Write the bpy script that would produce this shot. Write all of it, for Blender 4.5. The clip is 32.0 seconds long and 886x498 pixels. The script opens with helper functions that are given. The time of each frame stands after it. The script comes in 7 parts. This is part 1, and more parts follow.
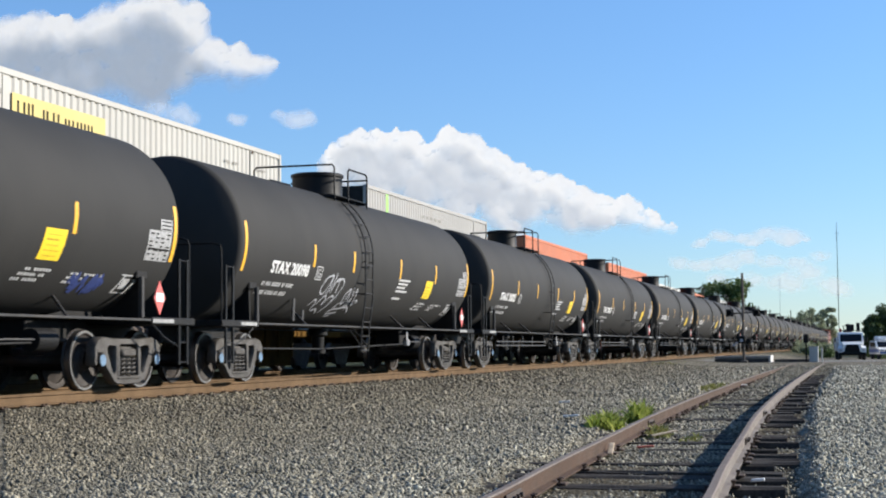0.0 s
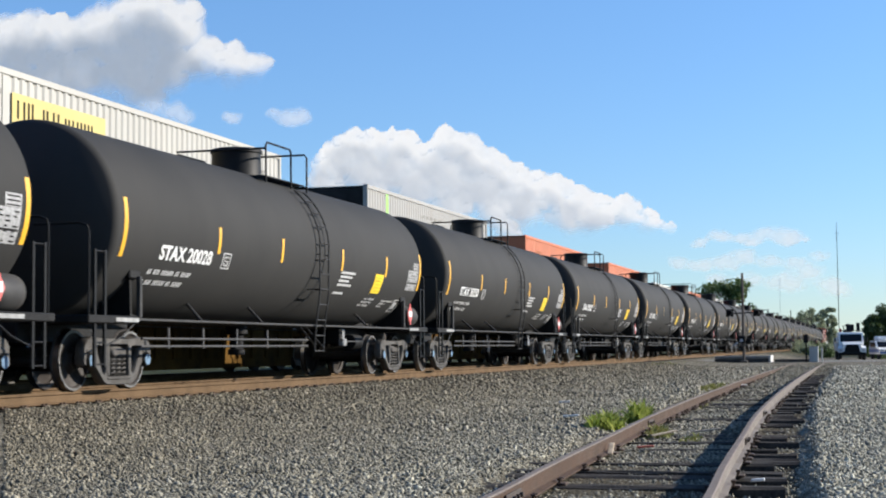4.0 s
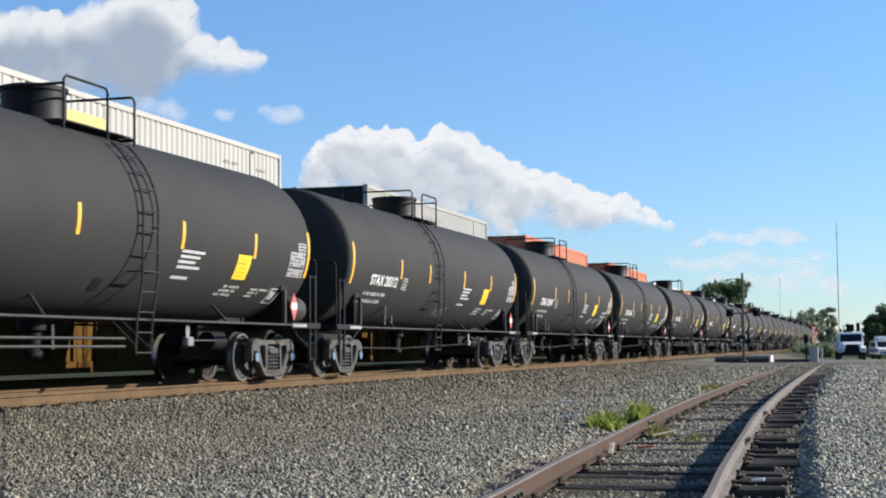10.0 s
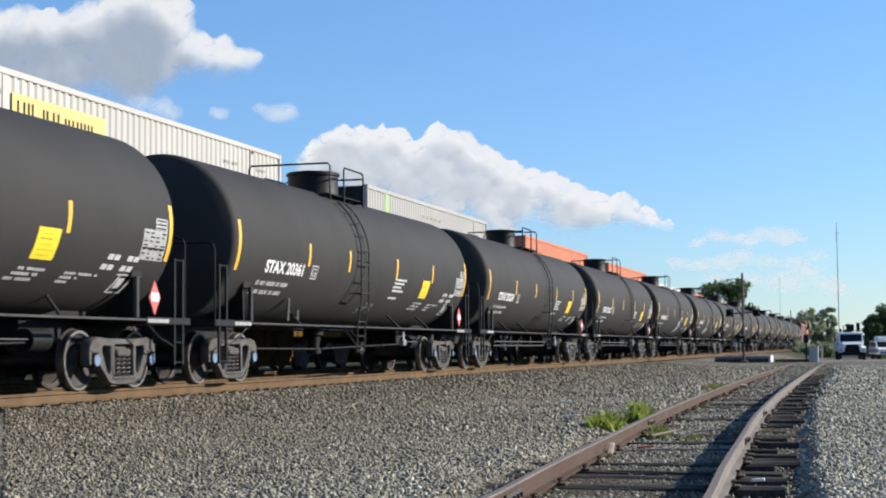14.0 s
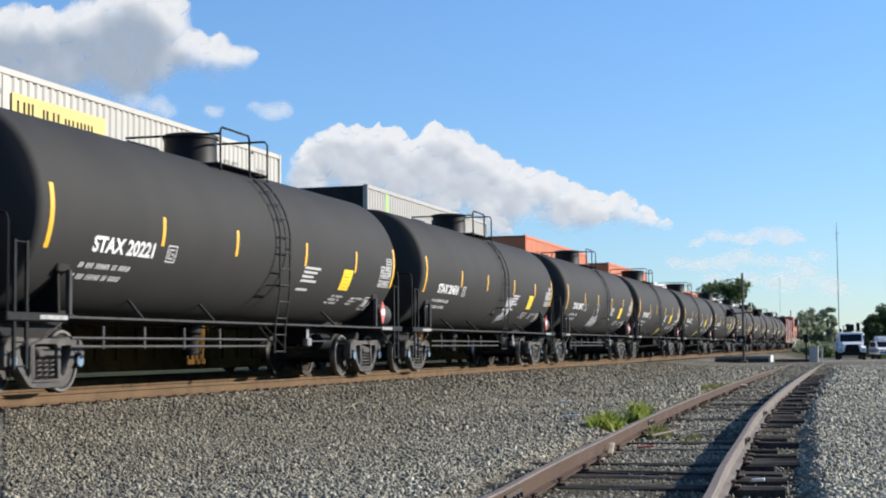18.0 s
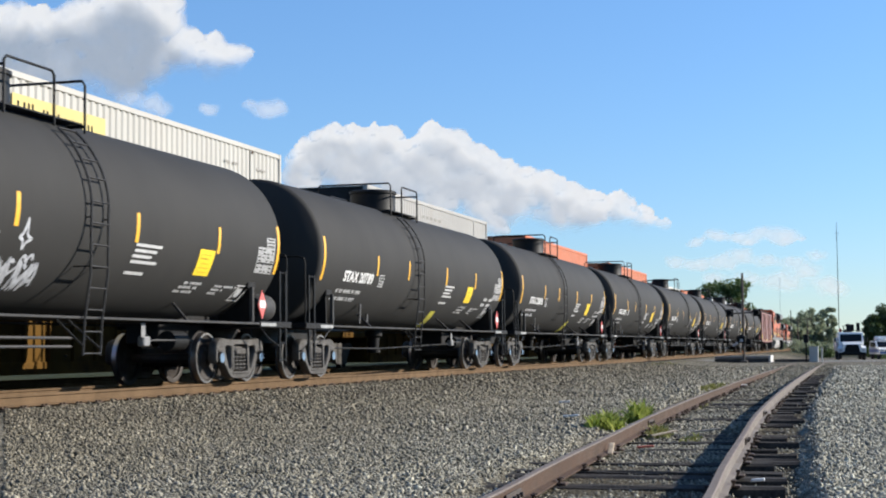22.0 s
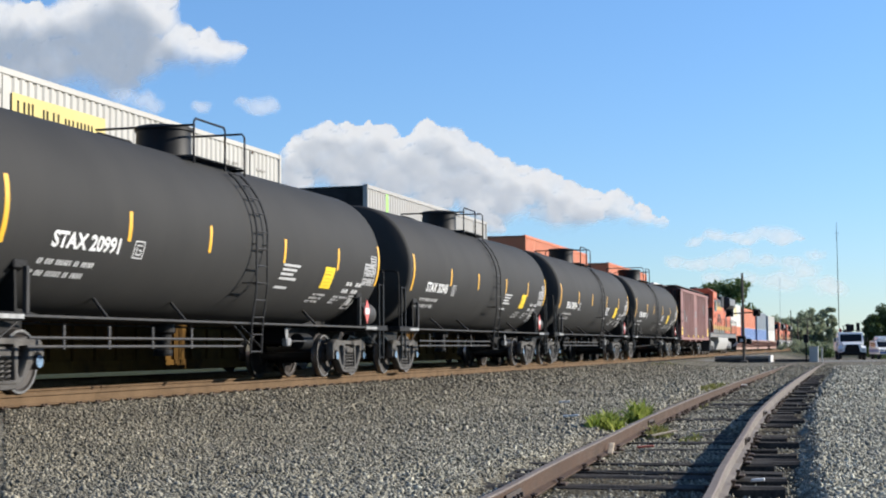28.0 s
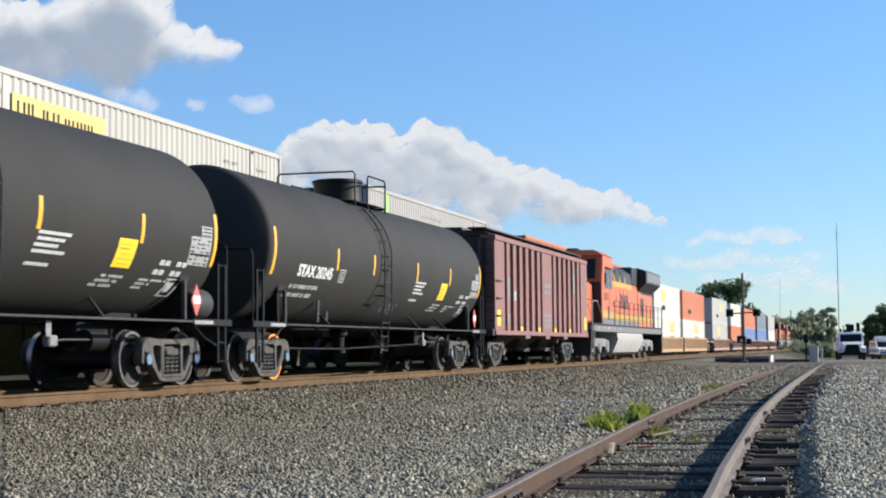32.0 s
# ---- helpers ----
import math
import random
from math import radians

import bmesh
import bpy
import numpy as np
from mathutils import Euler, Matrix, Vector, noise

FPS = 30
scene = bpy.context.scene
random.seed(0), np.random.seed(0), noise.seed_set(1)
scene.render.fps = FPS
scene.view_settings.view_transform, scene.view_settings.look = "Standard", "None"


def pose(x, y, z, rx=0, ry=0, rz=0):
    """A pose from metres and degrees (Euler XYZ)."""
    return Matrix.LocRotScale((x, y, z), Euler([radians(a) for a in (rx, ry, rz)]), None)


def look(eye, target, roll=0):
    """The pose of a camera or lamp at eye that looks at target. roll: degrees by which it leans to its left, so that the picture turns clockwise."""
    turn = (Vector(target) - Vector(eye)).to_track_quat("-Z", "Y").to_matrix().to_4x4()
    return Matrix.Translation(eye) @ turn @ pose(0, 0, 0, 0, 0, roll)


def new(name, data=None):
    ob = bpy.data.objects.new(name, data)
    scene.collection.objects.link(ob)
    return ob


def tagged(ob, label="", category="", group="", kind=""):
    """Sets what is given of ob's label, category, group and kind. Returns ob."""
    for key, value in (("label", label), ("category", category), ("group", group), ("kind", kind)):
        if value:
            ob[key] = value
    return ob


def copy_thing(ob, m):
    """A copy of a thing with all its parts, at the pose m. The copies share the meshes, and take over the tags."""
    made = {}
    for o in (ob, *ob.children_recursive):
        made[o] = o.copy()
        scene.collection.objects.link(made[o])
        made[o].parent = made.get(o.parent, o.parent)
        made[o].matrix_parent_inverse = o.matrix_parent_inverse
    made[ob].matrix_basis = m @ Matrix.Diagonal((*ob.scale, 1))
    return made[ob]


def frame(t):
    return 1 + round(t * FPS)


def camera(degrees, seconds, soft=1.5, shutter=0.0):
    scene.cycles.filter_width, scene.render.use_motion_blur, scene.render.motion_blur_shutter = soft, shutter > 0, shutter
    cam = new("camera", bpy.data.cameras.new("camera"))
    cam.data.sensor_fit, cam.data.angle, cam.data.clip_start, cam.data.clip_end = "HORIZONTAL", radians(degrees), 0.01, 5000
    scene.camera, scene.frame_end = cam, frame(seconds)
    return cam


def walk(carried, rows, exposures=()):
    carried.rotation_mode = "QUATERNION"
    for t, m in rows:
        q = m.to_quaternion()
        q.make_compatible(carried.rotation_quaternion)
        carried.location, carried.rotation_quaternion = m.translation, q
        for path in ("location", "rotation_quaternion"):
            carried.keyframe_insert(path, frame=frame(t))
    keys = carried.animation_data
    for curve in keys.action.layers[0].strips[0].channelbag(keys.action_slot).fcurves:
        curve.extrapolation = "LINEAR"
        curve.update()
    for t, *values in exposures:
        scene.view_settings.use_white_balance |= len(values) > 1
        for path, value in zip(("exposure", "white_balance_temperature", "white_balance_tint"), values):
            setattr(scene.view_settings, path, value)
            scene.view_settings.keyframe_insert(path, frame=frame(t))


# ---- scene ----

# ---- the camera: on a tripod beside the siding, it stands still ----
cam = camera(32.667, 32.0, soft=2.0, shutter=0.12)
EYE = Vector((0.0, 0.0, 0.579))
TURN, TILT = radians(15.839), radians(3.778)
AIM = EYE + 50 * Vector((-math.sin(TURN) * math.cos(TILT), math.cos(TURN) * math.cos(TILT), math.sin(TILT)))
walk(cam, [(0.0, look(EYE, AIM, -0.544)), (32.0, look(EYE, AIM, -0.544))], exposures=[(0.0, 0.75), (32.0, 0.75)])

# ---- daylight: an afternoon sun from the right of the tracks ----
SUN_ELEVATION, SUN_AZIMUTH = radians(23.0), radians(61)   # azimuth from the tracks' far end (+y) towards +x
world = bpy.data.worlds.new("sky")
scene.world = world
world.use_nodes = True
wn, wl = world.node_tree.nodes, world.node_tree.links
sky = wn.new("ShaderNodeTexSky")
sky.sky_type, sky.sun_disc = "NISHITA", False
sky.sun_elevation, sky.sun_rotation = SUN_ELEVATION, SUN_AZIMUTH
sky.air_density, sky.dust_density, sky.ozone_density = 1.0, 0.0, 3.0
wn["Background"].inputs["Strength"].default_value = 0.090
# clear, washed air: less yellow at the horizon
wc, ws = wn.new("ShaderNodeTexCoord"), wn.new("ShaderNodeSeparateXYZ")
wr, wm = wn.new("ShaderNodeValToRGB"), wn.new("ShaderNodeMix")
wr.color_ramp.elements[0].color, wr.color_ramp.elements[1].color = (0.63, 0.765, 1.02, 1), (0.82, 1.05, 1.285, 1)
wr.color_ramp.elements[1].position = 0.30
wm.data_type, wm.blend_type = "RGBA", "MULTIPLY"
wm.inputs["Factor"].default_value = 1.0
wl.new(wc.outputs["Generated"], ws.inputs["Vector"]), wl.new(ws.outputs["Z"], wr.inputs["Fac"])
wl.new(sky.outputs["Color"], wm.inputs["A"]), wl.new(wr.outputs["Color"], wm.inputs["B"])
wl.new(wm.outputs["Result"], wn["Background"].inputs["Color"])
sun = new("sun", bpy.data.lights.new("sun", "SUN"))
sun.data.energy, sun.data.angle, sun.data.color = 5.0, radians(0.6), (1.0, 0.935, 0.845)
SUN_FROM = Vector((math.sin(SUN_AZIMUTH) * math.cos(SUN_ELEVATION), math.cos(SUN_AZIMUTH) * math.cos(SUN_ELEVATION), math.sin(SUN_ELEVATION)))
sun.matrix_basis = look(SUN_FROM * 100, (0, 0, 0))


# ---- materials ----
def material(name, color, rough=0.6, metal=0.0, vary=0.12, scale=6.0, grain=0.0, grain_scale=60.0, dirt=None, dirt_amount=0.0, dirt_scale=1.5,
             per_object=0.0, streak=0.0, spec=0.5, translucent=0.0):
    """A painted, metal, wooden or earthen surface: base colour with large and small variation, dirt patches and fine relief."""
    m = bpy.data.materials.new(name)
    m.use_nodes = True
    n, l = m.node_tree.nodes, m.node_tree.links
    bsdf = n["Principled BSDF"]
    tc = n.new("ShaderNodeTexCoord")
    big = n.new("ShaderNodeTexNoise")
    big.inputs["Scale"].default_value, big.inputs["Detail"].default_value = scale, 6
    l.new(tc.outputs["Object"], big.inputs["Vector"])
    ramp = n.new("ShaderNodeMapRange")
    ramp.inputs["From Min"].default_value, ramp.inputs["From Max"].default_value = 0.3, 0.7
    ramp.inputs["To Min"].default_value, ramp.inputs["To Max"].default_value = 1 - vary, 1 + vary
    l.new(big.outputs["Fac"], ramp.inputs["Value"])
    value = ramp.outputs["Result"]
    if grain:
        fine = n.new("ShaderNodeTexNoise")
        fine.inputs["Scale"].default_value, fine.inputs["Detail"].default_value = grain_scale, 3
        l.new(tc.outputs["Object"], fine.inputs["Vector"])
        r2 = n.new("ShaderNodeMapRange")
        r2.inputs["From Min"].default_value, r2.inputs["From Max"].default_value = 0.3, 0.7
        r2.inputs["To Min"].default_value, r2.inputs["To Max"].default_value = 1 - grain, 1 + grain
        l.new(fine.outputs["Fac"], r2.inputs["Value"])
        mul = n.new("ShaderNodeMath")
        mul.operation = "MULTIPLY"
        l.new(value, mul.inputs[0]), l.new(r2.outputs["Result"], mul.inputs[1])
        value = mul.outputs["Value"]
        bump = n.new("ShaderNodeBump")
        bump.inputs["Strength"].default_value, bump.inputs["Distance"].default_value = 0.35, 0.02
        l.new(fine.outputs["Fac"], bump.inputs["Height"]), l.new(bump.outputs["Normal"], bsdf.inputs["Normal"])
    if per_object:
        info = n.new("ShaderNodeObjectInfo")
        r3 = n.new("ShaderNodeMapRange")
        r3.inputs["To Min"].default_value, r3.inputs["To Max"].default_value = 1 - per_object, 1 + per_object
        l.new(info.outputs["Random"], r3.inputs["Value"])
        mul = n.new("ShaderNodeMath")
        mul.operation = "MULTIPLY"
        l.new(value, mul.inputs[0]), l.new(r3.outputs["Result"], mul.inputs[1])
        value = mul.outputs["Value"]
    tint = n.new("ShaderNodeMix")
    tint.data_type, tint.blend_type = "RGBA", "MULTIPLY"
    tint.inputs["Factor"].default_value = 1.0
    tint.inputs["A"].default_value = (*color, 1)
    l.new(value, tint.inputs["B"])
    out = tint.outputs["Result"]
    if dirt:
        patch = n.new("ShaderNodeTexNoise")
        patch.inputs["Scale"].default_value, patch.inputs["Detail"].default_value = dirt_scale, 8
        patch.inputs["Roughness"].default_value = 0.65
        if streak:
            stretch = n.new("ShaderNodeMapping")
            stretch.inputs["Scale"].default_value = (1, 1, streak)
            l.new(tc.outputs["Object"], stretch.inputs["Vector"]), l.new(stretch.outputs["Vector"], patch.inputs["Vector"])
        else:
            l.new(tc.outputs["Object"], patch.inputs["Vector"])
        r4 = n.new("ShaderNodeMapRange")
        r4.inputs["From Min"].default_value, r4.inputs["From Max"].default_value = 0.45, 0.75
        r4.inputs["To Max"].default_value = dirt_amount
        l.new(patch.outputs["Fac"], r4.inputs["Value"])
        mix = n.new("ShaderNodeMix")
        mix.data_type = "RGBA"
        mix.inputs["B"].default_value = (*dirt, 1)
        l.new(r4.outputs["Result"], mix.inputs["Factor"]), l.new(out, mix.inputs["A"])
        out = mix.outputs["Result"]
    l.new(out, bsdf.inputs["Base Color"])
    bsdf.inputs["Roughness"].default_value, bsdf.inputs["Metallic"].default_value = rough, metal
    bsdf.inputs["Specular IOR Level"].default_value = spec
    if translucent:
        bsdf.inputs["Transmission Weight"].default_value = 0.0
        soft = n.new("ShaderNodeBsdfTranslucent")
        blend = n.new("ShaderNodeMixShader")
        blend.inputs["Fac"].default_value = translucent
        l.new(out, soft.inputs["Color"])
        l.new(bsdf.outputs["BSDF"], blend.inputs[1]), l.new(soft.outputs["BSDF"], blend.inputs[2])
        l.new(blend.outputs["Shader"], n["Material Output"].inputs["Surface"])
    return m


TANK_BLACK = material("tank_paint", (0.0278, 0.0272, 0.0256), 0.76, vary=0.10, scale=0.7, spec=0.20, dirt=(0.042, 0.039, 0.035), dirt_amount=0.4, dirt_scale=0.8, streak=0.35)
FRAME_BLACK = material("frame_paint", (0.007, 0.007, 0.007), 0.65, vary=0.25, scale=4, grain=0.1, spec=0.2, dirt=(0.022, 0.019, 0.016), dirt_amount=0.4, dirt_scale=2)
RAILING_BLACK = material("railing_paint", (0.006, 0.006, 0.006), 0.55, vary=0.2, scale=5, spec=0.2)
BOGIE_STEEL = material("cast_steel", (0.088, 0.083, 0.076), 0.62, 0.1, spec=0.2, vary=0.25, scale=5, grain=0.15, grain_scale=40, dirt=(0.04, 0.033, 0.027), dirt_amount=0.7, dirt_scale=3)
WHEEL_STEEL = material("wheel_steel", (0.036, 0.031, 0.028), 0.6, 0.1, spec=0.2, vary=0.2, scale=6, dirt=(0.07, 0.058, 0.048), dirt_amount=0.5, dirt_scale=3)
TREAD_STEEL = material("bright_tread", (0.42, 0.41, 0.40), 0.35, 1.0, vary=0.08, scale=10)
RIM_STEEL = material("scuffed_rim", (0.13, 0.127, 0.12), 0.5, 0.3, vary=0.35, scale=9)
STRIPE_YELLOW = material("reflective_yellow", (0.74, 0.40, 0.03), 0.4, vary=0.08, scale=8)
PLACARD_YELLOW = material("placard_yellow", (0.80, 0.56, 0.03), 0.45, vary=0.08, scale=10)
STENCIL_WHITE = material("stencil_white", (0.60, 0.60, 0.58), 0.6, vary=0.15, scale=9)
EDGE_GREY = material("scuffed_edge", (0.26, 0.26, 0.25), 0.6, vary=0.35, scale=6)
STENCIL_DIM = material("stencil_dim", (0.17, 0.17, 0.168), 0.6, vary=0.3, scale=14)
STENCIL_MID = material("stencil_mid", (0.30, 0.30, 0.295), 0.6, vary=0.3, scale=20)
STENCIL_GREY = material("stencil_grey", (0.46, 0.46, 0.45), 0.6, vary=0.25, scale=20)
PLACARD_RED = material("placard_red", (0.55, 0.10, 0.085), 0.5)
LADDER_GREY = material("ladder_paint", (0.030, 0.029, 0.028), 0.6, spec=0.25, vary=0.3, scale=4)
SILL_GREY = material("sill_grey", (0.042, 0.041, 0.040), 0.6, spec=0.2, vary=0.2, scale=3, dirt=(0.08, 0.07, 0.06), dirt_amount=0.5)
CAP_BLUE = material("cap_label", (0.10, 0.17, 0.25), 0.5, vary=0.35, scale=22)
SMUDGE = material("dark_smudge", (0.016, 0.0155, 0.015), 0.8, vary=0.2, scale=5, spec=0.1)
SPRAY_WHITE = material("sprayed_white", (0.40, 0.41, 0.43), 0.7, vary=0.3, scale=12)
WORN_PRINT = material("worn_print", (0.42, 0.28, 0.02), 0.6, vary=0.3, scale=20)
SPRAY_BLUE = material("sprayed_blue", (0.025, 0.045, 0.17), 0.7, vary=0.3, scale=12)
SPRAY_YELLOW = material("sprayed_yellow", (0.55, 0.50, 0.06), 0.7, vary=0.3, scale=12)
RAIL_RUST = material("rail_rust", (0.118, 0.076, 0.042), 0.85, 0.0, spec=0.1, vary=0.2, scale=3, grain=0.12, grain_scale=50)
RAIL_GREY = material("rail_grey_rust", (0.072, 0.049, 0.036), 0.75, 0.0, spec=0.12, vary=0.2, scale=2, grain=0.15, grain_scale=40, dirt=(0.085, 0.047, 0.030), dirt_amount=0.7)
RAIL_TOP = material("rail_head_worn", (0.165, 0.138, 0.118), 0.75, 0.0, spec=0.12, vary=0.15, scale=3, grain=0.1, grain_scale=30)
TIE_WOOD = material("tie_wood", (0.032, 0.028, 0.024), 0.9, vary=0.35, scale=3, grain=0.35, grain_scale=30, per_object=0.5, spec=0.15, dirt=(0.085, 0.078, 0.068), dirt_amount=0.45, dirt_scale=2)
RAIL_PALE = material("rail_pale_rust", (0.165, 0.146, 0.130), 0.75, 0.0, spec=0.12, vary=0.2, scale=2, grain=0.15, grain_scale=40, dirt=(0.085, 0.055, 0.04), dirt_amount=0.5)
IRON_RUST = material("rusty_iron", (0.055, 0.034, 0.022), 0.8, 0.1, vary=0.3, scale=10)
IRON_DARK = material("dark_iron", (0.06, 0.045, 0.036), 0.75, 0.2, vary=0.3, scale=10)


# ---- geometry helpers ----
class Geo:
    """Collects the corners and faces of one mesh."""

    def __init__(self):
        self.v, self.f = [], []

    def add(self, verts, faces):
        o = len(self.v)
        self.v += [tuple(p) for p in verts]
        self.f += [tuple(o + i for i in face) for face in faces]
        return self

    def box(self, x0, x1, y0, y1, z0, z1, c=0.0, m=None):
        """A box with chamfered edges of width c, turned by the matrix m if given."""
        if c <= 0:
            vs = [(x, y, z) for x in (x0, x1) for y in (y0, y1) for z in (z0, z1)]
            fs = [(0, 1, 3, 2), (4, 6, 7, 5), (0, 4, 5, 1), (2, 3, 7, 6), (0, 2, 6, 4), (1, 5, 7, 3)]
        else:
            lo, hi, vs = (x0, y0, z0), (x1, y1, z1), []
            idx = {}
            for sx in (0, 1):
                for sy in (0, 1):
                    for sz in (0, 1):
                        s = (sx, sy, sz)
                        for axis in range(3):
                            p = [(hi[k] - (0 if k == axis else c)) if s[k] else (lo[k] + (0 if k == axis else c)) for k in range(3)]
                            idx[s, axis] = len(vs)
                            vs.append(p)
            fs = []
            for axis in range(3):
                a, b = [k for k in range(3) if k != axis]
                for side in (0, 1):
                    ring = []
                    for sa, sb in ((0, 0), (1, 0), (1, 1), (0, 1)):
                        s = [0, 0, 0]
                        s[axis], s[a], s[b] = side, sa, sb
                        ring.append(idx[tuple(s), axis])
                    fs.append(tuple(ring))
                for sa in (0, 1):
                    for sb in (0, 1):
                        s0, s1 = [0, 0, 0], [0, 0, 0]
                        s0[axis], s1[axis] = 0, 1
                        s0[a] = s1[a] = sa
                        s0[b] = s1[b] = sb
                        s0, s1 = tuple(s0), tuple(s1)
                        fs.append((idx[s0, a], idx[s1, a], idx[s1, b], idx[s0, b]))
            for s in ((i, j, k) for i in (0, 1) for j in (0, 1) for k in (0, 1)):
                fs.append((idx[s, 0], idx[s, 1], idx[s, 2]))
        if m is not None:
            vs = [m @ Vector(p) for p in vs]
        return self.add(vs, fs)

    def rod(self, a, b, r, r1=None, n=8, caps=True):
        """A round bar from a to b."""
        a, b = Vector(a), Vector(b)
        r1 = r if r1 is None else r1
        q = (b - a).to_track_quat("Z", "Y")
        vs = []
        for p, rad in ((a, r), (b, r1)):
            vs += [p + q @ Vector((rad * math.cos(t), rad * math.sin(t), 0)) for t in (2 * math.pi * i / n for i in range(n))]
        fs = [(i, (i + 1) % n, n + (i + 1) % n, n + i) for i in range(n)]
        if caps:
            fs += [tuple(reversed(range(n))), tuple(range(n, 2 * n))]
        return self.add(vs, fs)

    def tube(self, pts, r, n=8):
        """A bent round bar through the points."""
        pts = [Vector(p) for p in pts]
        vs, fs = [], []
        side = None
        for i, p in enumerate(pts):
            d = (pts[min(i + 1, len(pts) - 1)] - pts[max(i - 1, 0)]).normalized()
            if side is None:
                side = d.orthogonal().normalized()
            side = (side - d * side.dot(d)).normalized()
            up = d.cross(side)
            vs += [p + r * (math.cos(t) * side + math.sin(t) * up) for t in (2 * math.pi * k / n for k in range(n))]
        for i in range(len(pts) - 1):
            fs += [(i * n + k, i * n + (k + 1) % n, (i + 1) * n + (k + 1) % n, (i + 1) * n + k) for k in range(n)]
        e = (len(pts) - 1) * n
        fs += [tuple(reversed(range(n))), tuple(range(e, e + n))]
        return self.add(vs, fs)

    def lathe(self, profile, n=32, axis="y", centre=(0, 0, 0), closed=False):
        """A turned form: profile of (radius, along) round an axis."""
        vs, fs = [], []
        for r, h in profile:
            for k in range(n):
                t = 2 * math.pi * k / n
                a, b = r * math.cos(t), r * math.sin(t)
                p = {"x": (h, a, b), "y": (a, h, b), "z": (a, b, h)}[axis]
                vs.append((p[0] + centre[0], p[1] + centre[1], p[2] + centre[2]))
        m = len(profile)
        for i in range(m if closed else m - 1):
            j = (i + 1) % m
            fs += [(i * n + k, i * n + (k + 1) % n, j * n + (k + 1) % n, j * n + k) for k in range(n)]
        if not closed:
            fs += [tuple(range(n)), tuple(range((m - 1) * n, m * n))]
        return self.add(vs, fs)

    def prism(self, outline, a, b, axis="x", holes=()):
        """A plate of the outline (two coordinates) from a to b along the axis."""
        n = len(outline)
        put = {"x": lambda u, w, h: (h, u, w), "y": lambda u, w, h: (u, h, w), "z": lambda u, w, h: (u, w, h)}[axis]
        vs = [put(u, w, a) for u, w in outline] + [put(u, w, b) for u, w in outline]
        fs = [(i, (i + 1) % n, n + (i + 1) % n, n + i) for i in range(n)] + [tuple(reversed(range(n))), tuple(range(n, 2 * n))]
        return self.add(vs, fs)

    def mesh(self, name, smooth=None):
        me = bpy.data.meshes.new(name)
        me.from_pydata(self.v, [], self.f)
        bm = bmesh.new()
        bm.from_mesh(me)
        bmesh.ops.recalc_face_normals(bm, faces=bm.faces)
        bm.to_mesh(me)
        bm.free()
        if smooth:
            me.shade_smooth()
            me.set_sharp_from_angle(angle=radians(smooth))
        return me


def part(name, geo, mat, parent, label="", smooth=35, kind=""):
    """One mesh object under a thing or part."""
    me = geo if isinstance(geo, bpy.types.Mesh) else geo.mesh(name, smooth)
    if mat and not me.materials:
        me.materials.append(mat)
    ob = new(name, me)
    ob.parent = parent
    return tagged(ob, label, kind=kind)


def thing(name, label, category, group="", at=None):
    ob = new(name)
    ob.empty_display_size = 0.3
    if at is not None:
        ob.matrix_basis = at
    return tagged(ob, label, category, group)


def single(name, geo, mat, label="", category="", group="", kind="", smooth=35, at=None):
    """A thing that is one mesh."""
    me = geo if isinstance(geo, bpy.types.Mesh) else geo.mesh(name, smooth)
    if mat and not me.materials:
        me.materials.append(mat)
    ob = new(name, me)
    if at is not None:
        ob.matrix_basis = at
    return tagged(ob, label, category, group, kind)


# ---- ground ----
MAIN_X, FAR_X = -12.25, -16.9     # centre lines of the two running tracks; rail heads at z = 0
YARD = [(-60, -0.62), (11, -0.60), (30, -0.57), (50, -0.51), (66, -0.42), (80, -0.325), (92, -0.325), (130, -0.74), (400, -0.9), (4000, -4.0)]


def along(points, t):
    for (a, u), (b, w) in zip(points, points[1:]):
        if t <= b:
            k = max(0.0, (t - a) / (b - a))
            k = k * k * (3 - 2 * k)
            return u + (w - u) * k
    return points[-1][1]


def smooth_step(a, b, t):
    k = min(1.0, max(0.0, (t - a) / (b - a)))
    return k * k * (3 - 2 * k)


def ground_z(x, y):
    """The height of the ground: the yard, the ballast shoulder and the bed of the running tracks."""
    yard = along(YARD, y)
    bed = smooth_step(-6.9, -10.4, x) - smooth_step(-19.6, -21.5, x)
    z = yard + (-0.205 - yard) * bed
    x0 = along(SIDING_X, y)
    z -= (0.072 * (smooth_step(-1.55, -1.3, x - x0) - smooth_step(0.7, 0.9, x - x0)) + 0.115 * (smooth_step(0.7, 0.9, x - x0) - smooth_step(1.42, 1.62, x - x0))) * (1 - smooth_step(60, 75, y))
    far = smooth_step(140, 500, y)
    return z + far * (yard - z) * 0.6


SIDING_X = [(-20, -1.55), (5, -1.70), (10.3, -1.87), (17, -2.20), (23, -2.46), (33, -2.725), (49, -2.99), (86, -3.22), (400, -3.3)]


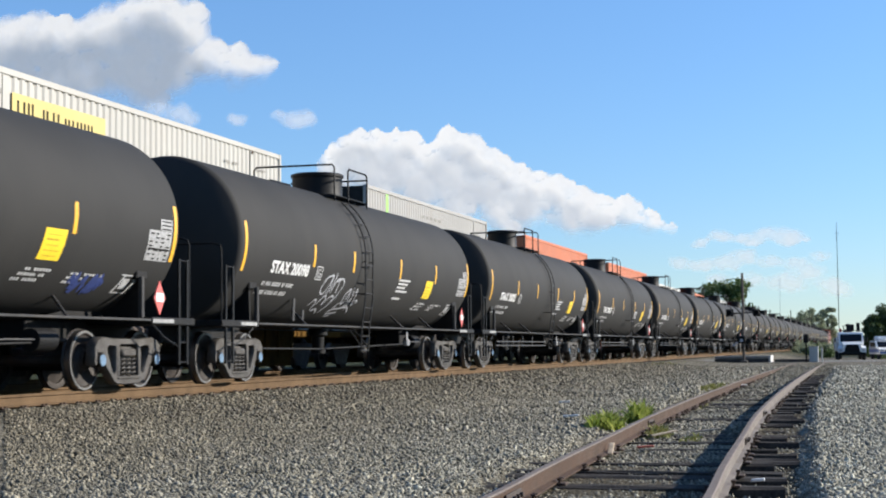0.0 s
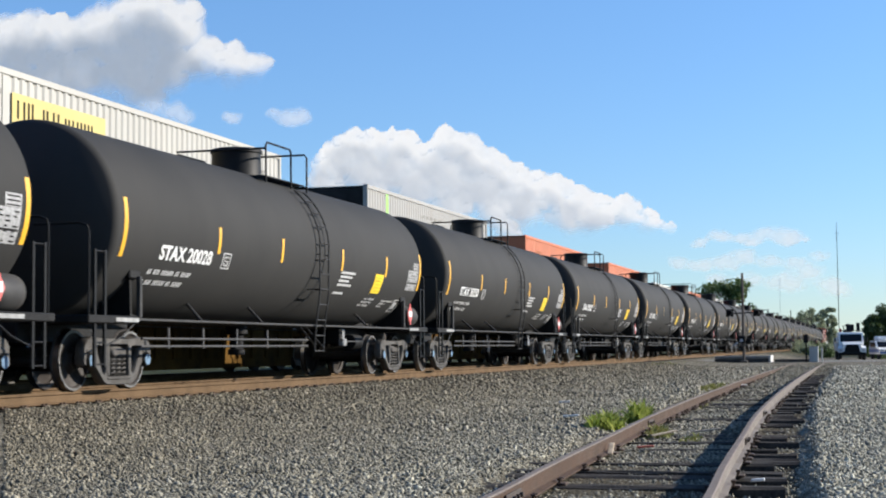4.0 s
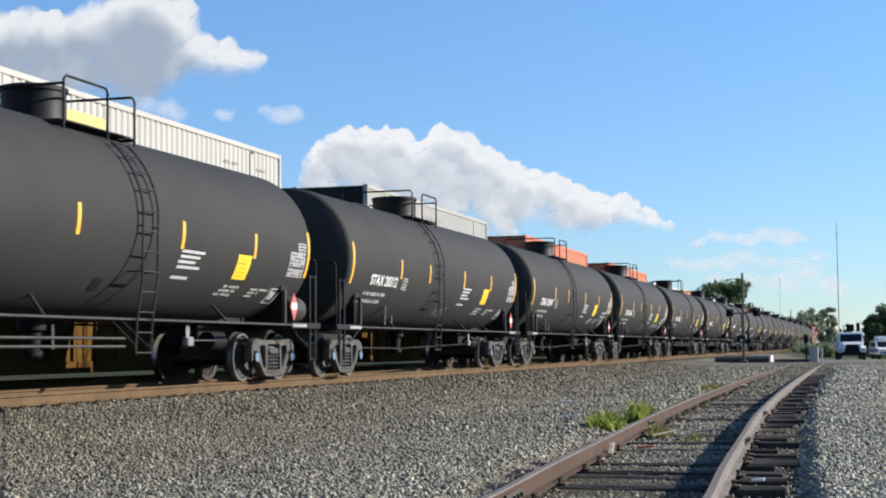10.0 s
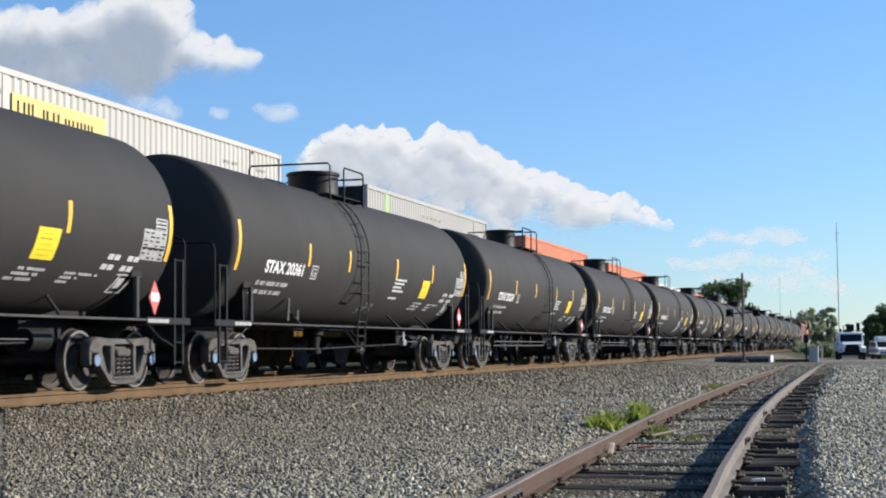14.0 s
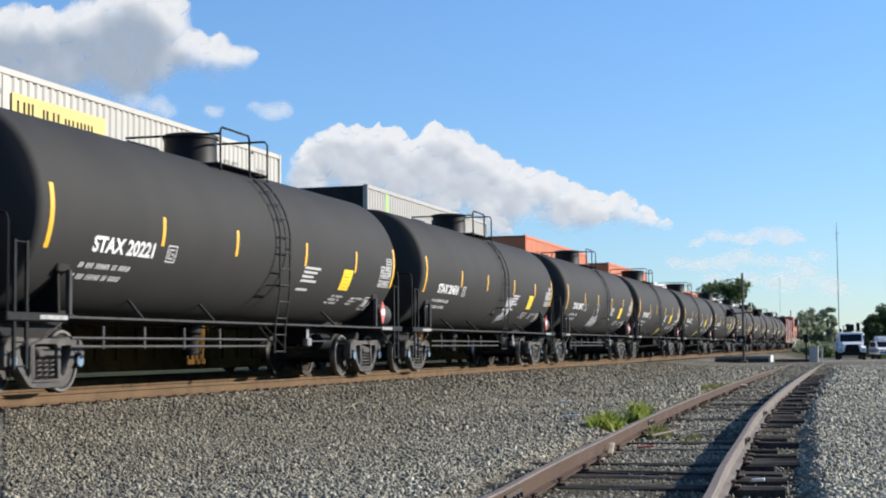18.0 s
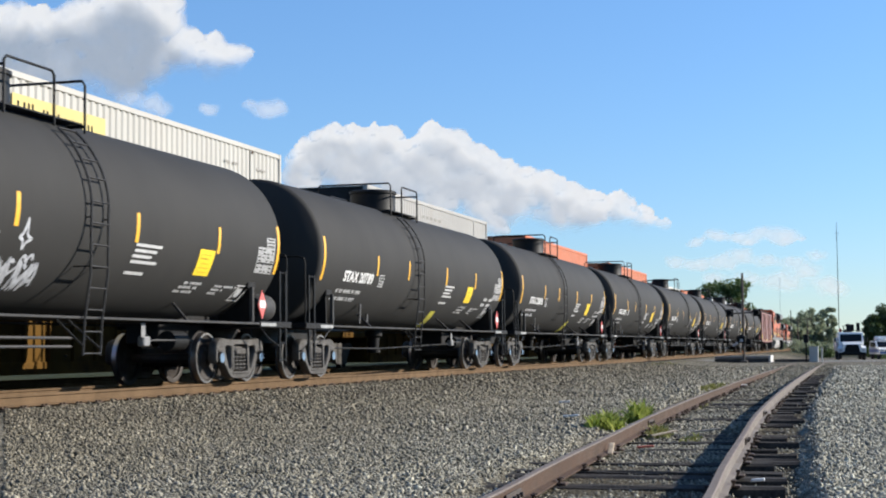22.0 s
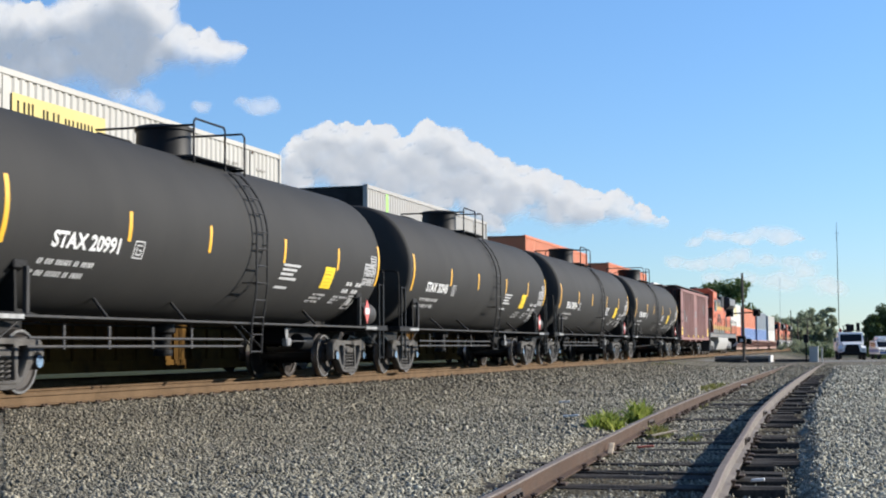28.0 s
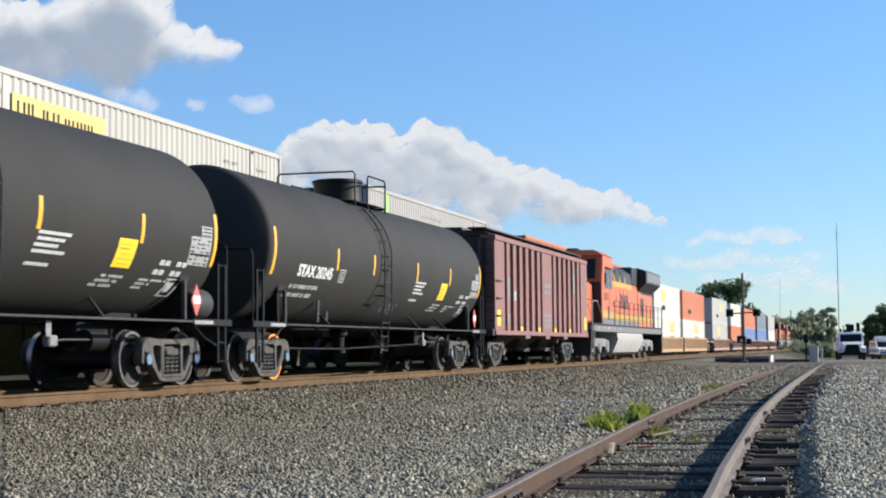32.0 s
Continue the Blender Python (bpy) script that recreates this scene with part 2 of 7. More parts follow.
def ground_material():
    m = bpy.data.materials.new("gravel_ground")
    m.use_nodes = True
    n, l = m.node_tree.nodes, m.node_tree.links
    bsdf = n["Principled BSDF"]
    tc = n.new("ShaderNodeTexCoord")
    cells = n.new("ShaderNodeTexVoronoi")
    cells.inputs["Scale"].default_value = 26
    l.new(tc.outputs["Object"], cells.inputs["Vector"])
    grey = n.new("ShaderNodeValToRGB")
    grey.color_ramp.elements[0].color, grey.color_ramp.elements[1].color = (0.068, 0.061, 0.046, 1), (0.264, 0.238, 0.179, 1)
    grey.color_ramp.elements[1].position = 0.95
    sep = n.new("ShaderNodeSeparateColor")
    l.new(cells.outputs["Color"], sep.inputs["Color"]), l.new(sep.outputs["Red"], grey.inputs["Fac"])
    big = n.new("ShaderNodeTexNoise")
    big.inputs["Scale"].default_value, big.inputs["Detail"].default_value = 0.35, 5
    l.new(tc.outputs["Object"], big.inputs["Vector"])
    r = n.new("ShaderNodeMapRange")
    r.inputs["From Min"].default_value, r.inputs["From Max"].default_value = 0.3, 0.7
    r.inputs["To Min"].default_value, r.inputs["To Max"].default_value = 0.75, 1.2
    l.new(big.outputs["Fac"], r.inputs["Value"])
    mul = n.new("ShaderNodeMix")
    mul.data_type, mul.blend_type = "RGBA", "MULTIPLY"
    mul.inputs["Factor"].default_value = 1
    l.new(grey.outputs["Color"], mul.inputs["A"]), l.new(r.outputs["Result"], mul.inputs["B"])
    # grass and earth beyond the far track and far off
    place = n.new("ShaderNodeSeparateXYZ")
    l.new(tc.outputs["Object"], place.inputs["Vector"])
    left = n.new("ShaderNodeMapRange")
    left.inputs["From Min"].default_value, left.inputs["From Max"].default_value = -21.0, -22.5
    l.new(place.outputs["X"], left.inputs["Value"])
    deep = n.new("ShaderNodeMapRange")
    deep.inputs["From Min"].default_value, deep.inputs["From Max"].default_value = 150.0, 200.0
    l.new(place.outputs["Y"], deep.inputs["Value"])
    most = n.new("ShaderNodeMath")
    most.operation = "MAXIMUM"
    l.new(left.outputs["Result"], most.inputs[0]), l.new(deep.outputs["Result"], most.inputs[1])
    grass = n.new("ShaderNodeValToRGB")
    grass.color_ramp.elements[0].color, grass.color_ramp.elements[1].color = (0.018, 0.026, 0.010, 1), (0.075, 0.075, 0.04, 1)
    l.new(big.outputs["Fac"], grass.inputs["Fac"])
    mix = n.new("ShaderNodeMix")
    mix.data_type = "RGBA"
    l.new(most.outputs["Value"], mix.inputs["Factor"]), l.new(mul.outputs["Result"], mix.inputs["A"]), l.new(grass.outputs["Color"], mix.inputs["B"])
    # oily ballast round the running rails, darkened further for the shade under the trains
    train_shade = n.new("ShaderNodeMapRange")
    train_shade.inputs["From Min"].default_value, train_shade.inputs["From Max"].default_value = -11.25, -11.42
    l.new(place.outputs["X"], train_shade.inputs["Value"])
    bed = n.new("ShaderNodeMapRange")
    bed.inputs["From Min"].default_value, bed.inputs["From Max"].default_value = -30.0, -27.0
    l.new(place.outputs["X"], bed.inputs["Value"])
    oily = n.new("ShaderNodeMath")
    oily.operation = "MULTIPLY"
    l.new(train_shade.outputs["Result"], oily.inputs[0]), l.new(bed.outputs["Result"], oily.inputs[1])
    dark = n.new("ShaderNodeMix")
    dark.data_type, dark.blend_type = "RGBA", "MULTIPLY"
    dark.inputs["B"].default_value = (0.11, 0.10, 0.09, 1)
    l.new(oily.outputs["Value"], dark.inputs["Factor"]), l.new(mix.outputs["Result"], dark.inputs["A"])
    # black oily earth in the bed of the siding
    soil, earth = n.new("ShaderNodeAttribute"), n.new("ShaderNodeMix")
    soil.attribute_name = "soil"
    earth.data_type, earth.blend_type = "RGBA", "MULTIPLY"
    earth.inputs["B"].default_value = (0.48, 0.45, 0.40, 1)
    l.new(soil.outputs["Fac"], earth.inputs["Factor"]), l.new(dark.outputs["Result"], earth.inputs["A"])
    l.new(earth.outputs["Result"], bsdf.inputs["Base Color"])
    bump = n.new("ShaderNodeBump")
    bump.invert = True
    bump.inputs["Strength"].default_value, bump.inputs["Distance"].default_value = 0.8, 0.03
    l.new(cells.outputs["Distance"], bump.inputs["Height"]), l.new(bump.outputs["Normal"], bsdf.inputs["Normal"])
    bsdf.inputs["Roughness"].default_value = 0.9
    bsdf.inputs["Specular IOR Level"].default_value = 0.05
    return m


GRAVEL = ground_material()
xs = [-2500, -900, -300, -120, -60, -40, -30, -25] + [-23 + 0.5 * i for i in range(36)] + [-5 + 0.125 * i for i in range(56)] + [2 + 0.5 * i for i in range(10)] + [8, 10, 14, 20, 30, 60, 150, 500, 1500, 3000]
ys = [-200, -60, -20] + [-10 + 0.8 * i for i in range(130)] + [96 + 4 * i for i in range(30)] + [230, 300, 400, 600, 900, 1500, 2500, 3600]
geo = Geo()
geo.v = [(x, y, ground_z(x, y) + (0.035 * noise.noise((x * 0.55, y * 0.4, 3)) if -8 < x < 8 and 0 < y < 60 else 0)) for y in ys for x in xs]
geo.f = [(j * len(xs) + i, j * len(xs) + i + 1, (j + 1) * len(xs) + i + 1, (j + 1) * len(xs) + i) for j in range(len(ys) - 1) for i in range(len(xs) - 1)]
SOIL = [(smooth_step(-1.55, -1.25, x - along(SIDING_X, y)) - smooth_step(1.30, 1.62, x - along(SIDING_X, y))) * (1 - smooth_step(66, 84, y)) for y in ys for x in xs]
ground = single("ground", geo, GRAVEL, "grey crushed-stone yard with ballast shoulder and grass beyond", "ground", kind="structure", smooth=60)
ground.data.attributes.new("soil", "FLOAT", "POINT").data.foreach_set("value", SOIL)

# ---- tracks ----
RAIL_OUTLINE = [(-0.070, 0.0), (0.070, 0.0), (0.070, 0.012), (0.012, 0.028), (0.010, 0.125), (0.036, 0.135), (0.037, 0.160), (0.028, 0.170),
                (-0.028, 0.170), (-0.037, 0.160), (-0.036, 0.135), (-0.010, 0.125), (-0.012, 0.028), (-0.070, 0.012)]


def rail_geo(path, lift=0.0):
    """A rail of T section swept along a path of (x, y, z of the head)."""
    g = Geo()
    n = len(RAIL_OUTLINE)
    for i, (x, y, z) in enumerate(path):
        a, b = path[max(i - 1, 0)], path[min(i + 1, len(path) - 1)]
        d = Vector((b[0] - a[0], b[1] - a[1], 0)).normalized()
        side = Vector((d.y, -d.x, 0))
        g.v += [(x + side.x * u, y + side.y * u, z - 0.17 + w) for u, w in RAIL_OUTLINE]
    for i in range(len(path) - 1):
        g.f += [(i * n + k, i * n + (k + 1) % n, (i + 1) * n + (k + 1) % n, (i + 1) * n + k) for k in range(n)]
    g.f += [tuple(range(n)), tuple(range((len(path) - 1) * n, len(path) * n))]
    return g


def track(name, label, rails, mat, mats_top=None):
    t = thing(name, label, "railway track")
    for path, one in zip(rails, mat if isinstance(mat, tuple) else (mat, mat)):
        rail = part("rail", rail_geo(path), one, t, smooth=40)
        if mats_top:                       # the head is worn paler than the web
            rail.data.materials.append(mats_top)
            for i in range(len(path) - 1):
                for k in (6, 7, 8):
                    rail.data.polygons[i * len(RAIL_OUTLINE) + k].material_index = 1
    return t


main_track = track("main_track", "brown rusted main line rails in grey ballast", [[(MAIN_X + s * 0.755, y, 0.0) for y in (-60, 0, 60, 150, 400, 900)] for s in (1, -1)], RAIL_RUST)
far_track = track("far_track", "brown rusted second main line under the container train", [[(FAR_X + s * 0.755, y, 0.0) for y in (-60, 0, 60, 150, 400, 900)] for s in (1, -1)], RAIL_RUST)
SIDING = [(-1.55, -20, -0.47), (-1.62, 0, -0.46), (-1.70, 5, -0.455), (-1.87, 10.3, -0.45), (-2.03, 13.2, -0.447), (-2.20, 17.0, -0.44), (-2.46, 23.0, -0.43), (-2.725, 33.0, -0.415), (-2.99, 49.0, -0.39),
          (-3.13, 65, -0.362), (-3.22, 86.0, -0.325), (-3.3, 110, -0.5), (-3.3, 140, -0.7)]


def siding_at(y):
    """The middle of the siding at y, by a smooth curve through its plan: x and z."""
    i = max(1, min(len(SIDING) - 3, next((k for k in range(len(SIDING)) if SIDING[k][1] > y), len(SIDING) - 1) - 1))
    p0, p1, p2, p3 = SIDING[i - 1], SIDING[i], SIDING[i + 1], SIDING[i + 2]
    t = (y - p1[1]) / (p2[1] - p1[1])
    out = []
    for c in (0, 2):
        m1 = (p2[c] - p0[c]) / (p2[1] - p0[1]) * (p2[1] - p1[1])
        m2 = (p3[c] - p1[c]) / (p3[1] - p1[1]) * (p2[1] - p1[1])
        out.append((2 * t**3 - 3 * t**2 + 1) * p1[c] + (t**3 - 2 * t**2 + t) * m1 + (-2 * t**3 + 3 * t**2) * p2[c] + (t**3 - t**2) * m2)
    return out


def siding_rail(side):
    rows = []
    for k in range(0, 141):
        y = -15 + k * (0.6 if k < 100 else 2.0) - (0 if k < 100 else 140)
        x, z = siding_at(y)
        x2, _ = siding_at(y + 0.5)
        d = Vector((x2 - x, 0.5, 0)).normalized()
        rows.append((x + side * 0.755 * d.y, y - side * 0.755 * d.x, z))
    return rows


siding = track("siding_track", "weathered siding track on old wooden ties curving away", [siding_rail(-1), siding_rail(1)], (RAIL_GREY, RAIL_PALE), RAIL_TOP)

# ---- ties, plates and spikes of the siding, plates of the main line ----
TIE_MESHES = []
for i in range(6):
    rnd = random.Random(40 + i)
    g = Geo()
    n = 7
    w, h = 0.115 + 0.012 * rnd.random(), 0.16
    for k in range(n):
        u = -1.3 + 2.6 * k / (n - 1)
        e = 0.02 * rnd.random() if k in (0, n - 1) else 0.008 * rnd.random()
        g.v += [(u, -w + e, -h), (u, w - e, -h), (u, w - e * 2, -0.012 - 0.02 * rnd.random()), (u, w * 0.55, 0.0 - 0.012 * rnd.random()), (u, -w * 0.5, 0.0 - 0.015 * rnd.random()), (u, -w + e * 2, -0.012 - 0.02 * rnd.random())]
    for k in range(n - 1):
        g.f += [(k * 6 + j, k * 6 + (j + 1) % 6, (k + 1) * 6 + (j + 1) % 6, (k + 1) * 6 + j) for j in range(6)]
    g.f += [tuple(range(6)), tuple(range((n - 1) * 6, n * 6))]
    me = g.mesh("tie", None)
    me.materials.append(TIE_WOOD)
    TIE_MESHES.append(me)
g = Geo().box(-0.15, 0.15, -0.09, 0.09, -0.004, 0.016, 0.004)
for u, w in ((-0.09, 0.05), (0.09, -0.05), (-0.09, -0.05), (0.09, 0.05)):
    g.box(u - 0.012, u + 0.012, w - 0.012, w + 0.012, 0.012, 0.05, 0.003)
    g.box(u - 0.022, u + 0.022, w - 0.018, w + 0.018, 0.042, 0.058, 0.004)
PLATE = g.mesh("tie_plate", None)
PLATE.materials.append(IRON_RUST)
g = Geo().box(-0.14, 0.14, -0.09, 0.09, -0.004, 0.012, 0.004)
for u, w in ((0.088, -0.05), (0.088, 0.05)):
    g.box(u - 0.016, u + 0.016, w - 0.014, w + 0.014, 0.008, 0.034, 0.004)
PLATE_MAIN = g.mesh("tie_plate", None)
PLATE_MAIN.materials.append(IRON_RUST)
rnd = random.Random(7)
y = -12.0
while y < 76:
    x, z = siding_at(y)
    x2, _ = siding_at(y + 0.5)
    lean = -math.degrees(math.atan2(x2 - x, 0.5))
    if y > 11 and rnd.random() < 0.16:          # rotted away under the gravel
        y += 0.5
        continue
    o = part("tie", rnd.choice(TIE_MESHES), None, siding)
    o.matrix_basis = pose(x + 0.17 * rnd.uniform(-1, 1), y, z - 0.172 - 0.065 * rnd.random() ** 1.5, rnd.uniform(-4, 4), rnd.uniform(-0.7, 0.3), lean + rnd.uniform(-4, 4))
    if y < 60:
        for s in (-1, 1):
            if rnd.random() < 0.3:
                continue
            o = part("tie_plate", PLATE, None, siding)
            o.matrix_basis = pose(x + s * 0.755, y, z - 0.178, 0, 0, lean)
    y += 0.53 + 0.09 * rnd.uniform(-1, 1)
y = -12.0
while y < 100:
    o = part("tie", rnd.choice(TIE_MESHES), None, main_track)
    o.matrix_basis = pose(MAIN_X + rnd.uniform(-0.04, 0.04), y, -0.186 - 0.006 * rnd.random(), 0, 0, rnd.uniform(-0.8, 0.8))
    y += 0.53
y = 12.0
while y < 70:
    o = part("tie_plate", PLATE_MAIN, None, main_track)
    o.matrix_basis = pose(MAIN_X + 0.755, y + rnd.uniform(-0.04, 0.04), -0.178 - 0.01 * rnd.random(), 0, 0, 0)
    o = part("tie", rnd.choice(TIE_MESHES), None, main_track)
    o.matrix_basis = pose(MAIN_X, y, -0.182, 0, 0, rnd.uniform(-1, 1))
    y += 0.52
# joint bars with bolts on the siding's rails
for s, y in ((-1, 11.2), (1, 18.4), (1, 25.5), (-1, 22.2)):
    x, z = siding_at(y)
    x2, _ = siding_at(y + 0.5)
    lean = -math.degrees(math.atan2(x2 - x, 0.5))
    for side in (-1, 1):
        g = Geo()
        a, b = sorted((side * 0.012, side * 0.034))
        g.box(a, b, -0.32, 0.32, -0.14, -0.05, 0.006)
        for k in (-0.24, -0.08, 0.08, 0.24):
            g.rod((side * 0.03, k, -0.095), (side * 0.062, k, -0.095), 0.02, n=6)
        o = part("joint_bar", g, IRON_DARK, siding, "rusty bolted joint bar")
        o.matrix_basis = pose(x + s * 0.755, y, z, 0, 0, lean)

# ---- the tank train ----
from mathutils.geometry import tessellate_polygon

PITCH, TANK_R, TANK_Z = 18.1, 1.53, 2.59


def run(t):
    """How far the train has rolled towards the camera after t seconds."""
    late = [(0, 0.12), (1, 0.02), (3, -0.08), (3.5, -0.07), (5.5, -0.13), (7.5, -0.16), (8, 0.14), (9, 0.11), (10, 0.03), (11, -0.02), (12, -0.06), (14, -0.03), (16.5, 0.0),
            (25, 0.0), (27.5, 0.08), (28.5, 0.05), (30, -0.07), (32, -0.06)]
    slack = next((u + (w - u) * (t - a) / (b - a) for (a, u), (b, w) in zip(late, late[1:]) if a <= t <= b), late[-1][1])
    return 10.04117 * t + 0.0223836 * t * t - 6.3435e-5 * t**3 - slack


def on_tank(y, z_or_angle, lift=0.004, angle=False):
    a = z_or_angle if angle else math.asin(max(-1, min(1, (z_or_angle - TANK_Z) / TANK_R)))
    r = TANK_R + lift
    return (r * math.cos(a), y, TANK_Z + r * math.sin(a))


def tank_patch(y0, y1, z0, z1, lift=0.004, skew=0.0, rows=6, g=None):
    """A painted or taped panel that follows the tank's side."""
    g = g or Geo()
    a0, a1 = (math.asin((z - TANK_Z) / TANK_R) for z in (z0, z1))
    vs = []
    for i in range(rows + 1):
        k = i / rows
        a = a0 + (a1 - a0) * k
        vs += [on_tank(y0 + skew * k, a, lift, True), on_tank(y1 + skew * k, a, lift, True)]
    return g.add(vs, [(2 * i, 2 * i + 1, 2 * i + 3, 2 * i + 2) for i in range(rows)])


def stencil(text, y0, y1, z0, z1, lift=0.005, bold=0.034):
    """Lettering on the tank's side, from the built-in font, stretched to its width and height."""
    cu = bpy.data.curves.new("lettering", "FONT")
    cu.body, cu.size, cu.offset, cu.resolution_u = text, 1.0, bold, 3
    tmp = bpy.data.objects.new("lettering", cu)
    me = bpy.data.meshes.new_from_object(tmp)
    bpy.data.objects.remove(tmp)
    co = [v.co.copy() for v in me.vertices]
    u0, u1 = min(c.x for c in co), max(c.x for c in co)
    w0, w1 = min(c.y for c in co), max(c.y for c in co)
    a0, a1 = (math.asin((z - TANK_Z) / TANK_R) for z in (z0, z1))
    for v, c in zip(me.vertices, co):
        v.co = on_tank(y0 + (c.x - u0) / (u1 - u0) * (y1 - y0), a0 + (c.y - w0) / (w1 - w0) * (a1 - a0), lift, True)
    return me


def tank_geo():
    """The barrel with dished heads: a tight knuckle at the shoulder, then a shallow crown."""
    knuckle, crown = 0.16, 2.9
    turn = math.asin((TANK_R - knuckle) / (crown - knuckle))
    middle = math.sqrt((crown - knuckle) ** 2 - (TANK_R - knuckle) ** 2)
    half = []                                     # radius, distance past the shoulder: from the pole to the shoulder
    for i in range(7):
        t = turn * i / 6
        half.append((max(0.02, crown * math.sin(t)), crown * math.cos(t) - middle))
    for i in range(1, 9):
        t = turn + (math.pi / 2 - turn) * i / 8
        half.append((TANK_R - knuckle + knuckle * math.sin(t), knuckle * math.cos(t)))
    prof = [(r, -7.74 - d) for r, d in half] + [(r, 7.74 + d) for r, d in reversed(half)]
    return Geo().lathe(prof, 64, "y", (0, 0, TANK_Z))


def pierced(outline, holes, a, b, bevel):
    """A cast plate across x with windows through it and a narrow bevel round its outer faces."""
    g = Geo()
    loops = [outline] + holes
    tris = tessellate_polygon([[Vector((u, w, 0)) for u, w in loop] for loop in loops])
    flat = [p for loop in loops for p in loop]
    n = len(flat)

    def moved(loop, d):
        out = []
        for i, (u, w) in enumerate(loop):
            p, q = Vector(loop[i - 1]), Vector(loop[(i + 1) % len(loop)])
            t = (q - p).normalized()
            out.append((u + d * t.y, w - d * t.x))
        return out

    def area(loop):
        return sum(p[0] * q[1] - q[0] * p[1] for p, q in zip(loop, loop[1:] + loop[:1]))

    inner = []
    for k, loop in enumerate(loops):
        sign = -1 if (area(loop) > 0) == (k == 0) else 1
        inner += moved(loop, sign * bevel * 0.6)
    g.v = [(a, *p) for p in inner] + [(a + bevel, *p) for p in flat] + [(b - bevel, *p) for p in flat] + [(b, *p) for p in inner]
    g.f = [tuple(t) for t in tris] + [tuple(3 * n + i for i in t) for t in tris]
    o = 0
    for loop in loops:
        m = len(loop)
        for row in range(3):
            g.f += [(row * n + o + i, row * n + o + (i + 1) % m, (row + 1) * n + o + (i + 1) % m, (row + 1) * n + o + i) for i in range(m)]
        o += m
    return g


def bogie(car, y0):
    """A three-piece freight bogie: two cast side frames, bolster, springs, bearing caps and two wheelsets."""
    for s in (1, -1):
        lo, hi = sorted((s * 0.93, s * 1.09))
        half = [(0.45, 0.785), (0.80, 0.81), (0.97, 0.77), (1.06, 0.67), (1.075, 0.43), (1.03, 0.37), (0.99, 0.40), (0.985, 0.56), (0.79, 0.56), (0.78, 0.42), (0.72, 0.35), (0.46, 0.12), (0.36, 0.085), (0.15, 0.075)]
        outline = half + [(-u, w) for u, w in reversed(half)]
        window = [(0.41, 0.665), (0.63, 0.675), (0.675, 0.64), (0.66, 0.56), (0.50, 0.27), (0.45, 0.25), (0.41, 0.29)]
        middle = [(-0.31, 0.21), (-0.31, 0.66), (-0.26, 0.69), (0.26, 0.69), (0.31, 0.66), (0.31, 0.21)]
        g = pierced(outline, [window, [(-u, w) for u, w in window], middle], lo, hi, 0.022)
        # cast rims and adapter pads
        for q in (-1, 1):
            g.box(lo - 0.012, hi + 0.012, q * 0.889 - 0.12, q * 0.889 + 0.12, 0.56, 0.64, 0.02)
            g.box(lo - 0.01, hi + 0.01, min(q * 0.30, q * 0.37), max(q * 0.30, q * 0.37), 0.22, 0.66, 0.012)
        g.box(lo - 0.014, hi + 0.014, -0.36, 0.36, 0.155, 0.21, 0.015)
        g.box(lo + 0.02, hi + 0.02, -0.22, 0.22, 0.50, 0.63, 0.03)
        m = g.mesh("side_frame", 40)
        o = part("side_frame", m, BOGIE_STEEL, car)
        o.location = (0, y0, 0)
        for dy in (-0.17, 0.0, 0.17):
            pts = [(s * 1.03 + 0.062 * math.cos(t), dy + 0.068 * math.sin(t), 0.2 + 0.30 * t / (9 * math.pi)) for t in (9 * math.pi * i / 54 for i in range(55))]
            o = part("coil_spring", Geo().tube(pts, 0.018, 5), BOGIE_STEEL, car, "", 60)
            o.location = (0, y0, 0)
        o = part("spring_plank", Geo().box(s * 0.93 - 0.06, s * 0.93 + 0.06, -0.27, 0.27, 0.2, 0.62, 0.01), FRAME_BLACK, car)
        o.location = (0, y0, 0)
        for q in (-1, 1):
            g = Geo().lathe([(0.02, 1.125), (0.095, 1.125), (0.11, 1.11), (0.115, 0.95), (0.02, 0.95)], 16, "x")
            g.v = [(s * x, y, z) for x, y, z in g.v]
            cap = part("bearing_cap", g, FRAME_BLACK, car, "dark bearing end cap")
            cap.location = (0, y0 + q * 0.889, 0.457)
            g = Geo().lathe([(0.02, 1.131), (0.088, 1.131), (0.088, 1.127)], 14, "x")
            g.v = [(s * x, y, z) for x, y, z in g.v]
            part("cap_label", g, CAP_BLUE, cap, "pale blue cap label")
    g = Geo().box(-1.05, 1.05, y0 - 0.2, y0 + 0.2, 0.46, 0.66, 0.03)
    g.rod((0, y0, 0.6), (0, y0, 0.95), 0.2, n=16)
    part("bolster", g, BOGIE_STEEL, car)
    g = Geo()
    for q in (-1, 1):
        g.box(-0.9, 0.9, y0 + q * 0.33 - 0.04, y0 + q * 0.33 + 0.04, 0.3, 0.42, 0.01)
        for s in (-1, 1):
            g.box(s * 0.76 - 0.05, s * 0.76 + 0.05, y0 + q * 0.38 - 0.06, y0 + q * 0.38 + 0.03, 0.25, 0.55, 0.01)
    part("brake_beam", g, FRAME_BLACK, car)
    return [wheelset(car, y0 + q * 0.889) for q in (-1, 1)]


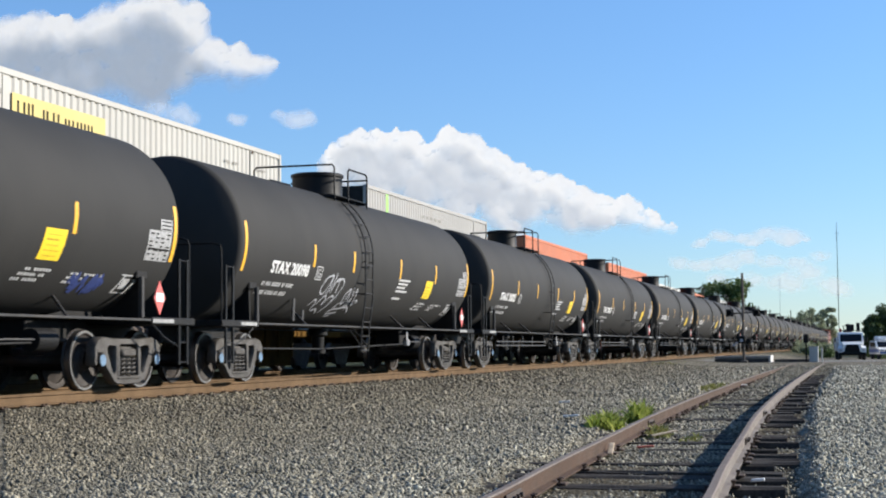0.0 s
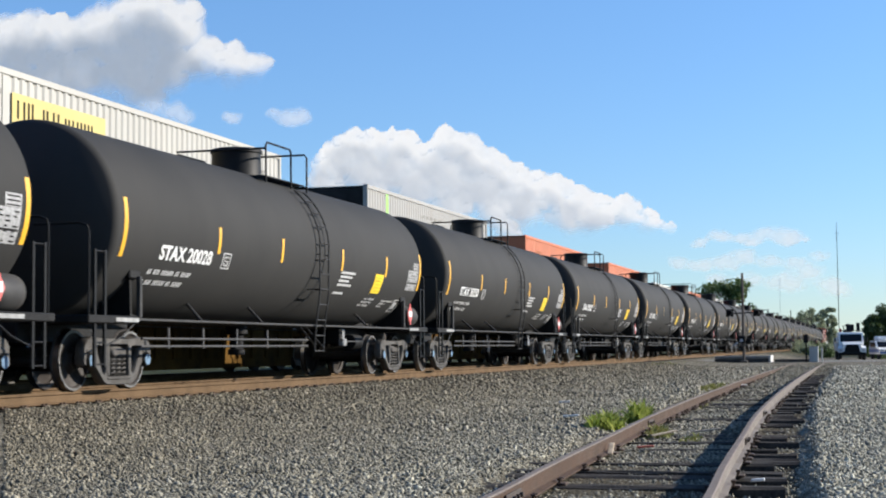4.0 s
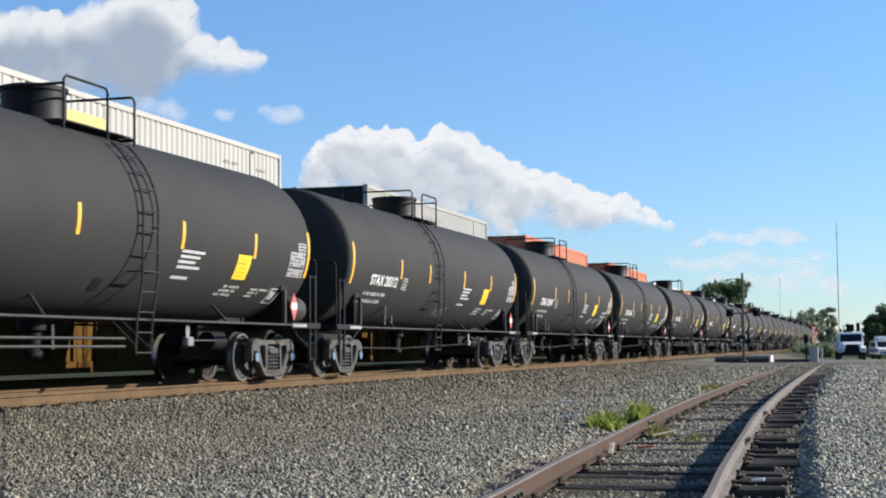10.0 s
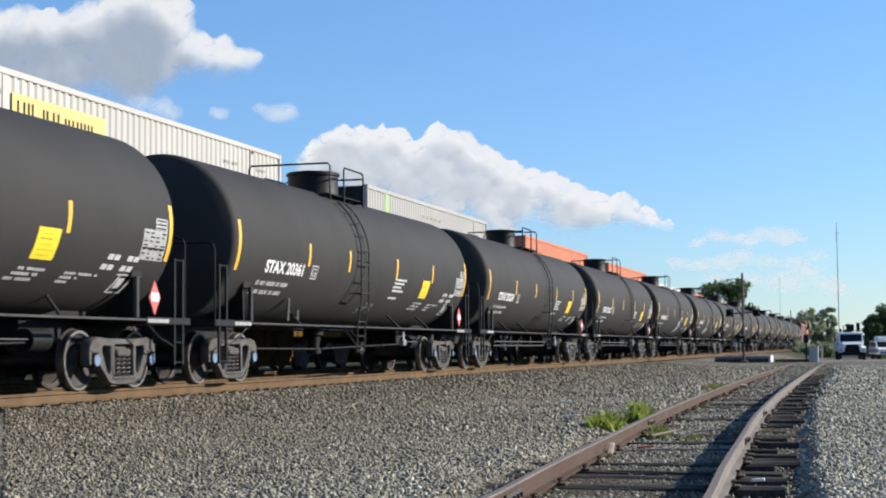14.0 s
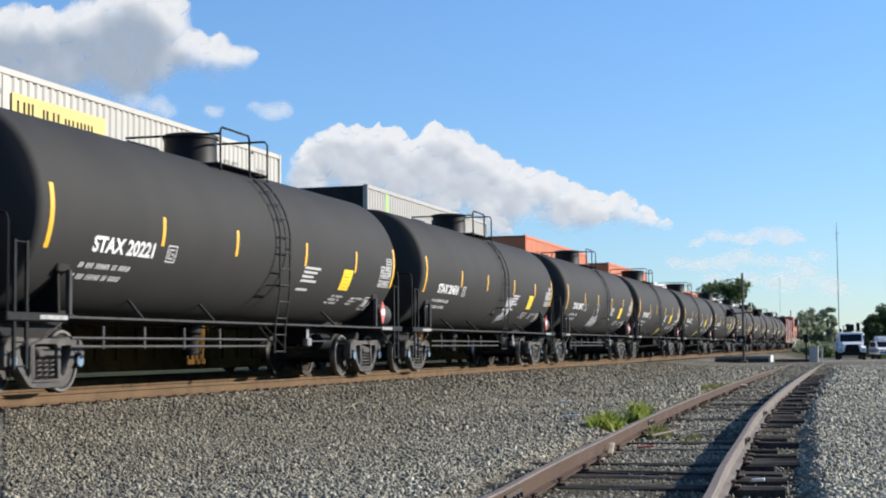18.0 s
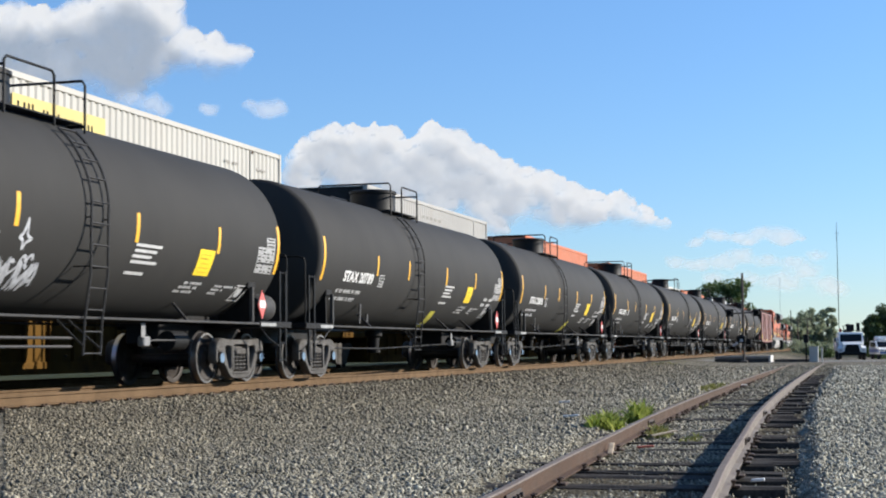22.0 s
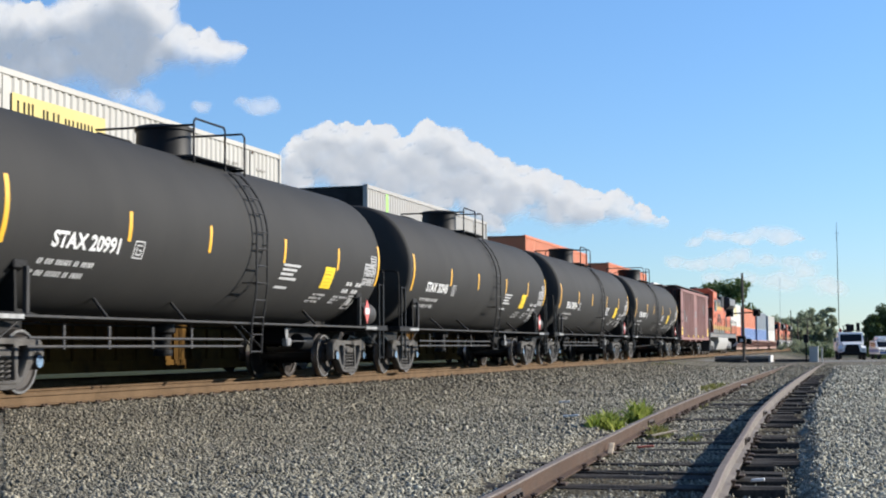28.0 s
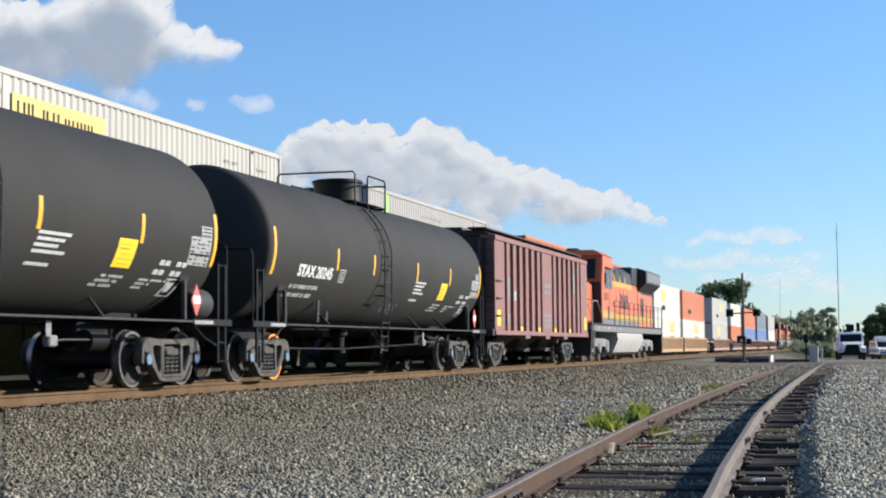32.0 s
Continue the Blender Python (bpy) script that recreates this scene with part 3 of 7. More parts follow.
def wheel_profile(s):
    """Half a wheelset, turned: hub, dished plate, rim, tread and flange, on side s."""
    p = [(0.085, 0.0), (0.085, 0.62), (0.14, 0.63), (0.15, 0.68), (0.20, 0.71), (0.38, 0.74), (0.39, 0.70), (0.41, 0.69), (0.475, 0.69), (0.482, 0.70), (0.470, 0.715), (0.458, 0.725), (0.456, 0.815),
         (0.448, 0.825), (0.40, 0.825), (0.385, 0.80), (0.34, 0.785), (0.2, 0.76), (0.15, 0.80), (0.14, 0.86), (0.08, 0.86), (0.078, 1.0)]
    return [(r, s * x) for r, x in p]


def wheelset(car, y):
    g = Geo()
    for s in (1, -1):
        g.lathe(wheel_profile(s), 40, "x")
    o = part("wheelset", g, WHEEL_STEEL, car, "wheelset with brown-grey steel wheels")
    o.location = (0, y, 0.457)
    for s in (1, -1):
        g = Geo().lathe([(0.4595, s * 0.728), (0.4585, s * 0.81)], 40, "x")
        g.f = g.f[:-2]
        part("tread", g, TREAD_STEEL, o, "bright worn tread")
        g = Geo().lathe([(0.415, s * 0.828), (0.447, s * 0.828)], 40, "x")
        g.f = g.f[:-2]
        part("rim_face", g, RIM_STEEL, o, "scuffed pale rim face")
    return o


def end_gear(car, e, kind):
    """All that stands at one end of a tank car; e = -1 leads towards the camera, +1 trails."""
    y = lambda a: e * a
    g = Geo().box(-1.46, 1.46, min(y(7.0), y(8.55)), max(y(7.0), y(8.55)), 1.0, 1.12, 0.015)
    part("end_platform", g, FRAME_BLACK, car)
    g = Geo()
    y0, y1 = sorted((y(7.02), y(7.75)))
    g.box(1.462, 1.468, y0, y1, 1.03, 1.09)
    part("edge_strip", g, EDGE_GREY, car, "scuffed light-grey platform edge")
    # stub sill, draft gear and coupler
    g = Geo()
    y0, y1 = sorted((y(5.2), y(8.6)))
    g.box(-0.32, 0.32, y0, y1, 0.72, 1.08, 0.02)
    part("stub_sill", g, FRAME_BLACK, car)
    g = Geo()
    y0, y1 = sorted((y(8.55), y(8.95)))
    g.box(-0.09, 0.09, y0, y1, 0.80, 0.98, 0.02)
    g.box(-0.16, 0.16, *sorted((y(8.86), y(9.1))), 0.74, 1.02, 0.05)
    part("coupler", g, IRON_DARK, car)
    # saddle webs under the tank
    for s in (1, -1):
        g = Geo()
        x0, x1 = sorted((s * 0.60, s * 0.64))
        g.prism([(y(7.0), 1.1), (y(5.1), 1.1), (y(5.6), 1.18), (y(6.9), 1.6), (y(7.0), 1.6)], x0, x1)
        part("saddle_web", g, FRAME_BLACK, car)
    g = Geo().prism([(-1.3, 1.08), (1.3, 1.08), (1.28, 1.8), (0.9, 1.4), (0.4, 1.12), (-0.4, 1.12), (-0.9, 1.4), (-1.28, 1.8)], *sorted((y(6.93), y(6.99))), axis="y")
    part("bolster_web", g, FRAME_BLACK, car)
    for s in (1, -1):
        g = Geo().box(*sorted((s * 1.33, s * 1.40)), *sorted((y(6.78), y(6.86))), 1.1, 1.74, 0.008)
        part("web_post", g, SILL_GREY, car)
        g = Geo().box(*sorted((s * 1.15, s * 1.34)), *sorted((y(6.72), y(7.08))), 1.70, 1.84, 0.02)
        part("jacking_pad", g, FRAME_BLACK, car)
    # end hand rail: an inverted U across the platform and posts
    for s in (1, -1):
        g = Geo().tube([(s * 1.4, y(8.45), 1.1), (s * 1.4, y(8.45), 2.33), (s * 1.37, y(8.45), 2.41), (s * 1.25, y(8.45), 2.45), (s * 0.5, y(8.45), 2.45)], 0.019, 6)
        part("end_handrail", g, RAILING_BLACK, car)
        g = Geo()
        for dy in (8.02, 8.32):
            g.box(*sorted((s * 1.40, s * 1.44)), *sorted((y(dy) - 0.03, y(dy) + 0.03)), 0.36, 2.08, 0.005)
        for z in (0.40, 0.72, 2.05):
            g.rod((s * 1.42, y(8.02), z), (s * 1.42, y(8.32), z), 0.014, n=6)
        part("end_ladder", g, RAILING_BLACK, car)
        g = Geo().tube([(s * 1.42, y(7.1), 1.0), (s * 1.42, y(7.5), 0.8), (s * 1.42, y(8.0), 0.66)], 0.014, 6)
        part("step_brace", g, RAILING_BLACK, car)


def tank_car(kind):
    """A thirty-foot-bellied black tank car; kind 0 has its ladder ahead of the dome, kind 1 behind it and brake rods below."""
    car = thing("tank_car", "black cylindrical tank car with yellow stripes and top dome", "tank car", "tank cars of the train")
    part("tank", tank_geo(), TANK_BLACK, car, smooth=50)
    marks = ((-4.18, -1.78, 1.56, 4.54), (-4.16, -1.29, 2.08, 5.06))[kind]
    for y in marks:
        part("reflective_stripe", tank_patch(y - 0.05, y + 0.05, 2.24, 2.69), STRIPE_YELLOW, car, "yellow reflective stripe")
    for y in ((-7.65, 7.68), (-7.56, 7.72))[kind]:
        part("end_stripe", tank_patch(y - 0.055, y + 0.055, 2.01, 2.90, rows=9), STRIPE_YELLOW, car, "long yellow reflective stripe")
    ry = (4.07, 4.65)[kind]
    notice = part("yellow_notice", tank_patch(ry - 0.30, ry + 0.28, 1.85, 2.28, skew=0.02), PLACARD_YELLOW, car, "yellow notice panel")
    g = Geo()
    for i, (a, b) in enumerate(((0.08, 0.42), (0.05, 0.45), (0.1, 0.40), (0.05, 0.38), (0.05, 0.44))):
        tank_patch(ry - 0.26 + a, ry - 0.26 + b, 1.90 + 0.072 * i, 1.912 + 0.072 * i + 0.012 * (i == 3), rows=1, g=g, lift=0.006)
    part("notice_print", g, WORN_PRINT, notice, kind="stuff")
    # small stencilled blocks: unreadable lines
    ty = (1.38, 1.95)[kind]
    g = Geo()
    for i in range(6):
        if i != 4:
            tank_patch(ty + 0.15 + 0.02 * (i % 2) - 0.02 * i, ty + 1.02 - 0.12 * (i % 3) - 0.02 * i, 2.19 - 0.085 * i, 2.235 - 0.085 * i, rows=1, g=g, skew=0.02)
    part("stencil_block", g, STENCIL_GREY, car, "block of small white stencilling", kind="stuff")
    g = Geo()
    for i in range(3):
        for q in range(9):
            if (q * 5 + i) % 7 != 3:
                tank_patch(ry - 0.42 - 0.1 * i + 0.075 * q, ry - 0.365 - 0.1 * i + 0.075 * q, 1.70 - 0.07 * i, 1.74 - 0.07 * i, rows=1, g=g)
        for q in range((12, 6, 4)[i]):
            if q % 6 != 4:
                tank_patch(ry + 0.80 - 0.05 * i + 0.078 * q, ry + 0.86 - 0.05 * i + 0.078 * q, 1.69 - 0.06 * i, 1.725 - 0.06 * i, rows=1, g=g)
    part("fine_stencil", g, STENCIL_GREY, car, "fine white stencilled lines", kind="stuff")
    panel = part("data_panel", tank_patch(6.78, 7.56, 2.0, 2.47, lift=0.0035, g=tank_patch(7.16, 7.56, 2.475, 2.66, lift=0.0035)), STENCIL_MID, car, "grey-white test data stencils")
    g = Geo()
    for i in range(7):
        for k in range(4):
            if (i * 3 + k) % 5:
                tank_patch(6.82 + 0.19 * k, 6.95 + 0.19 * k - 0.03 * ((i + k) % 3), 2.022 + 0.064 * i, 2.046 + 0.064 * i, rows=1, g=g, lift=0.006)
    tank_patch(6.80, 7.54, 2.165, 2.195, rows=1, g=g, lift=0.0065)
    for i in range(3):
        tank_patch(7.20, 7.52, 2.49 + 0.06 * i, 2.512 + 0.06 * i, rows=1, g=g, lift=0.006)
    part("data_stencil", g, SMUDGE, panel, kind="stuff")
    g = Geo()
    for a, b, c, d in ((6.35, 6.40, 1.48, 1.76), (6.75, 6.80, 1.48, 1.76), (6.35, 6.80, 1.48, 1.50), (6.35, 6.80, 1.74, 1.76), (6.48, 6.68, 1.55, 1.70)):
        tank_patch(a, b, c, d, rows=2, g=g, lift=0.005, skew=0.1 if d - c > 0.2 else 0)
    part("stencil_frame", g, STENCIL_GREY, car, "white framed stencil")
    g = Geo()
    for i, (a, b) in enumerate(((-6.50, -4.95), (-6.60, -5.1))):
        for k in range(22):
            if k not in (2, 6, 13, 16):
                u0 = a + (b - a) * k / 22
                tank_patch(u0, u0 + 0.045, 1.80 - 0.16 * i, 1.875 - 0.16 * i, rows=1, g=g, skew=0.015)
    part("load_limit_stencil", g, STENCIL_GREY, car, "two lines of worn white stencilling", kind="stuff")
    my = marks[0]
    g = Geo()
    for a, b, c, d in ((0.22, 0.25, 2.0, 2.27), (0.52, 0.55, 2.0, 2.27), (0.22, 0.55, 2.0, 2.02), (0.22, 0.55, 2.25, 2.27), (0.30, 0.47, 2.05, 2.07), (0.30, 0.33, 2.05, 2.21), (0.30, 0.47, 2.19, 2.21), (0.38, 0.47, 2.12, 2.14), (0.44, 0.47, 2.05, 2.14)):
        tank_patch(my + a, my + b, c, d, rows=2, g=g, lift=0.0045)
    part("boxed_mark", g, STENCIL_GREY, car, "small boxed white mark")
    # side sill with braces
    for s in (1, -1):
        g = Geo().box(*sorted((s * 1.38, s * 1.46)), -6.98, 6.98, 1.052, 1.09, 0.006)
        part("side_sill", g, SILL_GREY, car)
        for gy in ((-4.0, 2.47, 4.91), (-4.25, -1.62, 4.45))[kind]:
            g = Geo().rod((s * 1.40, gy - 0.38, 1.075), (s * 0.945, gy, 1.39), 0.028, n=6)
            part("sill_brace", g, SILL_GREY, car)
    for e in (-1, 1):
        end_gear(car, e, kind if e > 0 else 1)
    # hazard placard and brake reservoir at the trailing end
    g = Geo()
    c = Vector((1.45, 7.12 + 0.16 * (1 - kind), 1.42))
    g.add([c + Vector((0, 0, 0.27)), c + Vector((0, 0.19, 0)), c + Vector((0, 0, -0.27)), c + Vector((0, -0.19, 0)), c + Vector((-0.02, 0, 0.27)), c + Vector((-0.02, 0.19, 0)), c + Vector((-0.02, 0, -0.27)), c + Vector((-0.02, -0.19, 0))],
          [(0, 1, 2, 3), (7, 6, 5, 4), (0, 1, 5, 4), (1, 2, 6, 5), (2, 3, 7, 6), (3, 0, 4, 7)])
    placard = part("hazard_placard", g, PLACARD_RED, car, "red and white diamond placard")
    g = Geo().box(1.452, 1.456, c.y - 0.13, c.y + 0.13, 1.36, 1.50)
    part("placard_band", g, STENCIL_WHITE, placard)
    g = Geo().lathe([(0.03, 7.28), (0.20, 7.30), (0.25, 7.36), (0.26, 7.46), (0.26, 7.78), (0.25, 7.9), (0.2, 7.97), (0.03, 7.99)], 20, "y", (1.15, 0, 1.38))
    if kind:
        part("air_reservoir", g, SILL_GREY, car, "grey rounded air reservoir")
    # dome, lid, platform, railings
    q = (1.0, 0.86)[kind]
    g = Geo().lathe([(0.62 * q, 4.0), (0.58 * q, 4.1), (0.575 * q, 4.53), (0.61 * q, 4.54), (0.61 * q, 4.60), (0.56 * q, 4.62), (0.1, 4.64), (0.02, 4.64)], 32, "z")
    dome = part("manway_dome", g, RAILING_BLACK, car, smooth=30)
    g = Geo().box(-0.05, 0.05, 0.55 * q, 0.72 * q, 4.50, 4.58, 0.01)
    part("lid_hinge", g, RAILING_BLACK, dome)
    m = 1 if kind == 0 else -1           # the second kind has its platform the other way round
    Y = lambda a: m * a
    g = Geo()
    for i in range(9):
        u = 0.60 + 0.035 * i
        g.box(u, u + 0.022, *sorted((Y(-1.46), Y(0.75))), 3.985, 4.005)
    g.box(0.6, 0.93, *sorted((Y(-1.46), Y(-1.43))), 3.93, 3.98)
    g.box(0.6, 0.93, *sorted((Y(0.72), Y(0.75))), 3.93, 3.98)
    part("walkway_grating", g, RAILING_BLACK, car)
    g = Geo()
    for i in range(9):
        u = 0.62 + 0.045 * i
        g.box(-u - 0.03, -u, *sorted((Y(-1.46), Y(0.75))), 4.02, 4.05)
    part("walkway_grating", g, RAILING_BLACK, car)
    r = 0.021
    g = Geo().tube([(0.95, Y(-1.46), 3.85), (0.95, Y(-1.46), 4.58), (0.90, Y(-1.46), 4.65), (-0.90, Y(-1.46), 4.65), (-0.95, Y(-1.46), 4.58), (-0.95, Y(-1.46), 3.85)], r, 8)
    part("cross_railing", g, RAILING_BLACK, car, smooth=60)
    g = Geo().tube([(0.95, Y(-0.57), 3.85), (0.95, Y(-0.57), 4.58), (0.95, Y(-0.5), 4.64), (0.95, Y(0.68), 4.64), (0.95, Y(0.75), 4.58), (0.95, Y(0.75), 3.85)], r, 8)
    part("side_railing", g, RAILING_BLACK, car, smooth=60)
    g = Geo().tube([(0.95, Y(0.75), 4.52), (0.5, Y(0.75), 4.52), (-0.5, Y(0.75), 4.52), (-0.95, Y(0.75), 4.52)], r, 8)
    part("cross_railing", g, RAILING_BLACK, car)
    g = Geo().tube([(-0.95, Y(-0.62), 3.85), (-0.95, Y(-0.62), 4.42), (-0.95, Y(-0.55), 4.48), (-0.95, Y(0.68), 4.48), (-0.95, Y(0.75), 4.42), (-0.95, Y(0.75), 3.85)], r, 8)
    part("side_railing", g, RAILING_BLACK, car)
    g = Geo().lathe([(0.02, 4.0), (0.07, 4.0), (0.07, 4.20), (0.05, 4.26), (0.02, 4.26)], 12, "z", (-0.3, Y(0.62) * 1.3, 0))
    part("safety_valve", g, RAILING_BLACK, car)
    # ladder: hangs below the sill, climbs the side and bends over the top
    ly = (-1.02, 0.76)[kind]
    ladder = thing_part("ladder", car)
    path = [(1.475, 0.53), (1.50, 1.05), (1.59, 1.7), (1.60, 2.75)]
    for i in range(1, 9):
        a = 0.12 + (0.86 - 0.12) * i / 8
        path.append(((TANK_R + 0.08) * math.cos(a), TANK_Z + (TANK_R + 0.08) * math.sin(a)))
    for dy in (-0.25, 0.25):
        g = Geo().tube([(x, ly + dy, z) for x, z in path], 0.02, 6)
        part("ladder_rail", g, LADDER_GREY, ladder)
    rung = Geo().rod((0, -0.25, 0), (0, 0.25, 0), 0.014, n=6).mesh("rung", 60)
    rung.materials.append(LADDER_GREY)
    foot = path[:4]
    spots = [path[k] for k in (5, 7, 9, 11)]
    for i in range(8):
        z = 0.56 + 0.31 * i
        (xa, za), (xb, zb) = next((p, q) for p, q in zip(foot, foot[1:]) if z <= q[1])
        spots.append((xa + (xb - xa) * (z - za) / (zb - za), z))
    for x, z in spots:
        o = part("rung", rung, None, ladder)
        o.location = (x, ly, z)
    for z in (1.8, 2.5):
        for dy in (-0.25, 0.25):
            p = on_tank(ly + dy, max(z, 1.25), 0.0)
            part("ladder_bracket", Geo().rod(p, (1.59, ly + dy, z), 0.011, n=5), RAILING_BLACK, car)
    g = Geo().rod((1.40, ly - 0.9, 1.06), (1.48, ly - 0.25, 0.66), 0.016, n=6)
    g.rod((1.40, ly - 0.6, 1.06), (1.48, ly + 0.2, 0.64), 0.016, n=6)
    part("step_stay", g, RAILING_BLACK, car)
    # bottom outlet, brake cylinder and rods
    g = Geo().lathe([(0.22, 1.12), (0.22, 0.92), (0.15, 0.88), (0.13, 0.62), (0.17, 0.60), (0.17, 0.5), (0.02, 0.5)], 16, "z")
    part("outlet_valve", g, FRAME_BLACK, car)
    g = Geo().lathe([(0.02, 4.6), (0.17, 4.62), (0.17, 5.15), (0.03, 5.18), (0.03, 5.6)], 14, "y", (0.75, 0, 0.76))
    part("brake_cylinder", g, FRAME_BLACK, car)
    g = Geo().box(1.18, 1.30, 2.72, 2.95, 0.66, 0.82, 0.02)
    part("valve_box", g, STENCIL_DIM, car, "light-grey valve box")
    part("air_tag", Geo().box(1.31, 1.314, 2.60, 2.74, 0.80, 1.02, 0.001), STENCIL_DIM, car, "pale inspection plate")
    g = Geo().tube([(1.2, 2.9, 0.74), (1.25, 3.2, 0.76), (1.25, 3.9, 0.76)], 0.016, 6)
    part("air_pipe", g, SILL_GREY, car, "scuffed grey air pipe")
    if kind:
        for z, x in ((0.78, 1.42), (0.66, 1.40)):
            g = Geo().tube([(x, -6.85, z), (x, 0.3, z)], 0.022, 6)
            part("brake_rod", g, SILL_GREY, car)
        for yy in (-5.9, -4.6, -3.2, -1.8):
            g = Geo().box(1.395, 1.42, yy - 0.03, yy + 0.03, 0.62, 0.96, 0.004)
            part("rod_hanger", g, SILL_GREY, car)
    else:
        g = Geo().tube([(1.0, -6.0, 0.62), (0.8, -2.0, 0.6), (0.8, 4.6, 0.72)], 0.02, 6)
        part("brake_rod", g, FRAME_BLACK, car)
        for yy in (-4.25, -4.75):
            g = Geo().box(1.2, 1.23, yy - 0.05, yy + 0.05, 0.5 if yy < -4.5 else 0.6, 0.95 if yy < -4.5 else 0.8, 0.004, pose(0, 0, 0, -8, 0, 0))
            part("rod_hanger", g, SILL_GREY, car)
    wheels = []
    for y0 in (-6.95, 6.95):
        wheels += bogie(car, y0)
    return car


def thing_part(name, parent):
    """A part that only gathers pieces of its own: the ladder's foot bar is its mesh."""
    return part(name, Geo().box(1.48, 1.52, -0.001, 0.001, 0.52, 0.54), RAILING_BLACK, parent)


KIND_A = (-1, 0, 6, 7, 8, 13, 14, 15, 19)
NUMBERS = {0: "20098", 1: "20025", 2: "20028", 3: "20230", 4: "20223", 5: "20032", 6: "20312", 7: "20347", 8: "20361", 9: "20238", 10: "20221",
           11: "20454", 12: "20475", 13: "20789", 14: "20696", 15: "20976", 16: "20991", 17: "20345", 18: "20324", 19: "20245"}
SLACK = [0.05, 0.14, 0.13, 0.05, 0, 0.0, 0.04, 0.04, 0.02, 0, 0, 0.14, 0.05, 0.26, 0.05, 0.09, 0.04, 0.04, 0, 0, -0.05]
masters = [tank_car(0), tank_car(1)]
movers = []                                 # things that roll with the train, and where they stand at the start
for k in range(-1, 20):
    kind = 0 if k in KIND_A else 1
    y = 32.34 + PITCH * k + SLACK[k + 1]         # the couplers are not all drawn out alike
    car = masters[kind]
    if any(car is c for c, _ in movers):
        car = copy_thing(car, pose(MAIN_X, y, 0))
    else:
        car.matrix_basis = pose(MAIN_X, y, 0)
    movers.append((car, y))
for (car, y), k in zip(movers, range(-1, 20)):
    if k < 0:
        continue
    y1 = -4.40 if k in KIND_A else -4.38
    part("reporting_mark", stencil("STAX " + NUMBERS[k], y1 - 1.93, y1, 2.03, 2.27), STENCIL_WHITE, car, "white reporting mark STAX " + NUMBERS[k])


# ---- graffiti and stains on single cars: scrawls that spell nothing ----
def scrawl(y0, y1, z0, z1, seed, letters=4, width=0.03):
    """A few looping sprayed strokes."""
    r = random.Random(seed)
    g = Geo()
    for i in range(letters):
        cy = y0 + (y1 - y0) * (i + 0.5) / letters
        w = (y1 - y0) / letters * 0.62
        h = z1 - z0
        for _ in range(3):
            pts = []
            a, b = r.uniform(0, 6.28), r.uniform(0.8, 1.9)
            oy, oz = r.uniform(-0.25, 0.25) * w, r.uniform(0.3, 0.7) * h
            for k in range(14):
                t = k / 13
                pts.append((cy + oy + w * 0.5 * math.cos(a + 4.2 * t) * (0.5 + 0.6 * t), z0 + oz + h * 0.42 * math.sin(b * 3 * t + a) * (1 - 0.2 * t)))
            vs = []
            for k, (y, z) in enumerate(pts):
                p, q = pts[max(k - 1, 0)], pts[min(k + 1, 13)]
                d = Vector((q[0] - p[0], q[1] - p[1]))
                d = d.normalized() if d.length > 1e-6 else Vector((1, 0))
                for s in (-1, 1):
                    zz = max(1.12, min(2.9, z + s * d.x * width / 2))
                    vs.append(on_tank(y - s * d.y * width / 2, zz, 0.006))
            g.add(vs, [(2 * k, 2 * k + 1, 2 * k + 3, 2 * k + 2) for k in range(13)])
    return g


def car_number(k):
    return movers[k + 1][0]


def strokes(y0, z0, lines, width):
    """Freehand spray lines through a few points each, smoothed."""
    g = Geo()
    for pts in lines:
        fine = []
        for i in range(len(pts) - 1):
            p0, p1, p2, p3 = pts[max(i - 1, 0)], pts[i], pts[i + 1], pts[min(i + 2, len(pts) - 1)]
            for q in range(5):
                t = q / 5
                fine.append(tuple(0.5 * (2 * b + (c - a) * t + (2 * a - 5 * b + 4 * c - d) * t * t + (3 * b - a - 3 * c + d) * t**3) for a, b, c, d in zip(p0, p1, p2, p3)))
        fine.append(pts[-1])
        vs = []
        for k, (y, z) in enumerate(fine):
            p, q = fine[max(k - 1, 0)], fine[min(k + 1, len(fine) - 1)]
            d = Vector((q[0] - p[0], q[1] - p[1])).normalized()
            for side in (-1, 1):
                vs.append(on_tank(y0 + y - side * d.y * width / 2, z0 + z + side * d.x * width / 2, 0.006))
        g.add(vs, [(2 * k, 2 * k + 1, 2 * k + 3, 2 * k + 2) for k in range(len(fine) - 1)])
    return g


part("graffiti", strokes(-3.45, 1.28, [[(0.55, 0.85), (0.2, 0.78), (0.08, 0.55), (0.3, 0.46), (0.5, 0.7), (0.55, 0.87), (0.52, 0.45)], [(0.75, 0.9), (0.6, 0.5)], [(0.7, 0.5), (0.78, 0.72), (0.98, 0.78), (1.0, 0.5)], [(0.85, 0.72), (1.1, 0.8), (1.3, 0.72), (1.22, 0.5), (0.95, 0.1)],
     [(0.0, 0.22), (0.1, 0.34), (0.25, 0.3), (0.32, 0.15)], [(0.35, 0.25), (0.5, 0.42), (0.66, 0.4), (0.7, 0.25), (0.85, 0.42), (1.05, 0.42), (1.08, 0.3)], [(0.4, 0.12), (0.6, 0.16), (0.8, 0.08)]], 0.036), SPRAY_WHITE, car_number(0), "white sprayed scrawl")
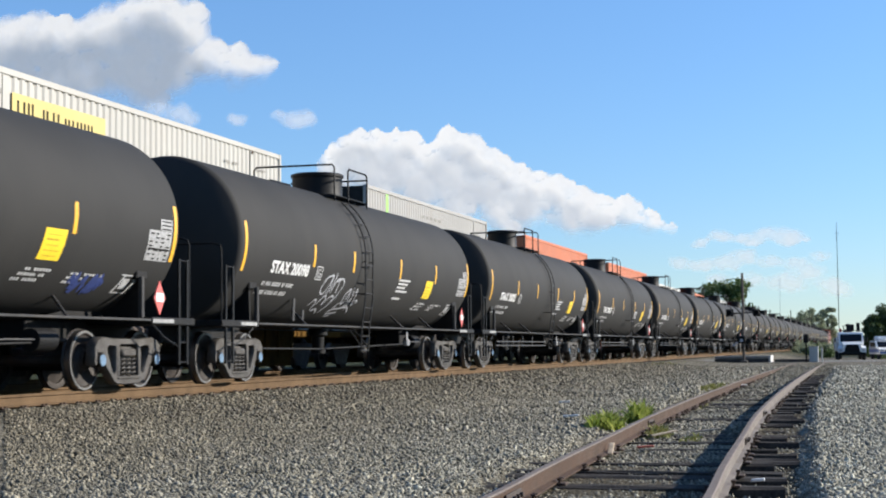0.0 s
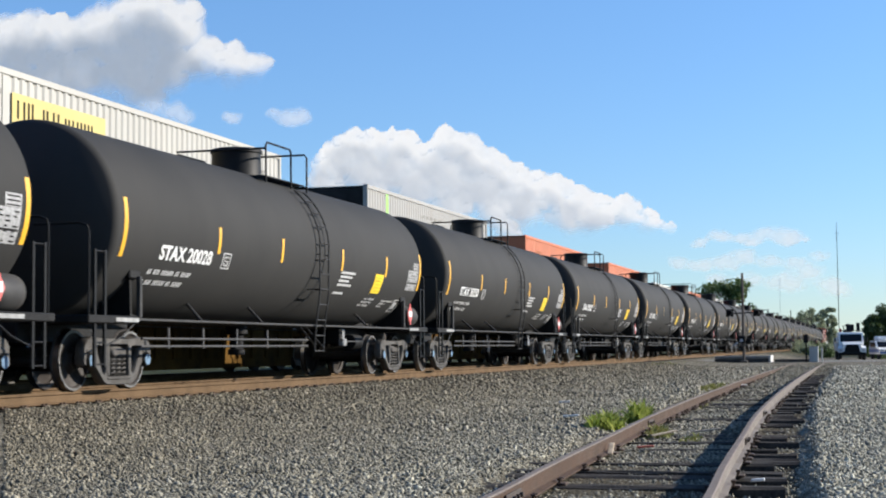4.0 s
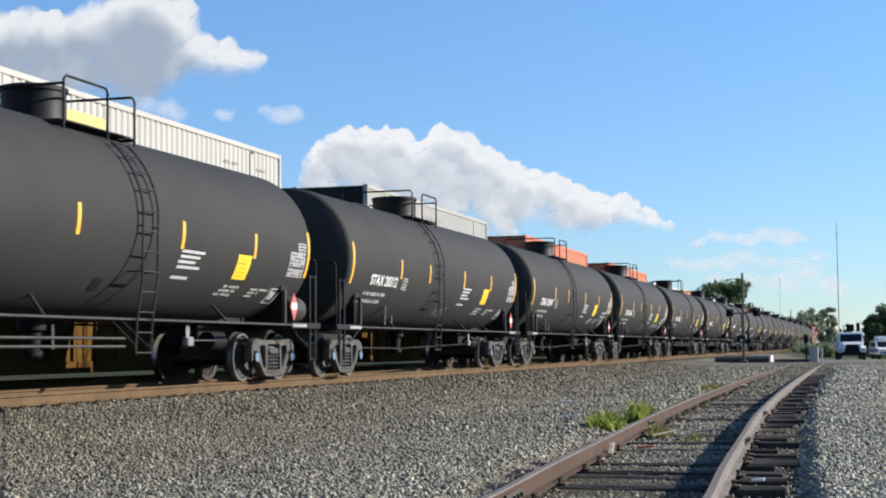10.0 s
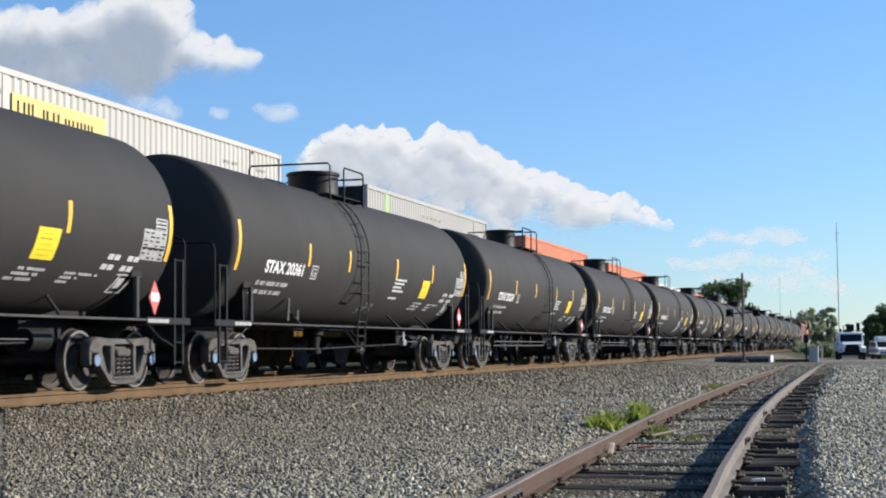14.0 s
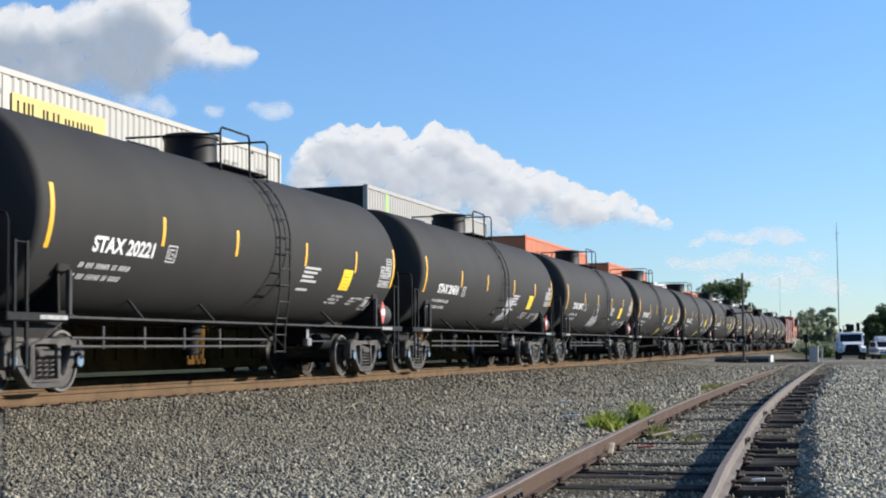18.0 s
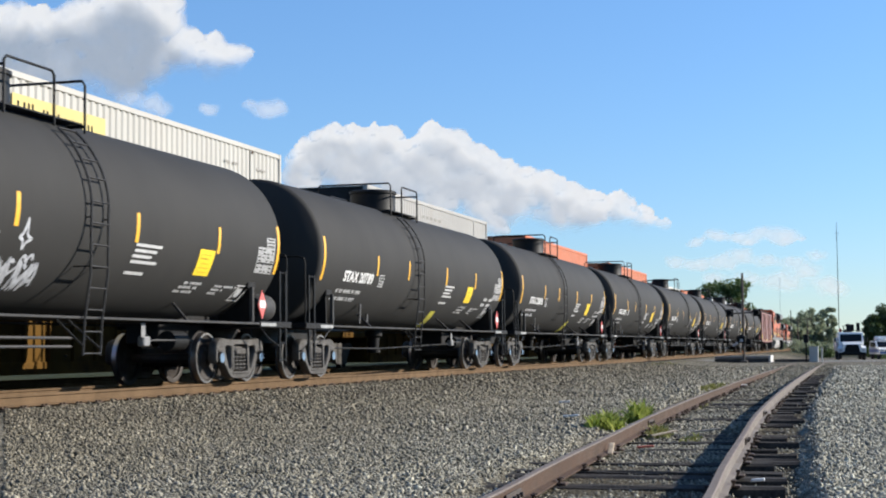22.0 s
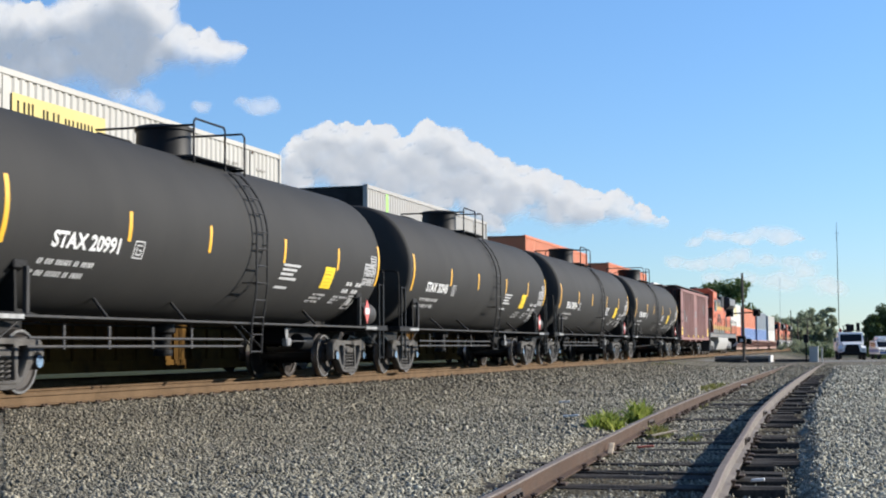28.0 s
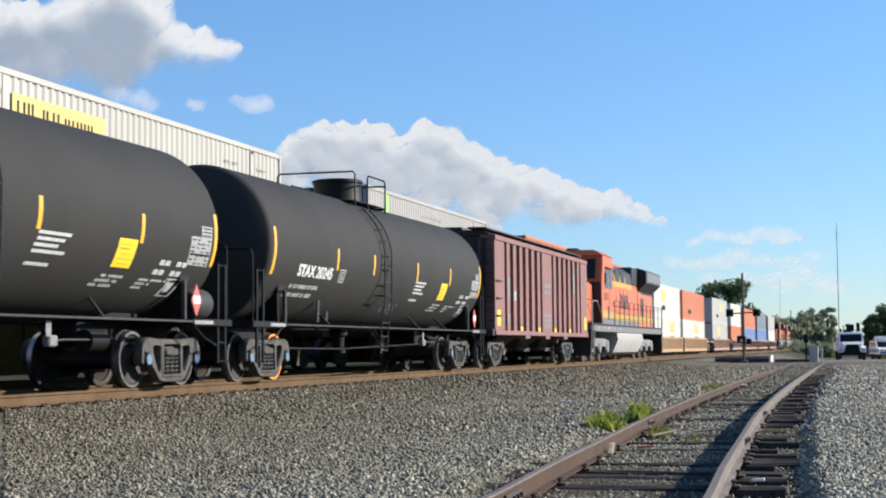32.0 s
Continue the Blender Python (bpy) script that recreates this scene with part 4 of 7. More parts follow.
part("graffiti", strokes(-2.05, 1.26, [[(0.35, 0.3), (0.3, 0.5), (0.45, 0.62), (0.5, 0.4), (0.4, 0.3)], [(0.5, 0.65), (0.62, 0.42)], [(0.65, 0.68), (0.78, 0.5), (0.9, 0.66)], [(0.95, 0.62), (1.05, 0.3), (1.2, 0.42), (1.3, 0.35)], [(0.0, 0.14), (0.2, 0.2), (0.5, 0.22), (0.9, 0.26), (1.2, 0.16)], [(0.05, 0.1), (0.35, 0.12), (0.6, 0.14)],
     [(0.15, 0.05), (0.4, 0.07)], [(0.6, 0.5), (0.7, 0.25), (0.8, 0.45), (0.85, 0.2)], [(0.1, 0.22), (0.25, 0.34)]], 0.036), SPRAY_WHITE, car_number(0), "white sprayed scrawl")


def jagged_tag(y0, z0, w, h, seed, letters, width, climb=0.0):
    """A dense sprayed tag: slanted zigzags and hooks crowded side by side, spelling nothing."""
    r = random.Random(seed)
    lines = []
    for i in range(letters):
        c, b = w * (i + 0.5) / letters, climb * (i + 0.5) / letters
        cell = w / letters
        zig = [(c + cell * r.uniform(-0.7, 0.7) + 0.12 * k * cell, b + h * (0.05 + 0.9 * ((k % 2) * 0.7 + 0.15 * r.random()))) for k in range(5)]
        lines.append(zig)
        a = r.uniform(0, 6.28)
        u, v, q = c + cell * r.uniform(-0.3, 0.3), b + h * r.uniform(0.25, 0.75), h * r.uniform(0.10, 0.2)
        lines.append([(u + 0.8 * q * math.cos(a + t), v + q * math.sin(a + t)) for t in (0, 1.2, 2.4, 3.6, 4.8)])
        if i % 2:
            lines.append([(c - cell * 0.5, b + h * r.uniform(0.0, 0.2)), (c + cell * 0.2, b + h * r.uniform(0.3, 0.5)), (c + cell * 0.9, b + h * r.uniform(0.55, 0.7))])
    return strokes(y0, z0, lines, width)


part("graffiti", jagged_tag(4.92, 1.44, 1.0, 0.36, 5, 5, 0.045), SPRAY_BLUE, car_number(-1), "blue sprayed scrawl")
part("graffiti", jagged_tag(1.42, 1.66, 0.80, 0.62, 12, 4, 0.055), SPRAY_WHITE, car_number(11), "dense white sprayed tag")
part("graffiti", jagged_tag(1.30, 1.30, 0.95, 0.42, 17, 4, 0.05, 0.18), SPRAY_WHITE, car_number(11), "dense white sprayed tag")
part("graffiti", strokes(0.35, 1.36, [[(0.1, 0.0), (0.0, 0.2), (0.1, 0.34), (0.22, 0.28), (0.2, 0.1)]], 0.02), STENCIL_DIM, car_number(11), "faint chalk loop")
part("graffiti", jagged_tag(-1.80, 1.40, 1.45, 0.55, 14, 7, 0.05), SPRAY_WHITE, car_number(12), "dense white sprayed tag")
part("graffiti", strokes(-1.30, 1.95, [[(0.30, 0.42), (0.24, 0.22), (0.16, 0.16), (0.26, 0.12), (0.3, 0.0)], [(0.30, 0.42), (0.34, 0.2), (0.46, 0.15), (0.36, 0.1), (0.3, 0.0)], [(-0.35, 0.2), (-0.42, -0.12)]], 0.045), SPRAY_WHITE, car_number(12), "white sprayed star")
for k in (13, 14):
    part("paint_patch", tank_patch(1.68, 2.12, 1.17, 1.57, lift=0.006, skew=-0.42), SPRAY_YELLOW, car_number(k), "yellow sprayed parallelogram")
for k, y in ((5, -0.15), (9, 0.0)):
    part("paint_patch", tank_patch(y - 0.15, y + 0.12, 1.50, 1.68, lift=0.005), SMUDGE, car_number(k), "dark touched-up patch")
for k in (6, 8, 19):
    part("chalk_mark", scrawl(-0.3, 0.9, 1.42, 1.66, 30 + k, 3, 0.018), STENCIL_DIM, car_number(k), "faint chalk scrawl")
for k in (7, 8, 13, 14, 15, 16, 17, 18, 19):
    g = Geo()
    for i, u in enumerate((5.85, 5.75)):
        for q in range(5):
            if q != 2:
                tank_patch(u + 0.2 * q, u + 0.16 + 0.2 * q, 1.95 - 0.15 * i, 2.03 - 0.15 * i, rows=1, g=g, skew=0.02)
    part("test_stencil", g, STENCIL_GREY, car_number(k), "two bold white stencilled lines", kind="stuff")
orange_rim = material("orange_rim_ring", (0.75, 0.24, 0.03), 0.5, vary=0.15, scale=8)
for axle in car_number(19).children:
    if axle.name.startswith("wheelset") and abs(axle.location.y + 6.061) < 0.01:
        g = Geo().lathe([(0.405, 0.829), (0.452, 0.829), (0.452, 0.826)], 40, "x")
        g.f = g.f[:-2]
        part("painted_rim", g, orange_rim, axle, "orange ring on the wheel rim")

# ---- the standing container train on the far track ----
WHITE_STEEL = material("container_white", (0.385, 0.37, 0.327), 0.55, vary=0.06, scale=0.6, dirt=(0.30, 0.26, 0.21), dirt_amount=0.3, dirt_scale=1.2, streak=0.25)
GREY_STEEL = material("container_grey", (0.31, 0.30, 0.275), 0.6, vary=0.06, scale=0.6, dirt=(0.28, 0.24, 0.2), dirt_amount=0.35, dirt_scale=1.2, streak=0.25)
ORANGE_STEEL = material("container_orange", (0.48, 0.13, 0.047), 0.6, vary=0.06, scale=0.6, dirt=(0.35, 0.14, 0.07), dirt_amount=0.4, dirt_scale=1.2, streak=0.25)
BLUE_STEEL = material("container_blue", (0.09, 0.17, 0.36), 0.6, vary=0.08, scale=0.6)
SLATE_STEEL = material("container_slate", (0.13, 0.16, 0.19), 0.6, vary=0.08, scale=0.6)
YELLOW_PAINT = material("label_yellow", (0.49, 0.385, 0.12), 0.55, vary=0.08, scale=2)
# well-car yellow and its dirt darkened for the deep shade behind the tank train
WELL_SHADED = material("well_car_yellow_shaded", (0.11, 0.06, 0.016), 0.8, spec=0.02, vary=0.15, scale=1, dirt=(0.02, 0.013, 0.009), dirt_amount=0.95, dirt_scale=1.0)
WELL_RED = material("well_car_brown", (0.33, 0.20, 0.15), 0.7, vary=0.15, scale=1, dirt=(0.2, 0.12, 0.08), dirt_amount=0.5)
DARK_LETTER = material("dark_letter", (0.05, 0.045, 0.03), 0.9, spec=0.05)
WORN_RED = material("worn_red", (0.33, 0.12, 0.06), 0.7, spec=0.1, vary=0.2, scale=5)
WORN_GREY = material("worn_grey", (0.25, 0.24, 0.215), 0.7, spec=0.1, vary=0.2, scale=5)
# white of the far stacks, lightened in the paint to look as brightly lit
LIT_WHITE = material("container_lit_white", (0.55, 0.535, 0.485), 0.55, vary=0.05, scale=0.6, dirt=(0.40, 0.36, 0.30), dirt_amount=0.35, dirt_scale=1.2, streak=0.25)
PALE_GREY = material("container_pale_grey", (0.40, 0.395, 0.36), 0.6, vary=0.05, scale=0.6, dirt=(0.34, 0.31, 0.27), dirt_amount=0.3, dirt_scale=1.2, streak=0.25)
WELL_TAN = material("well_car_tan", (0.40, 0.25, 0.13), 0.7, vary=0.15, scale=1, dirt=(0.22, 0.15, 0.10), dirt_amount=0.6)
# end walls of one grey container, darker than its sides
END_DARK = material("dark_end_paint", (0.022, 0.022, 0.022), 0.7, vary=0.3, scale=2, spec=0.1)
GREEN_TAPE = material("green_tape", (0.30, 0.62, 0.10), 0.5)


def ribbed(y0, y1, z0, z1, x, out, pitch, depth):
    """A corrugated wall along y at x, its ribs standing out to the side out."""
    g = Geo()
    n = max(2, int((y1 - y0) / pitch))
    p = (y1 - y0) / n
    pts = []
    for i in range(n):
        a = y0 + i * p
        pts += [(a, 0), (a + 0.36 * p, 0), (a + 0.56 * p, -depth), (a + 0.80 * p, -depth)]
    pts.append((y1, 0))
    g.v = [(x + out * d, y, z) for z in (z0, z1) for y, d in pts]
    m = len(pts)
    g.f = [(i, i + 1, m + i + 1, m + i) for i in range(m - 1)]
    return g


def container(y0, y1, z0, z1, mat, label, group="stacked containers", end=None):
    """A steel container with corrugated sides, frame rails, corner posts and door end."""
    x1, x0 = FAR_X + 1.29, FAR_X - 1.29
    box = thing("shipping_container", label, "container", group)
    for x, out in ((x1 - 0.02, 1), (x0 + 0.02, -1)):
        part("side_wall", ribbed(y0 + 0.12, y1 - 0.12, z0 + 0.15, z1 - 0.12, x, out, 0.27, 0.034), mat, box, smooth=None)
    for y in (y0 + 0.04, y1 - 0.04):
        g = Geo().box(x0 + 0.1, x1 - 0.1, y - 0.02, y + 0.02, z0 + 0.12, z1 - 0.1)
        part("end_wall", g, end or mat, box)
    part("roof", Geo().box(x0 + 0.05, x1 - 0.05, y0 + 0.05, y1 - 0.05, z1 - 0.06, z1 - 0.03), mat, box)
    for x in (x1 - 0.07, x0 + 0.07):
        part("top_rail", Geo().box(x - 0.07, x + 0.07, y0 + 0.11, y1 - 0.11, z1 - 0.13, z1 - 0.002, 0.012), mat, box)
        part("bottom_rail", Geo().box(x - 0.07, x + 0.07, y0 + 0.11, y1 - 0.11, z0 + 0.002, z0 + 0.16, 0.012), mat, box)
        for y in (y0 + 0.06, y1 - 0.06):
            part("corner_post", Geo().box(x - 0.08, x + 0.08, y - 0.06, y + 0.06, z0, z1, 0.01), mat, box)
        if y1 - y0 > 15:
            for y in (y0 + 1.98, y1 - 1.98):
                part("stacking_post", Geo().box(x - 0.06, x + 0.054, y - 0.10, y + 0.10, z0 + 0.16, z1 - 0.13, 0.01), mat, box)
    return box


def sign_panel(parent, name, y0, y1, z0, z1, mat, label="", x=FAR_X + 1.2715, t=0.006):
    return part(name, Geo().box(x, x + t, y0, y1, z0, z1), mat, parent, label)


def well_car(y0, y1, mat):
    """A well car: side sills with ribs, end platforms and bogies, the container in its well."""
    w = thing("well_car", "yellow-brown steel well car carrying stacked containers", "well car", "well cars")
    for s in (1, -1):
        x = FAR_X + s * 1.42
        part("side_sill", Geo().box(x - 0.04, x + 0.04, y0, y1, 0.16, 0.40, 0.01), mat, w)
        part("top_chord", Geo().box(x - 0.06, x + 0.06, y0, y1, 1.22, 1.36, 0.01), mat, w)
        part("side_sheet", Geo().box(x - 0.02, x + 0.01, y0, y1, 0.40, 1.22), mat, w)
        n = int((y1 - y0) / 0.9)
        rib = Geo().box(min(0, s * 0.06), max(0, s * 0.06), -0.05, 0.05, 0.40, 1.22).mesh("side_rib")
        rib.materials.append(mat)
        for i in range(n + 1 if s > 0 else 0):
            o = part("side_rib", rib, None, w)
            o.location = (x + s * 0.011, y0 + (y1 - y0) * i / n, 0)
    part("well_floor", Geo().box(FAR_X - 1.37, FAR_X + 1.37, y0, y1, 0.17, 0.34), mat, w)
    for e, y in ((-1, y0), (1, y1)):
        part("end_platform", Geo().box(FAR_X - 1.4, FAR_X + 1.4, *sorted((y, y + e * 2.6)), 0.95, 1.12, 0.02), mat, w)
        part("floor_beam", Geo().box(FAR_X - 1.38, FAR_X + 1.38, y - 0.1, y + 0.1, 0.3, 1.2), mat, w)
        yb = y + e * 1.7
        for s in (1, -1):
            g = Geo().prism([(yb - 1.14, 0.60), (yb - 0.9, 0.78), (yb + 0.9, 0.78), (yb + 1.14, 0.60), (yb + 0.8, 0.62), (yb + 0.42, 0.14), (yb - 0.42, 0.14), (yb - 0.8, 0.62)], FAR_X + s * 1.02 - 0.07, FAR_X + s * 1.02 + 0.07)
            part("side_frame", g, BOGIE_STEEL, w)
        for q in (-0.889, 0.889):
            g = Geo()
            for s in (1, -1):
                g.lathe(wheel_profile(s), 24, "x", (FAR_X, yb + q, 0.457))
            part("wheelset", g, WHEEL_STEEL, w)
    return w


STACKS = [  # from y, to y, top of the stack, upper paint, lower paint, well paint
    (-0.29, 15.45, 5.96, ORANGE_STEEL, GREY_STEEL, WELL_SHADED), (22.96, 38.71, 5.96, WHITE_STEEL, WHITE_STEEL, WELL_SHADED), (46.12, 61.86, 5.92, GREY_STEEL, GREY_STEEL, WELL_SHADED), (69.22, 85.22, 5.90, ORANGE_STEEL, WHITE_STEEL, WELL_SHADED),
    (92.43, 108.71, 5.82, ORANGE_STEEL, GREY_STEEL, WELL_SHADED), (112.32, 128.02, 5.38, LIT_WHITE, LIT_WHITE, WELL_TAN), (129.67, 147.03, 5.43, ORANGE_STEEL, LIT_WHITE, WELL_TAN),
    (154.44, 170.62, 5.53, PALE_GREY, PALE_GREY, WELL_RED), (175.01, 188.66, 5.47, LIT_WHITE, ORANGE_STEEL, WELL_RED), (193.54, 212.06, 5.33, ORANGE_STEEL, BLUE_STEEL, WELL_RED),
    (215.47, 234.00, 5.38, SLATE_STEEL, BLUE_STEEL, WELL_RED), (238.88, 254.47, 5.23, PALE_GREY, LIT_WHITE, WELL_RED)]
COLOUR_WORD = {LIT_WHITE: "lightened white", PALE_GREY: "pale grey", WHITE_STEEL: "white", GREY_STEEL: "grey", ORANGE_STEEL: "orange", BLUE_STEEL: "blue", SLATE_STEEL: "slate-grey"}
boxes = []
for y0, y1, top, upper, lower, well in STACKS:
    mid = 0.36 + (top - 0.36) / 2
    a = container(y0, y1, mid + 0.006, top, upper, COLOUR_WORD[upper] + " corrugated steel container on top of another one", end=END_DARK if top == 5.92 else None)
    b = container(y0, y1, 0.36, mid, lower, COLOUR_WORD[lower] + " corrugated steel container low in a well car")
    boxes.append((a, b))
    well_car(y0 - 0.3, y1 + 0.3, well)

# painted panels on the containers: blocks of colour, dark bars for their lettering
white_top = boxes[1][0]
Y0, Y1, TOP = STACKS[1][0], STACKS[1][1], STACKS[1][2]
sign = sign_panel(white_top, "yellow_sign", 25.17, 28.80, 4.62, 5.53, YELLOW_PAINT, "yellow sign panel with dark bars")
for i, (a, b, c, d) in enumerate(((25.34, 25.63, 5.05, 5.4), (25.72, 25.93, 5.05, 5.4), (26.27, 26.48, 4.85, 5.35), (26.65, 26.9, 4.85, 5.35), (27.11, 27.32, 4.8, 5.3), (27.41, 27.66, 4.8, 5.3), (27.74, 27.96, 4.8, 5.3), (28.04, 28.25, 4.8, 5.3), (28.46, 28.72, 4.7, 4.95))):
    for u in (a, b - 0.07):
        sign_panel(sign, "sign_bar", u, u + 0.07, c, d, DARK_LETTER, x=FAR_X + 1.279, t=0.003)
for i, y in enumerate((23.6, 24.0, 24.5, 35.0, 35.5, 37.0, 37.35)):
    sign_panel(white_top, "worn_marking", y, y + 0.3, 5.44 if i < 3 else 5.34, 5.54 if i < 3 else 5.41, WORN_GREY, "worn grey marking", t=0.006)
sign_panel(white_top, "rust_stain", Y1 - 1.98 - 0.06, Y1 - 1.98 + 0.06, TOP - 0.22, TOP - 0.05, IRON_RUST, "rusty stacking corner", t=0.01)
grey_top = boxes[2][0]
sign_panel(grey_top, "green_tape", STACKS[2][0] + 2.0, STACKS[2][0] + 2.22, 4.2, STACKS[2][2] - 0.14, GREEN_TAPE, "bright green stripe", t=0.01)
for i in range(5):
    sign_panel(grey_top, "worn_marking", 52.3 + 0.55 * i, 52.6 + 0.55 * i, 5.33, 5.43, WORN_GREY, t=0.006)
orange_top = boxes[3][0]
sign_panel(orange_top, "worn_marking", 71.6, 73.0, 5.0, 5.3, WORN_RED, "grey worn marking", t=0.006)
for k, off in ((5, 2.0), (7, 6.0), (8, 3.0)):
    sign_panel(boxes[k][0], "yellow_decal", STACKS[k][0] + off + 2, STACKS[k][0] + off + 4.8, STACKS[k][2] - 1.3, STACKS[k][2] - 0.4, YELLOW_PAINT)
for k, off in ((5, 9.0), (6, 9.0), (7, 5.0)):
    sign_panel(boxes[k][1], "yellow_decal", STACKS[k][0] + off, STACKS[k][0] + off + 3.0, 1.75, 2.6, YELLOW_PAINT)
    for i, (a, b) in enumerate(((0.3, 1.1), (1.3, 1.9), (2.1, 2.7))):
        sign_panel(boxes[k][1], "decal_bar", STACKS[k][0] + off + a, STACKS[k][0] + off + b, 1.12, 1.45, DARK_LETTER, "dark lettering bar")
    sign_panel(boxes[k][0], "decal_bar", STACKS[k][0] + 4.4, STACKS[k][0] + 6.4, STACKS[k][2] - 1.95, STACKS[k][2] - 1.6, DARK_LETTER, "dark lettering bar")

# ---- the hopper car and the locomotive at the train's rear ----
HOPPER_RED = material("hopper_oxide_red", (0.20, 0.088, 0.075), 0.65, vary=0.12, scale=1.2, grain=0.06, grain_scale=30, dirt=(0.17, 0.103, 0.09), dirt_amount=0.5, dirt_scale=1.0, streak=0.3)
# dark paint of ends and outlets holds their shade in its colour
HOPPER_DARK = material("hopper_dark_end", (0.022, 0.013, 0.012), 0.7, vary=0.2, scale=2)
FADED_LETTER = material("faded_letter", (0.075, 0.06, 0.057), 0.8, vary=0.5, scale=18)
LOCO_ORANGE = material("locomotive_orange", (0.52, 0.122, 0.048), 0.45, vary=0.06, scale=0.8, dirt=(0.35, 0.12, 0.06), dirt_amount=0.3, dirt_scale=1.5)
LOCO_RUST = material("locomotive_faded_number", (0.30, 0.075, 0.03), 0.5, vary=0.1, scale=6)
LOCO_BLACK = material("locomotive_black", (0.013, 0.013, 0.014), 0.5, vary=0.2, scale=2)
LOCO_YELLOW = material("locomotive_yellow", (0.44, 0.27, 0.045), 0.45, vary=0.08, scale=2)
LOCO_GREY = material("locomotive_grey", (0.13, 0.13, 0.13), 0.55, vary=0.12, scale=2, dirt=(0.18, 0.16, 0.14), dirt_amount=0.4)
SILVER = material("silver_paint", (0.22, 0.215, 0.205), 0.5, 0.15, vary=0.1, scale=2, dirt=(0.10, 0.085, 0.07), dirt_amount=0.7)
FUEL_SILVER = material("fuel_tank_silver", (0.34, 0.335, 0.315), 0.6, 0.0, vary=0.1, scale=2, dirt=(0.22, 0.19, 0.16), dirt_amount=0.5)
GLASS_DARK = material("dark_glass", (0.010, 0.011, 0.012), 0.08, vary=0.05, scale=2, spec=0.3)
HOPPER_Y, LOCO_Y = 32.34 + 19 * PITCH + 16.8, 32.34 + 19 * PITCH + 35.9


def hopper_car():
    """An open-sided ribbed hopper: sheets between outside posts, sloped ends, four outlets below."""
    car = thing("hopper_car", "oxide-red ribbed covered hopper car with end darkened for shade", "hopper car")
    y0, y1 = -7.45, 7.5
    for s in (1, -1):
        x = s * 1.05
        part("side_sheet", Geo().box(min(x, x - s * 0.03), max(x, x - s * 0.03), y0, y1, 1.05, 3.86), HOPPER_RED, car)
        a, b = sorted((s * 1.08, s * 1.56))
        part("side_sill", Geo().box(a, b, y0, y1, 0.98, 1.12, 0.01), HOPPER_RED, car)
        part("top_chord", Geo().box(a, b, y0, y1, 3.80, 3.95, 0.01), HOPPER_RED, car)
        rib = Geo().prism([(-0.21, 0), (-0.205, s * 0.48), (0.205, s * 0.48), (0.21, 0)], 1.12, 3.80, "z")
        rib.v = [(w, u, z) for u, w, z in rib.v]
        mesh = rib.mesh("side_post", 30)
        mesh.materials.append(HOPPER_RED)
        for q in (-1, 1):
            for i in range(6):
                o = part("side_post", mesh, None, car)
                o.location = (x, q * (1.33 + 0.875 * i), 0)
        for ya, yb in ((y0, -6.22), (-0.78, 0.78), (6.22, y1)):
            part("side_panel", Geo().box(min(x, x + s * 0.482), max(x, x + s * 0.482), ya, yb, 1.12, 3.80, 0.01), HOPPER_RED, car)
        for y in (-3.95, -1.33, 1.33, 3.95):
            part("yellow_tab", Geo().box(*sorted((s * 1.531, s * 1.537)), y - 0.16, y + 0.16, 1.13, 1.26), PLACARD_YELLOW, car, "small yellow painted tab")
        for y in (-3.1, 0.0, 3.1):
            part("jacking_bracket", Geo().box(*sorted((s * 1.2, s * 1.54)), y - 0.35, y + 0.35, 0.88, 0.98, 0.01), HOPPER_RED, car)
        for k in range(3):
            z = 1.55 + 0.52 * k
            part("side_grab_iron", Geo().tube([(s * 1.53, y0 + 0.12, z), (s * 1.59, y0 + 0.12, z), (s * 1.60, y0 + 0.62, z), (s * 1.53, y0 + 0.62, z)], 0.018, 6), HOPPER_DARK, car, "dark bent grab iron")
    for e, y in ((-1, y0), (1, y1)):
        part("end_sheet", Geo().box(-1.5, 1.5, *sorted((y, y - e * 0.04)), 1.9, 3.9), HOPPER_DARK, car)
        part("end_beam", Geo().box(-1.52, 1.52, *sorted((y, y + e * 0.25)), 0.95, 1.15, 0.02), HOPPER_DARK, car)
        g = Geo().prism([(y - e * 0.1, 1.95), (y - e * 2.2, 1.05), (y - e * 2.2, 0.98), (y - e * 0.1, 1.88)], -1.3, 1.3)
        part("slope_sheet", g, HOPPER_DARK, car)
        for xx in (-1.2, -0.4, 0.4, 1.2):
            part("end_post", Geo().box(xx - 0.05, xx + 0.05, *sorted((y - e * 0.02, y + e * 0.1)), 1.1, 3.85, 0.01), HOPPER_DARK, car)
        g = Geo()
        part("draft_sill", Geo().box(-0.3, 0.3, *sorted((y - e * 1.5, y + e * 0.35)), 0.72, 1.0, 0.02), HOPPER_DARK, car)
        for k in range(7):
            part("end_grab_iron", Geo().rod((1.1, y + e * 0.12, 1.4 + 0.35 * k), (1.5, y + e * 0.12, 1.4 + 0.35 * k), 0.012, n=6), HOPPER_DARK, car)
        g = Geo().box(1.53, 1.536, *sorted((y - e * 0.25, y - e * 0.65)), 1.25, 1.72)
        part("reflective_panel", g, PLACARD_YELLOW, car)
    part("roof", Geo().prism([(-1.5, 3.93), (1.5, 3.93), (1.1, 4.10), (-1.1, 4.10)], y0 + 0.05, y1 - 0.05, "y"), HOPPER_DARK, car)
    part("hatch_trough", Geo().prism([(-0.45, 4.09), (0.45, 4.09), (0.38, 4.24), (-0.38, 4.24)], y0 + 0.5, y1 - 0.5, "y"), HOPPER_DARK, car)
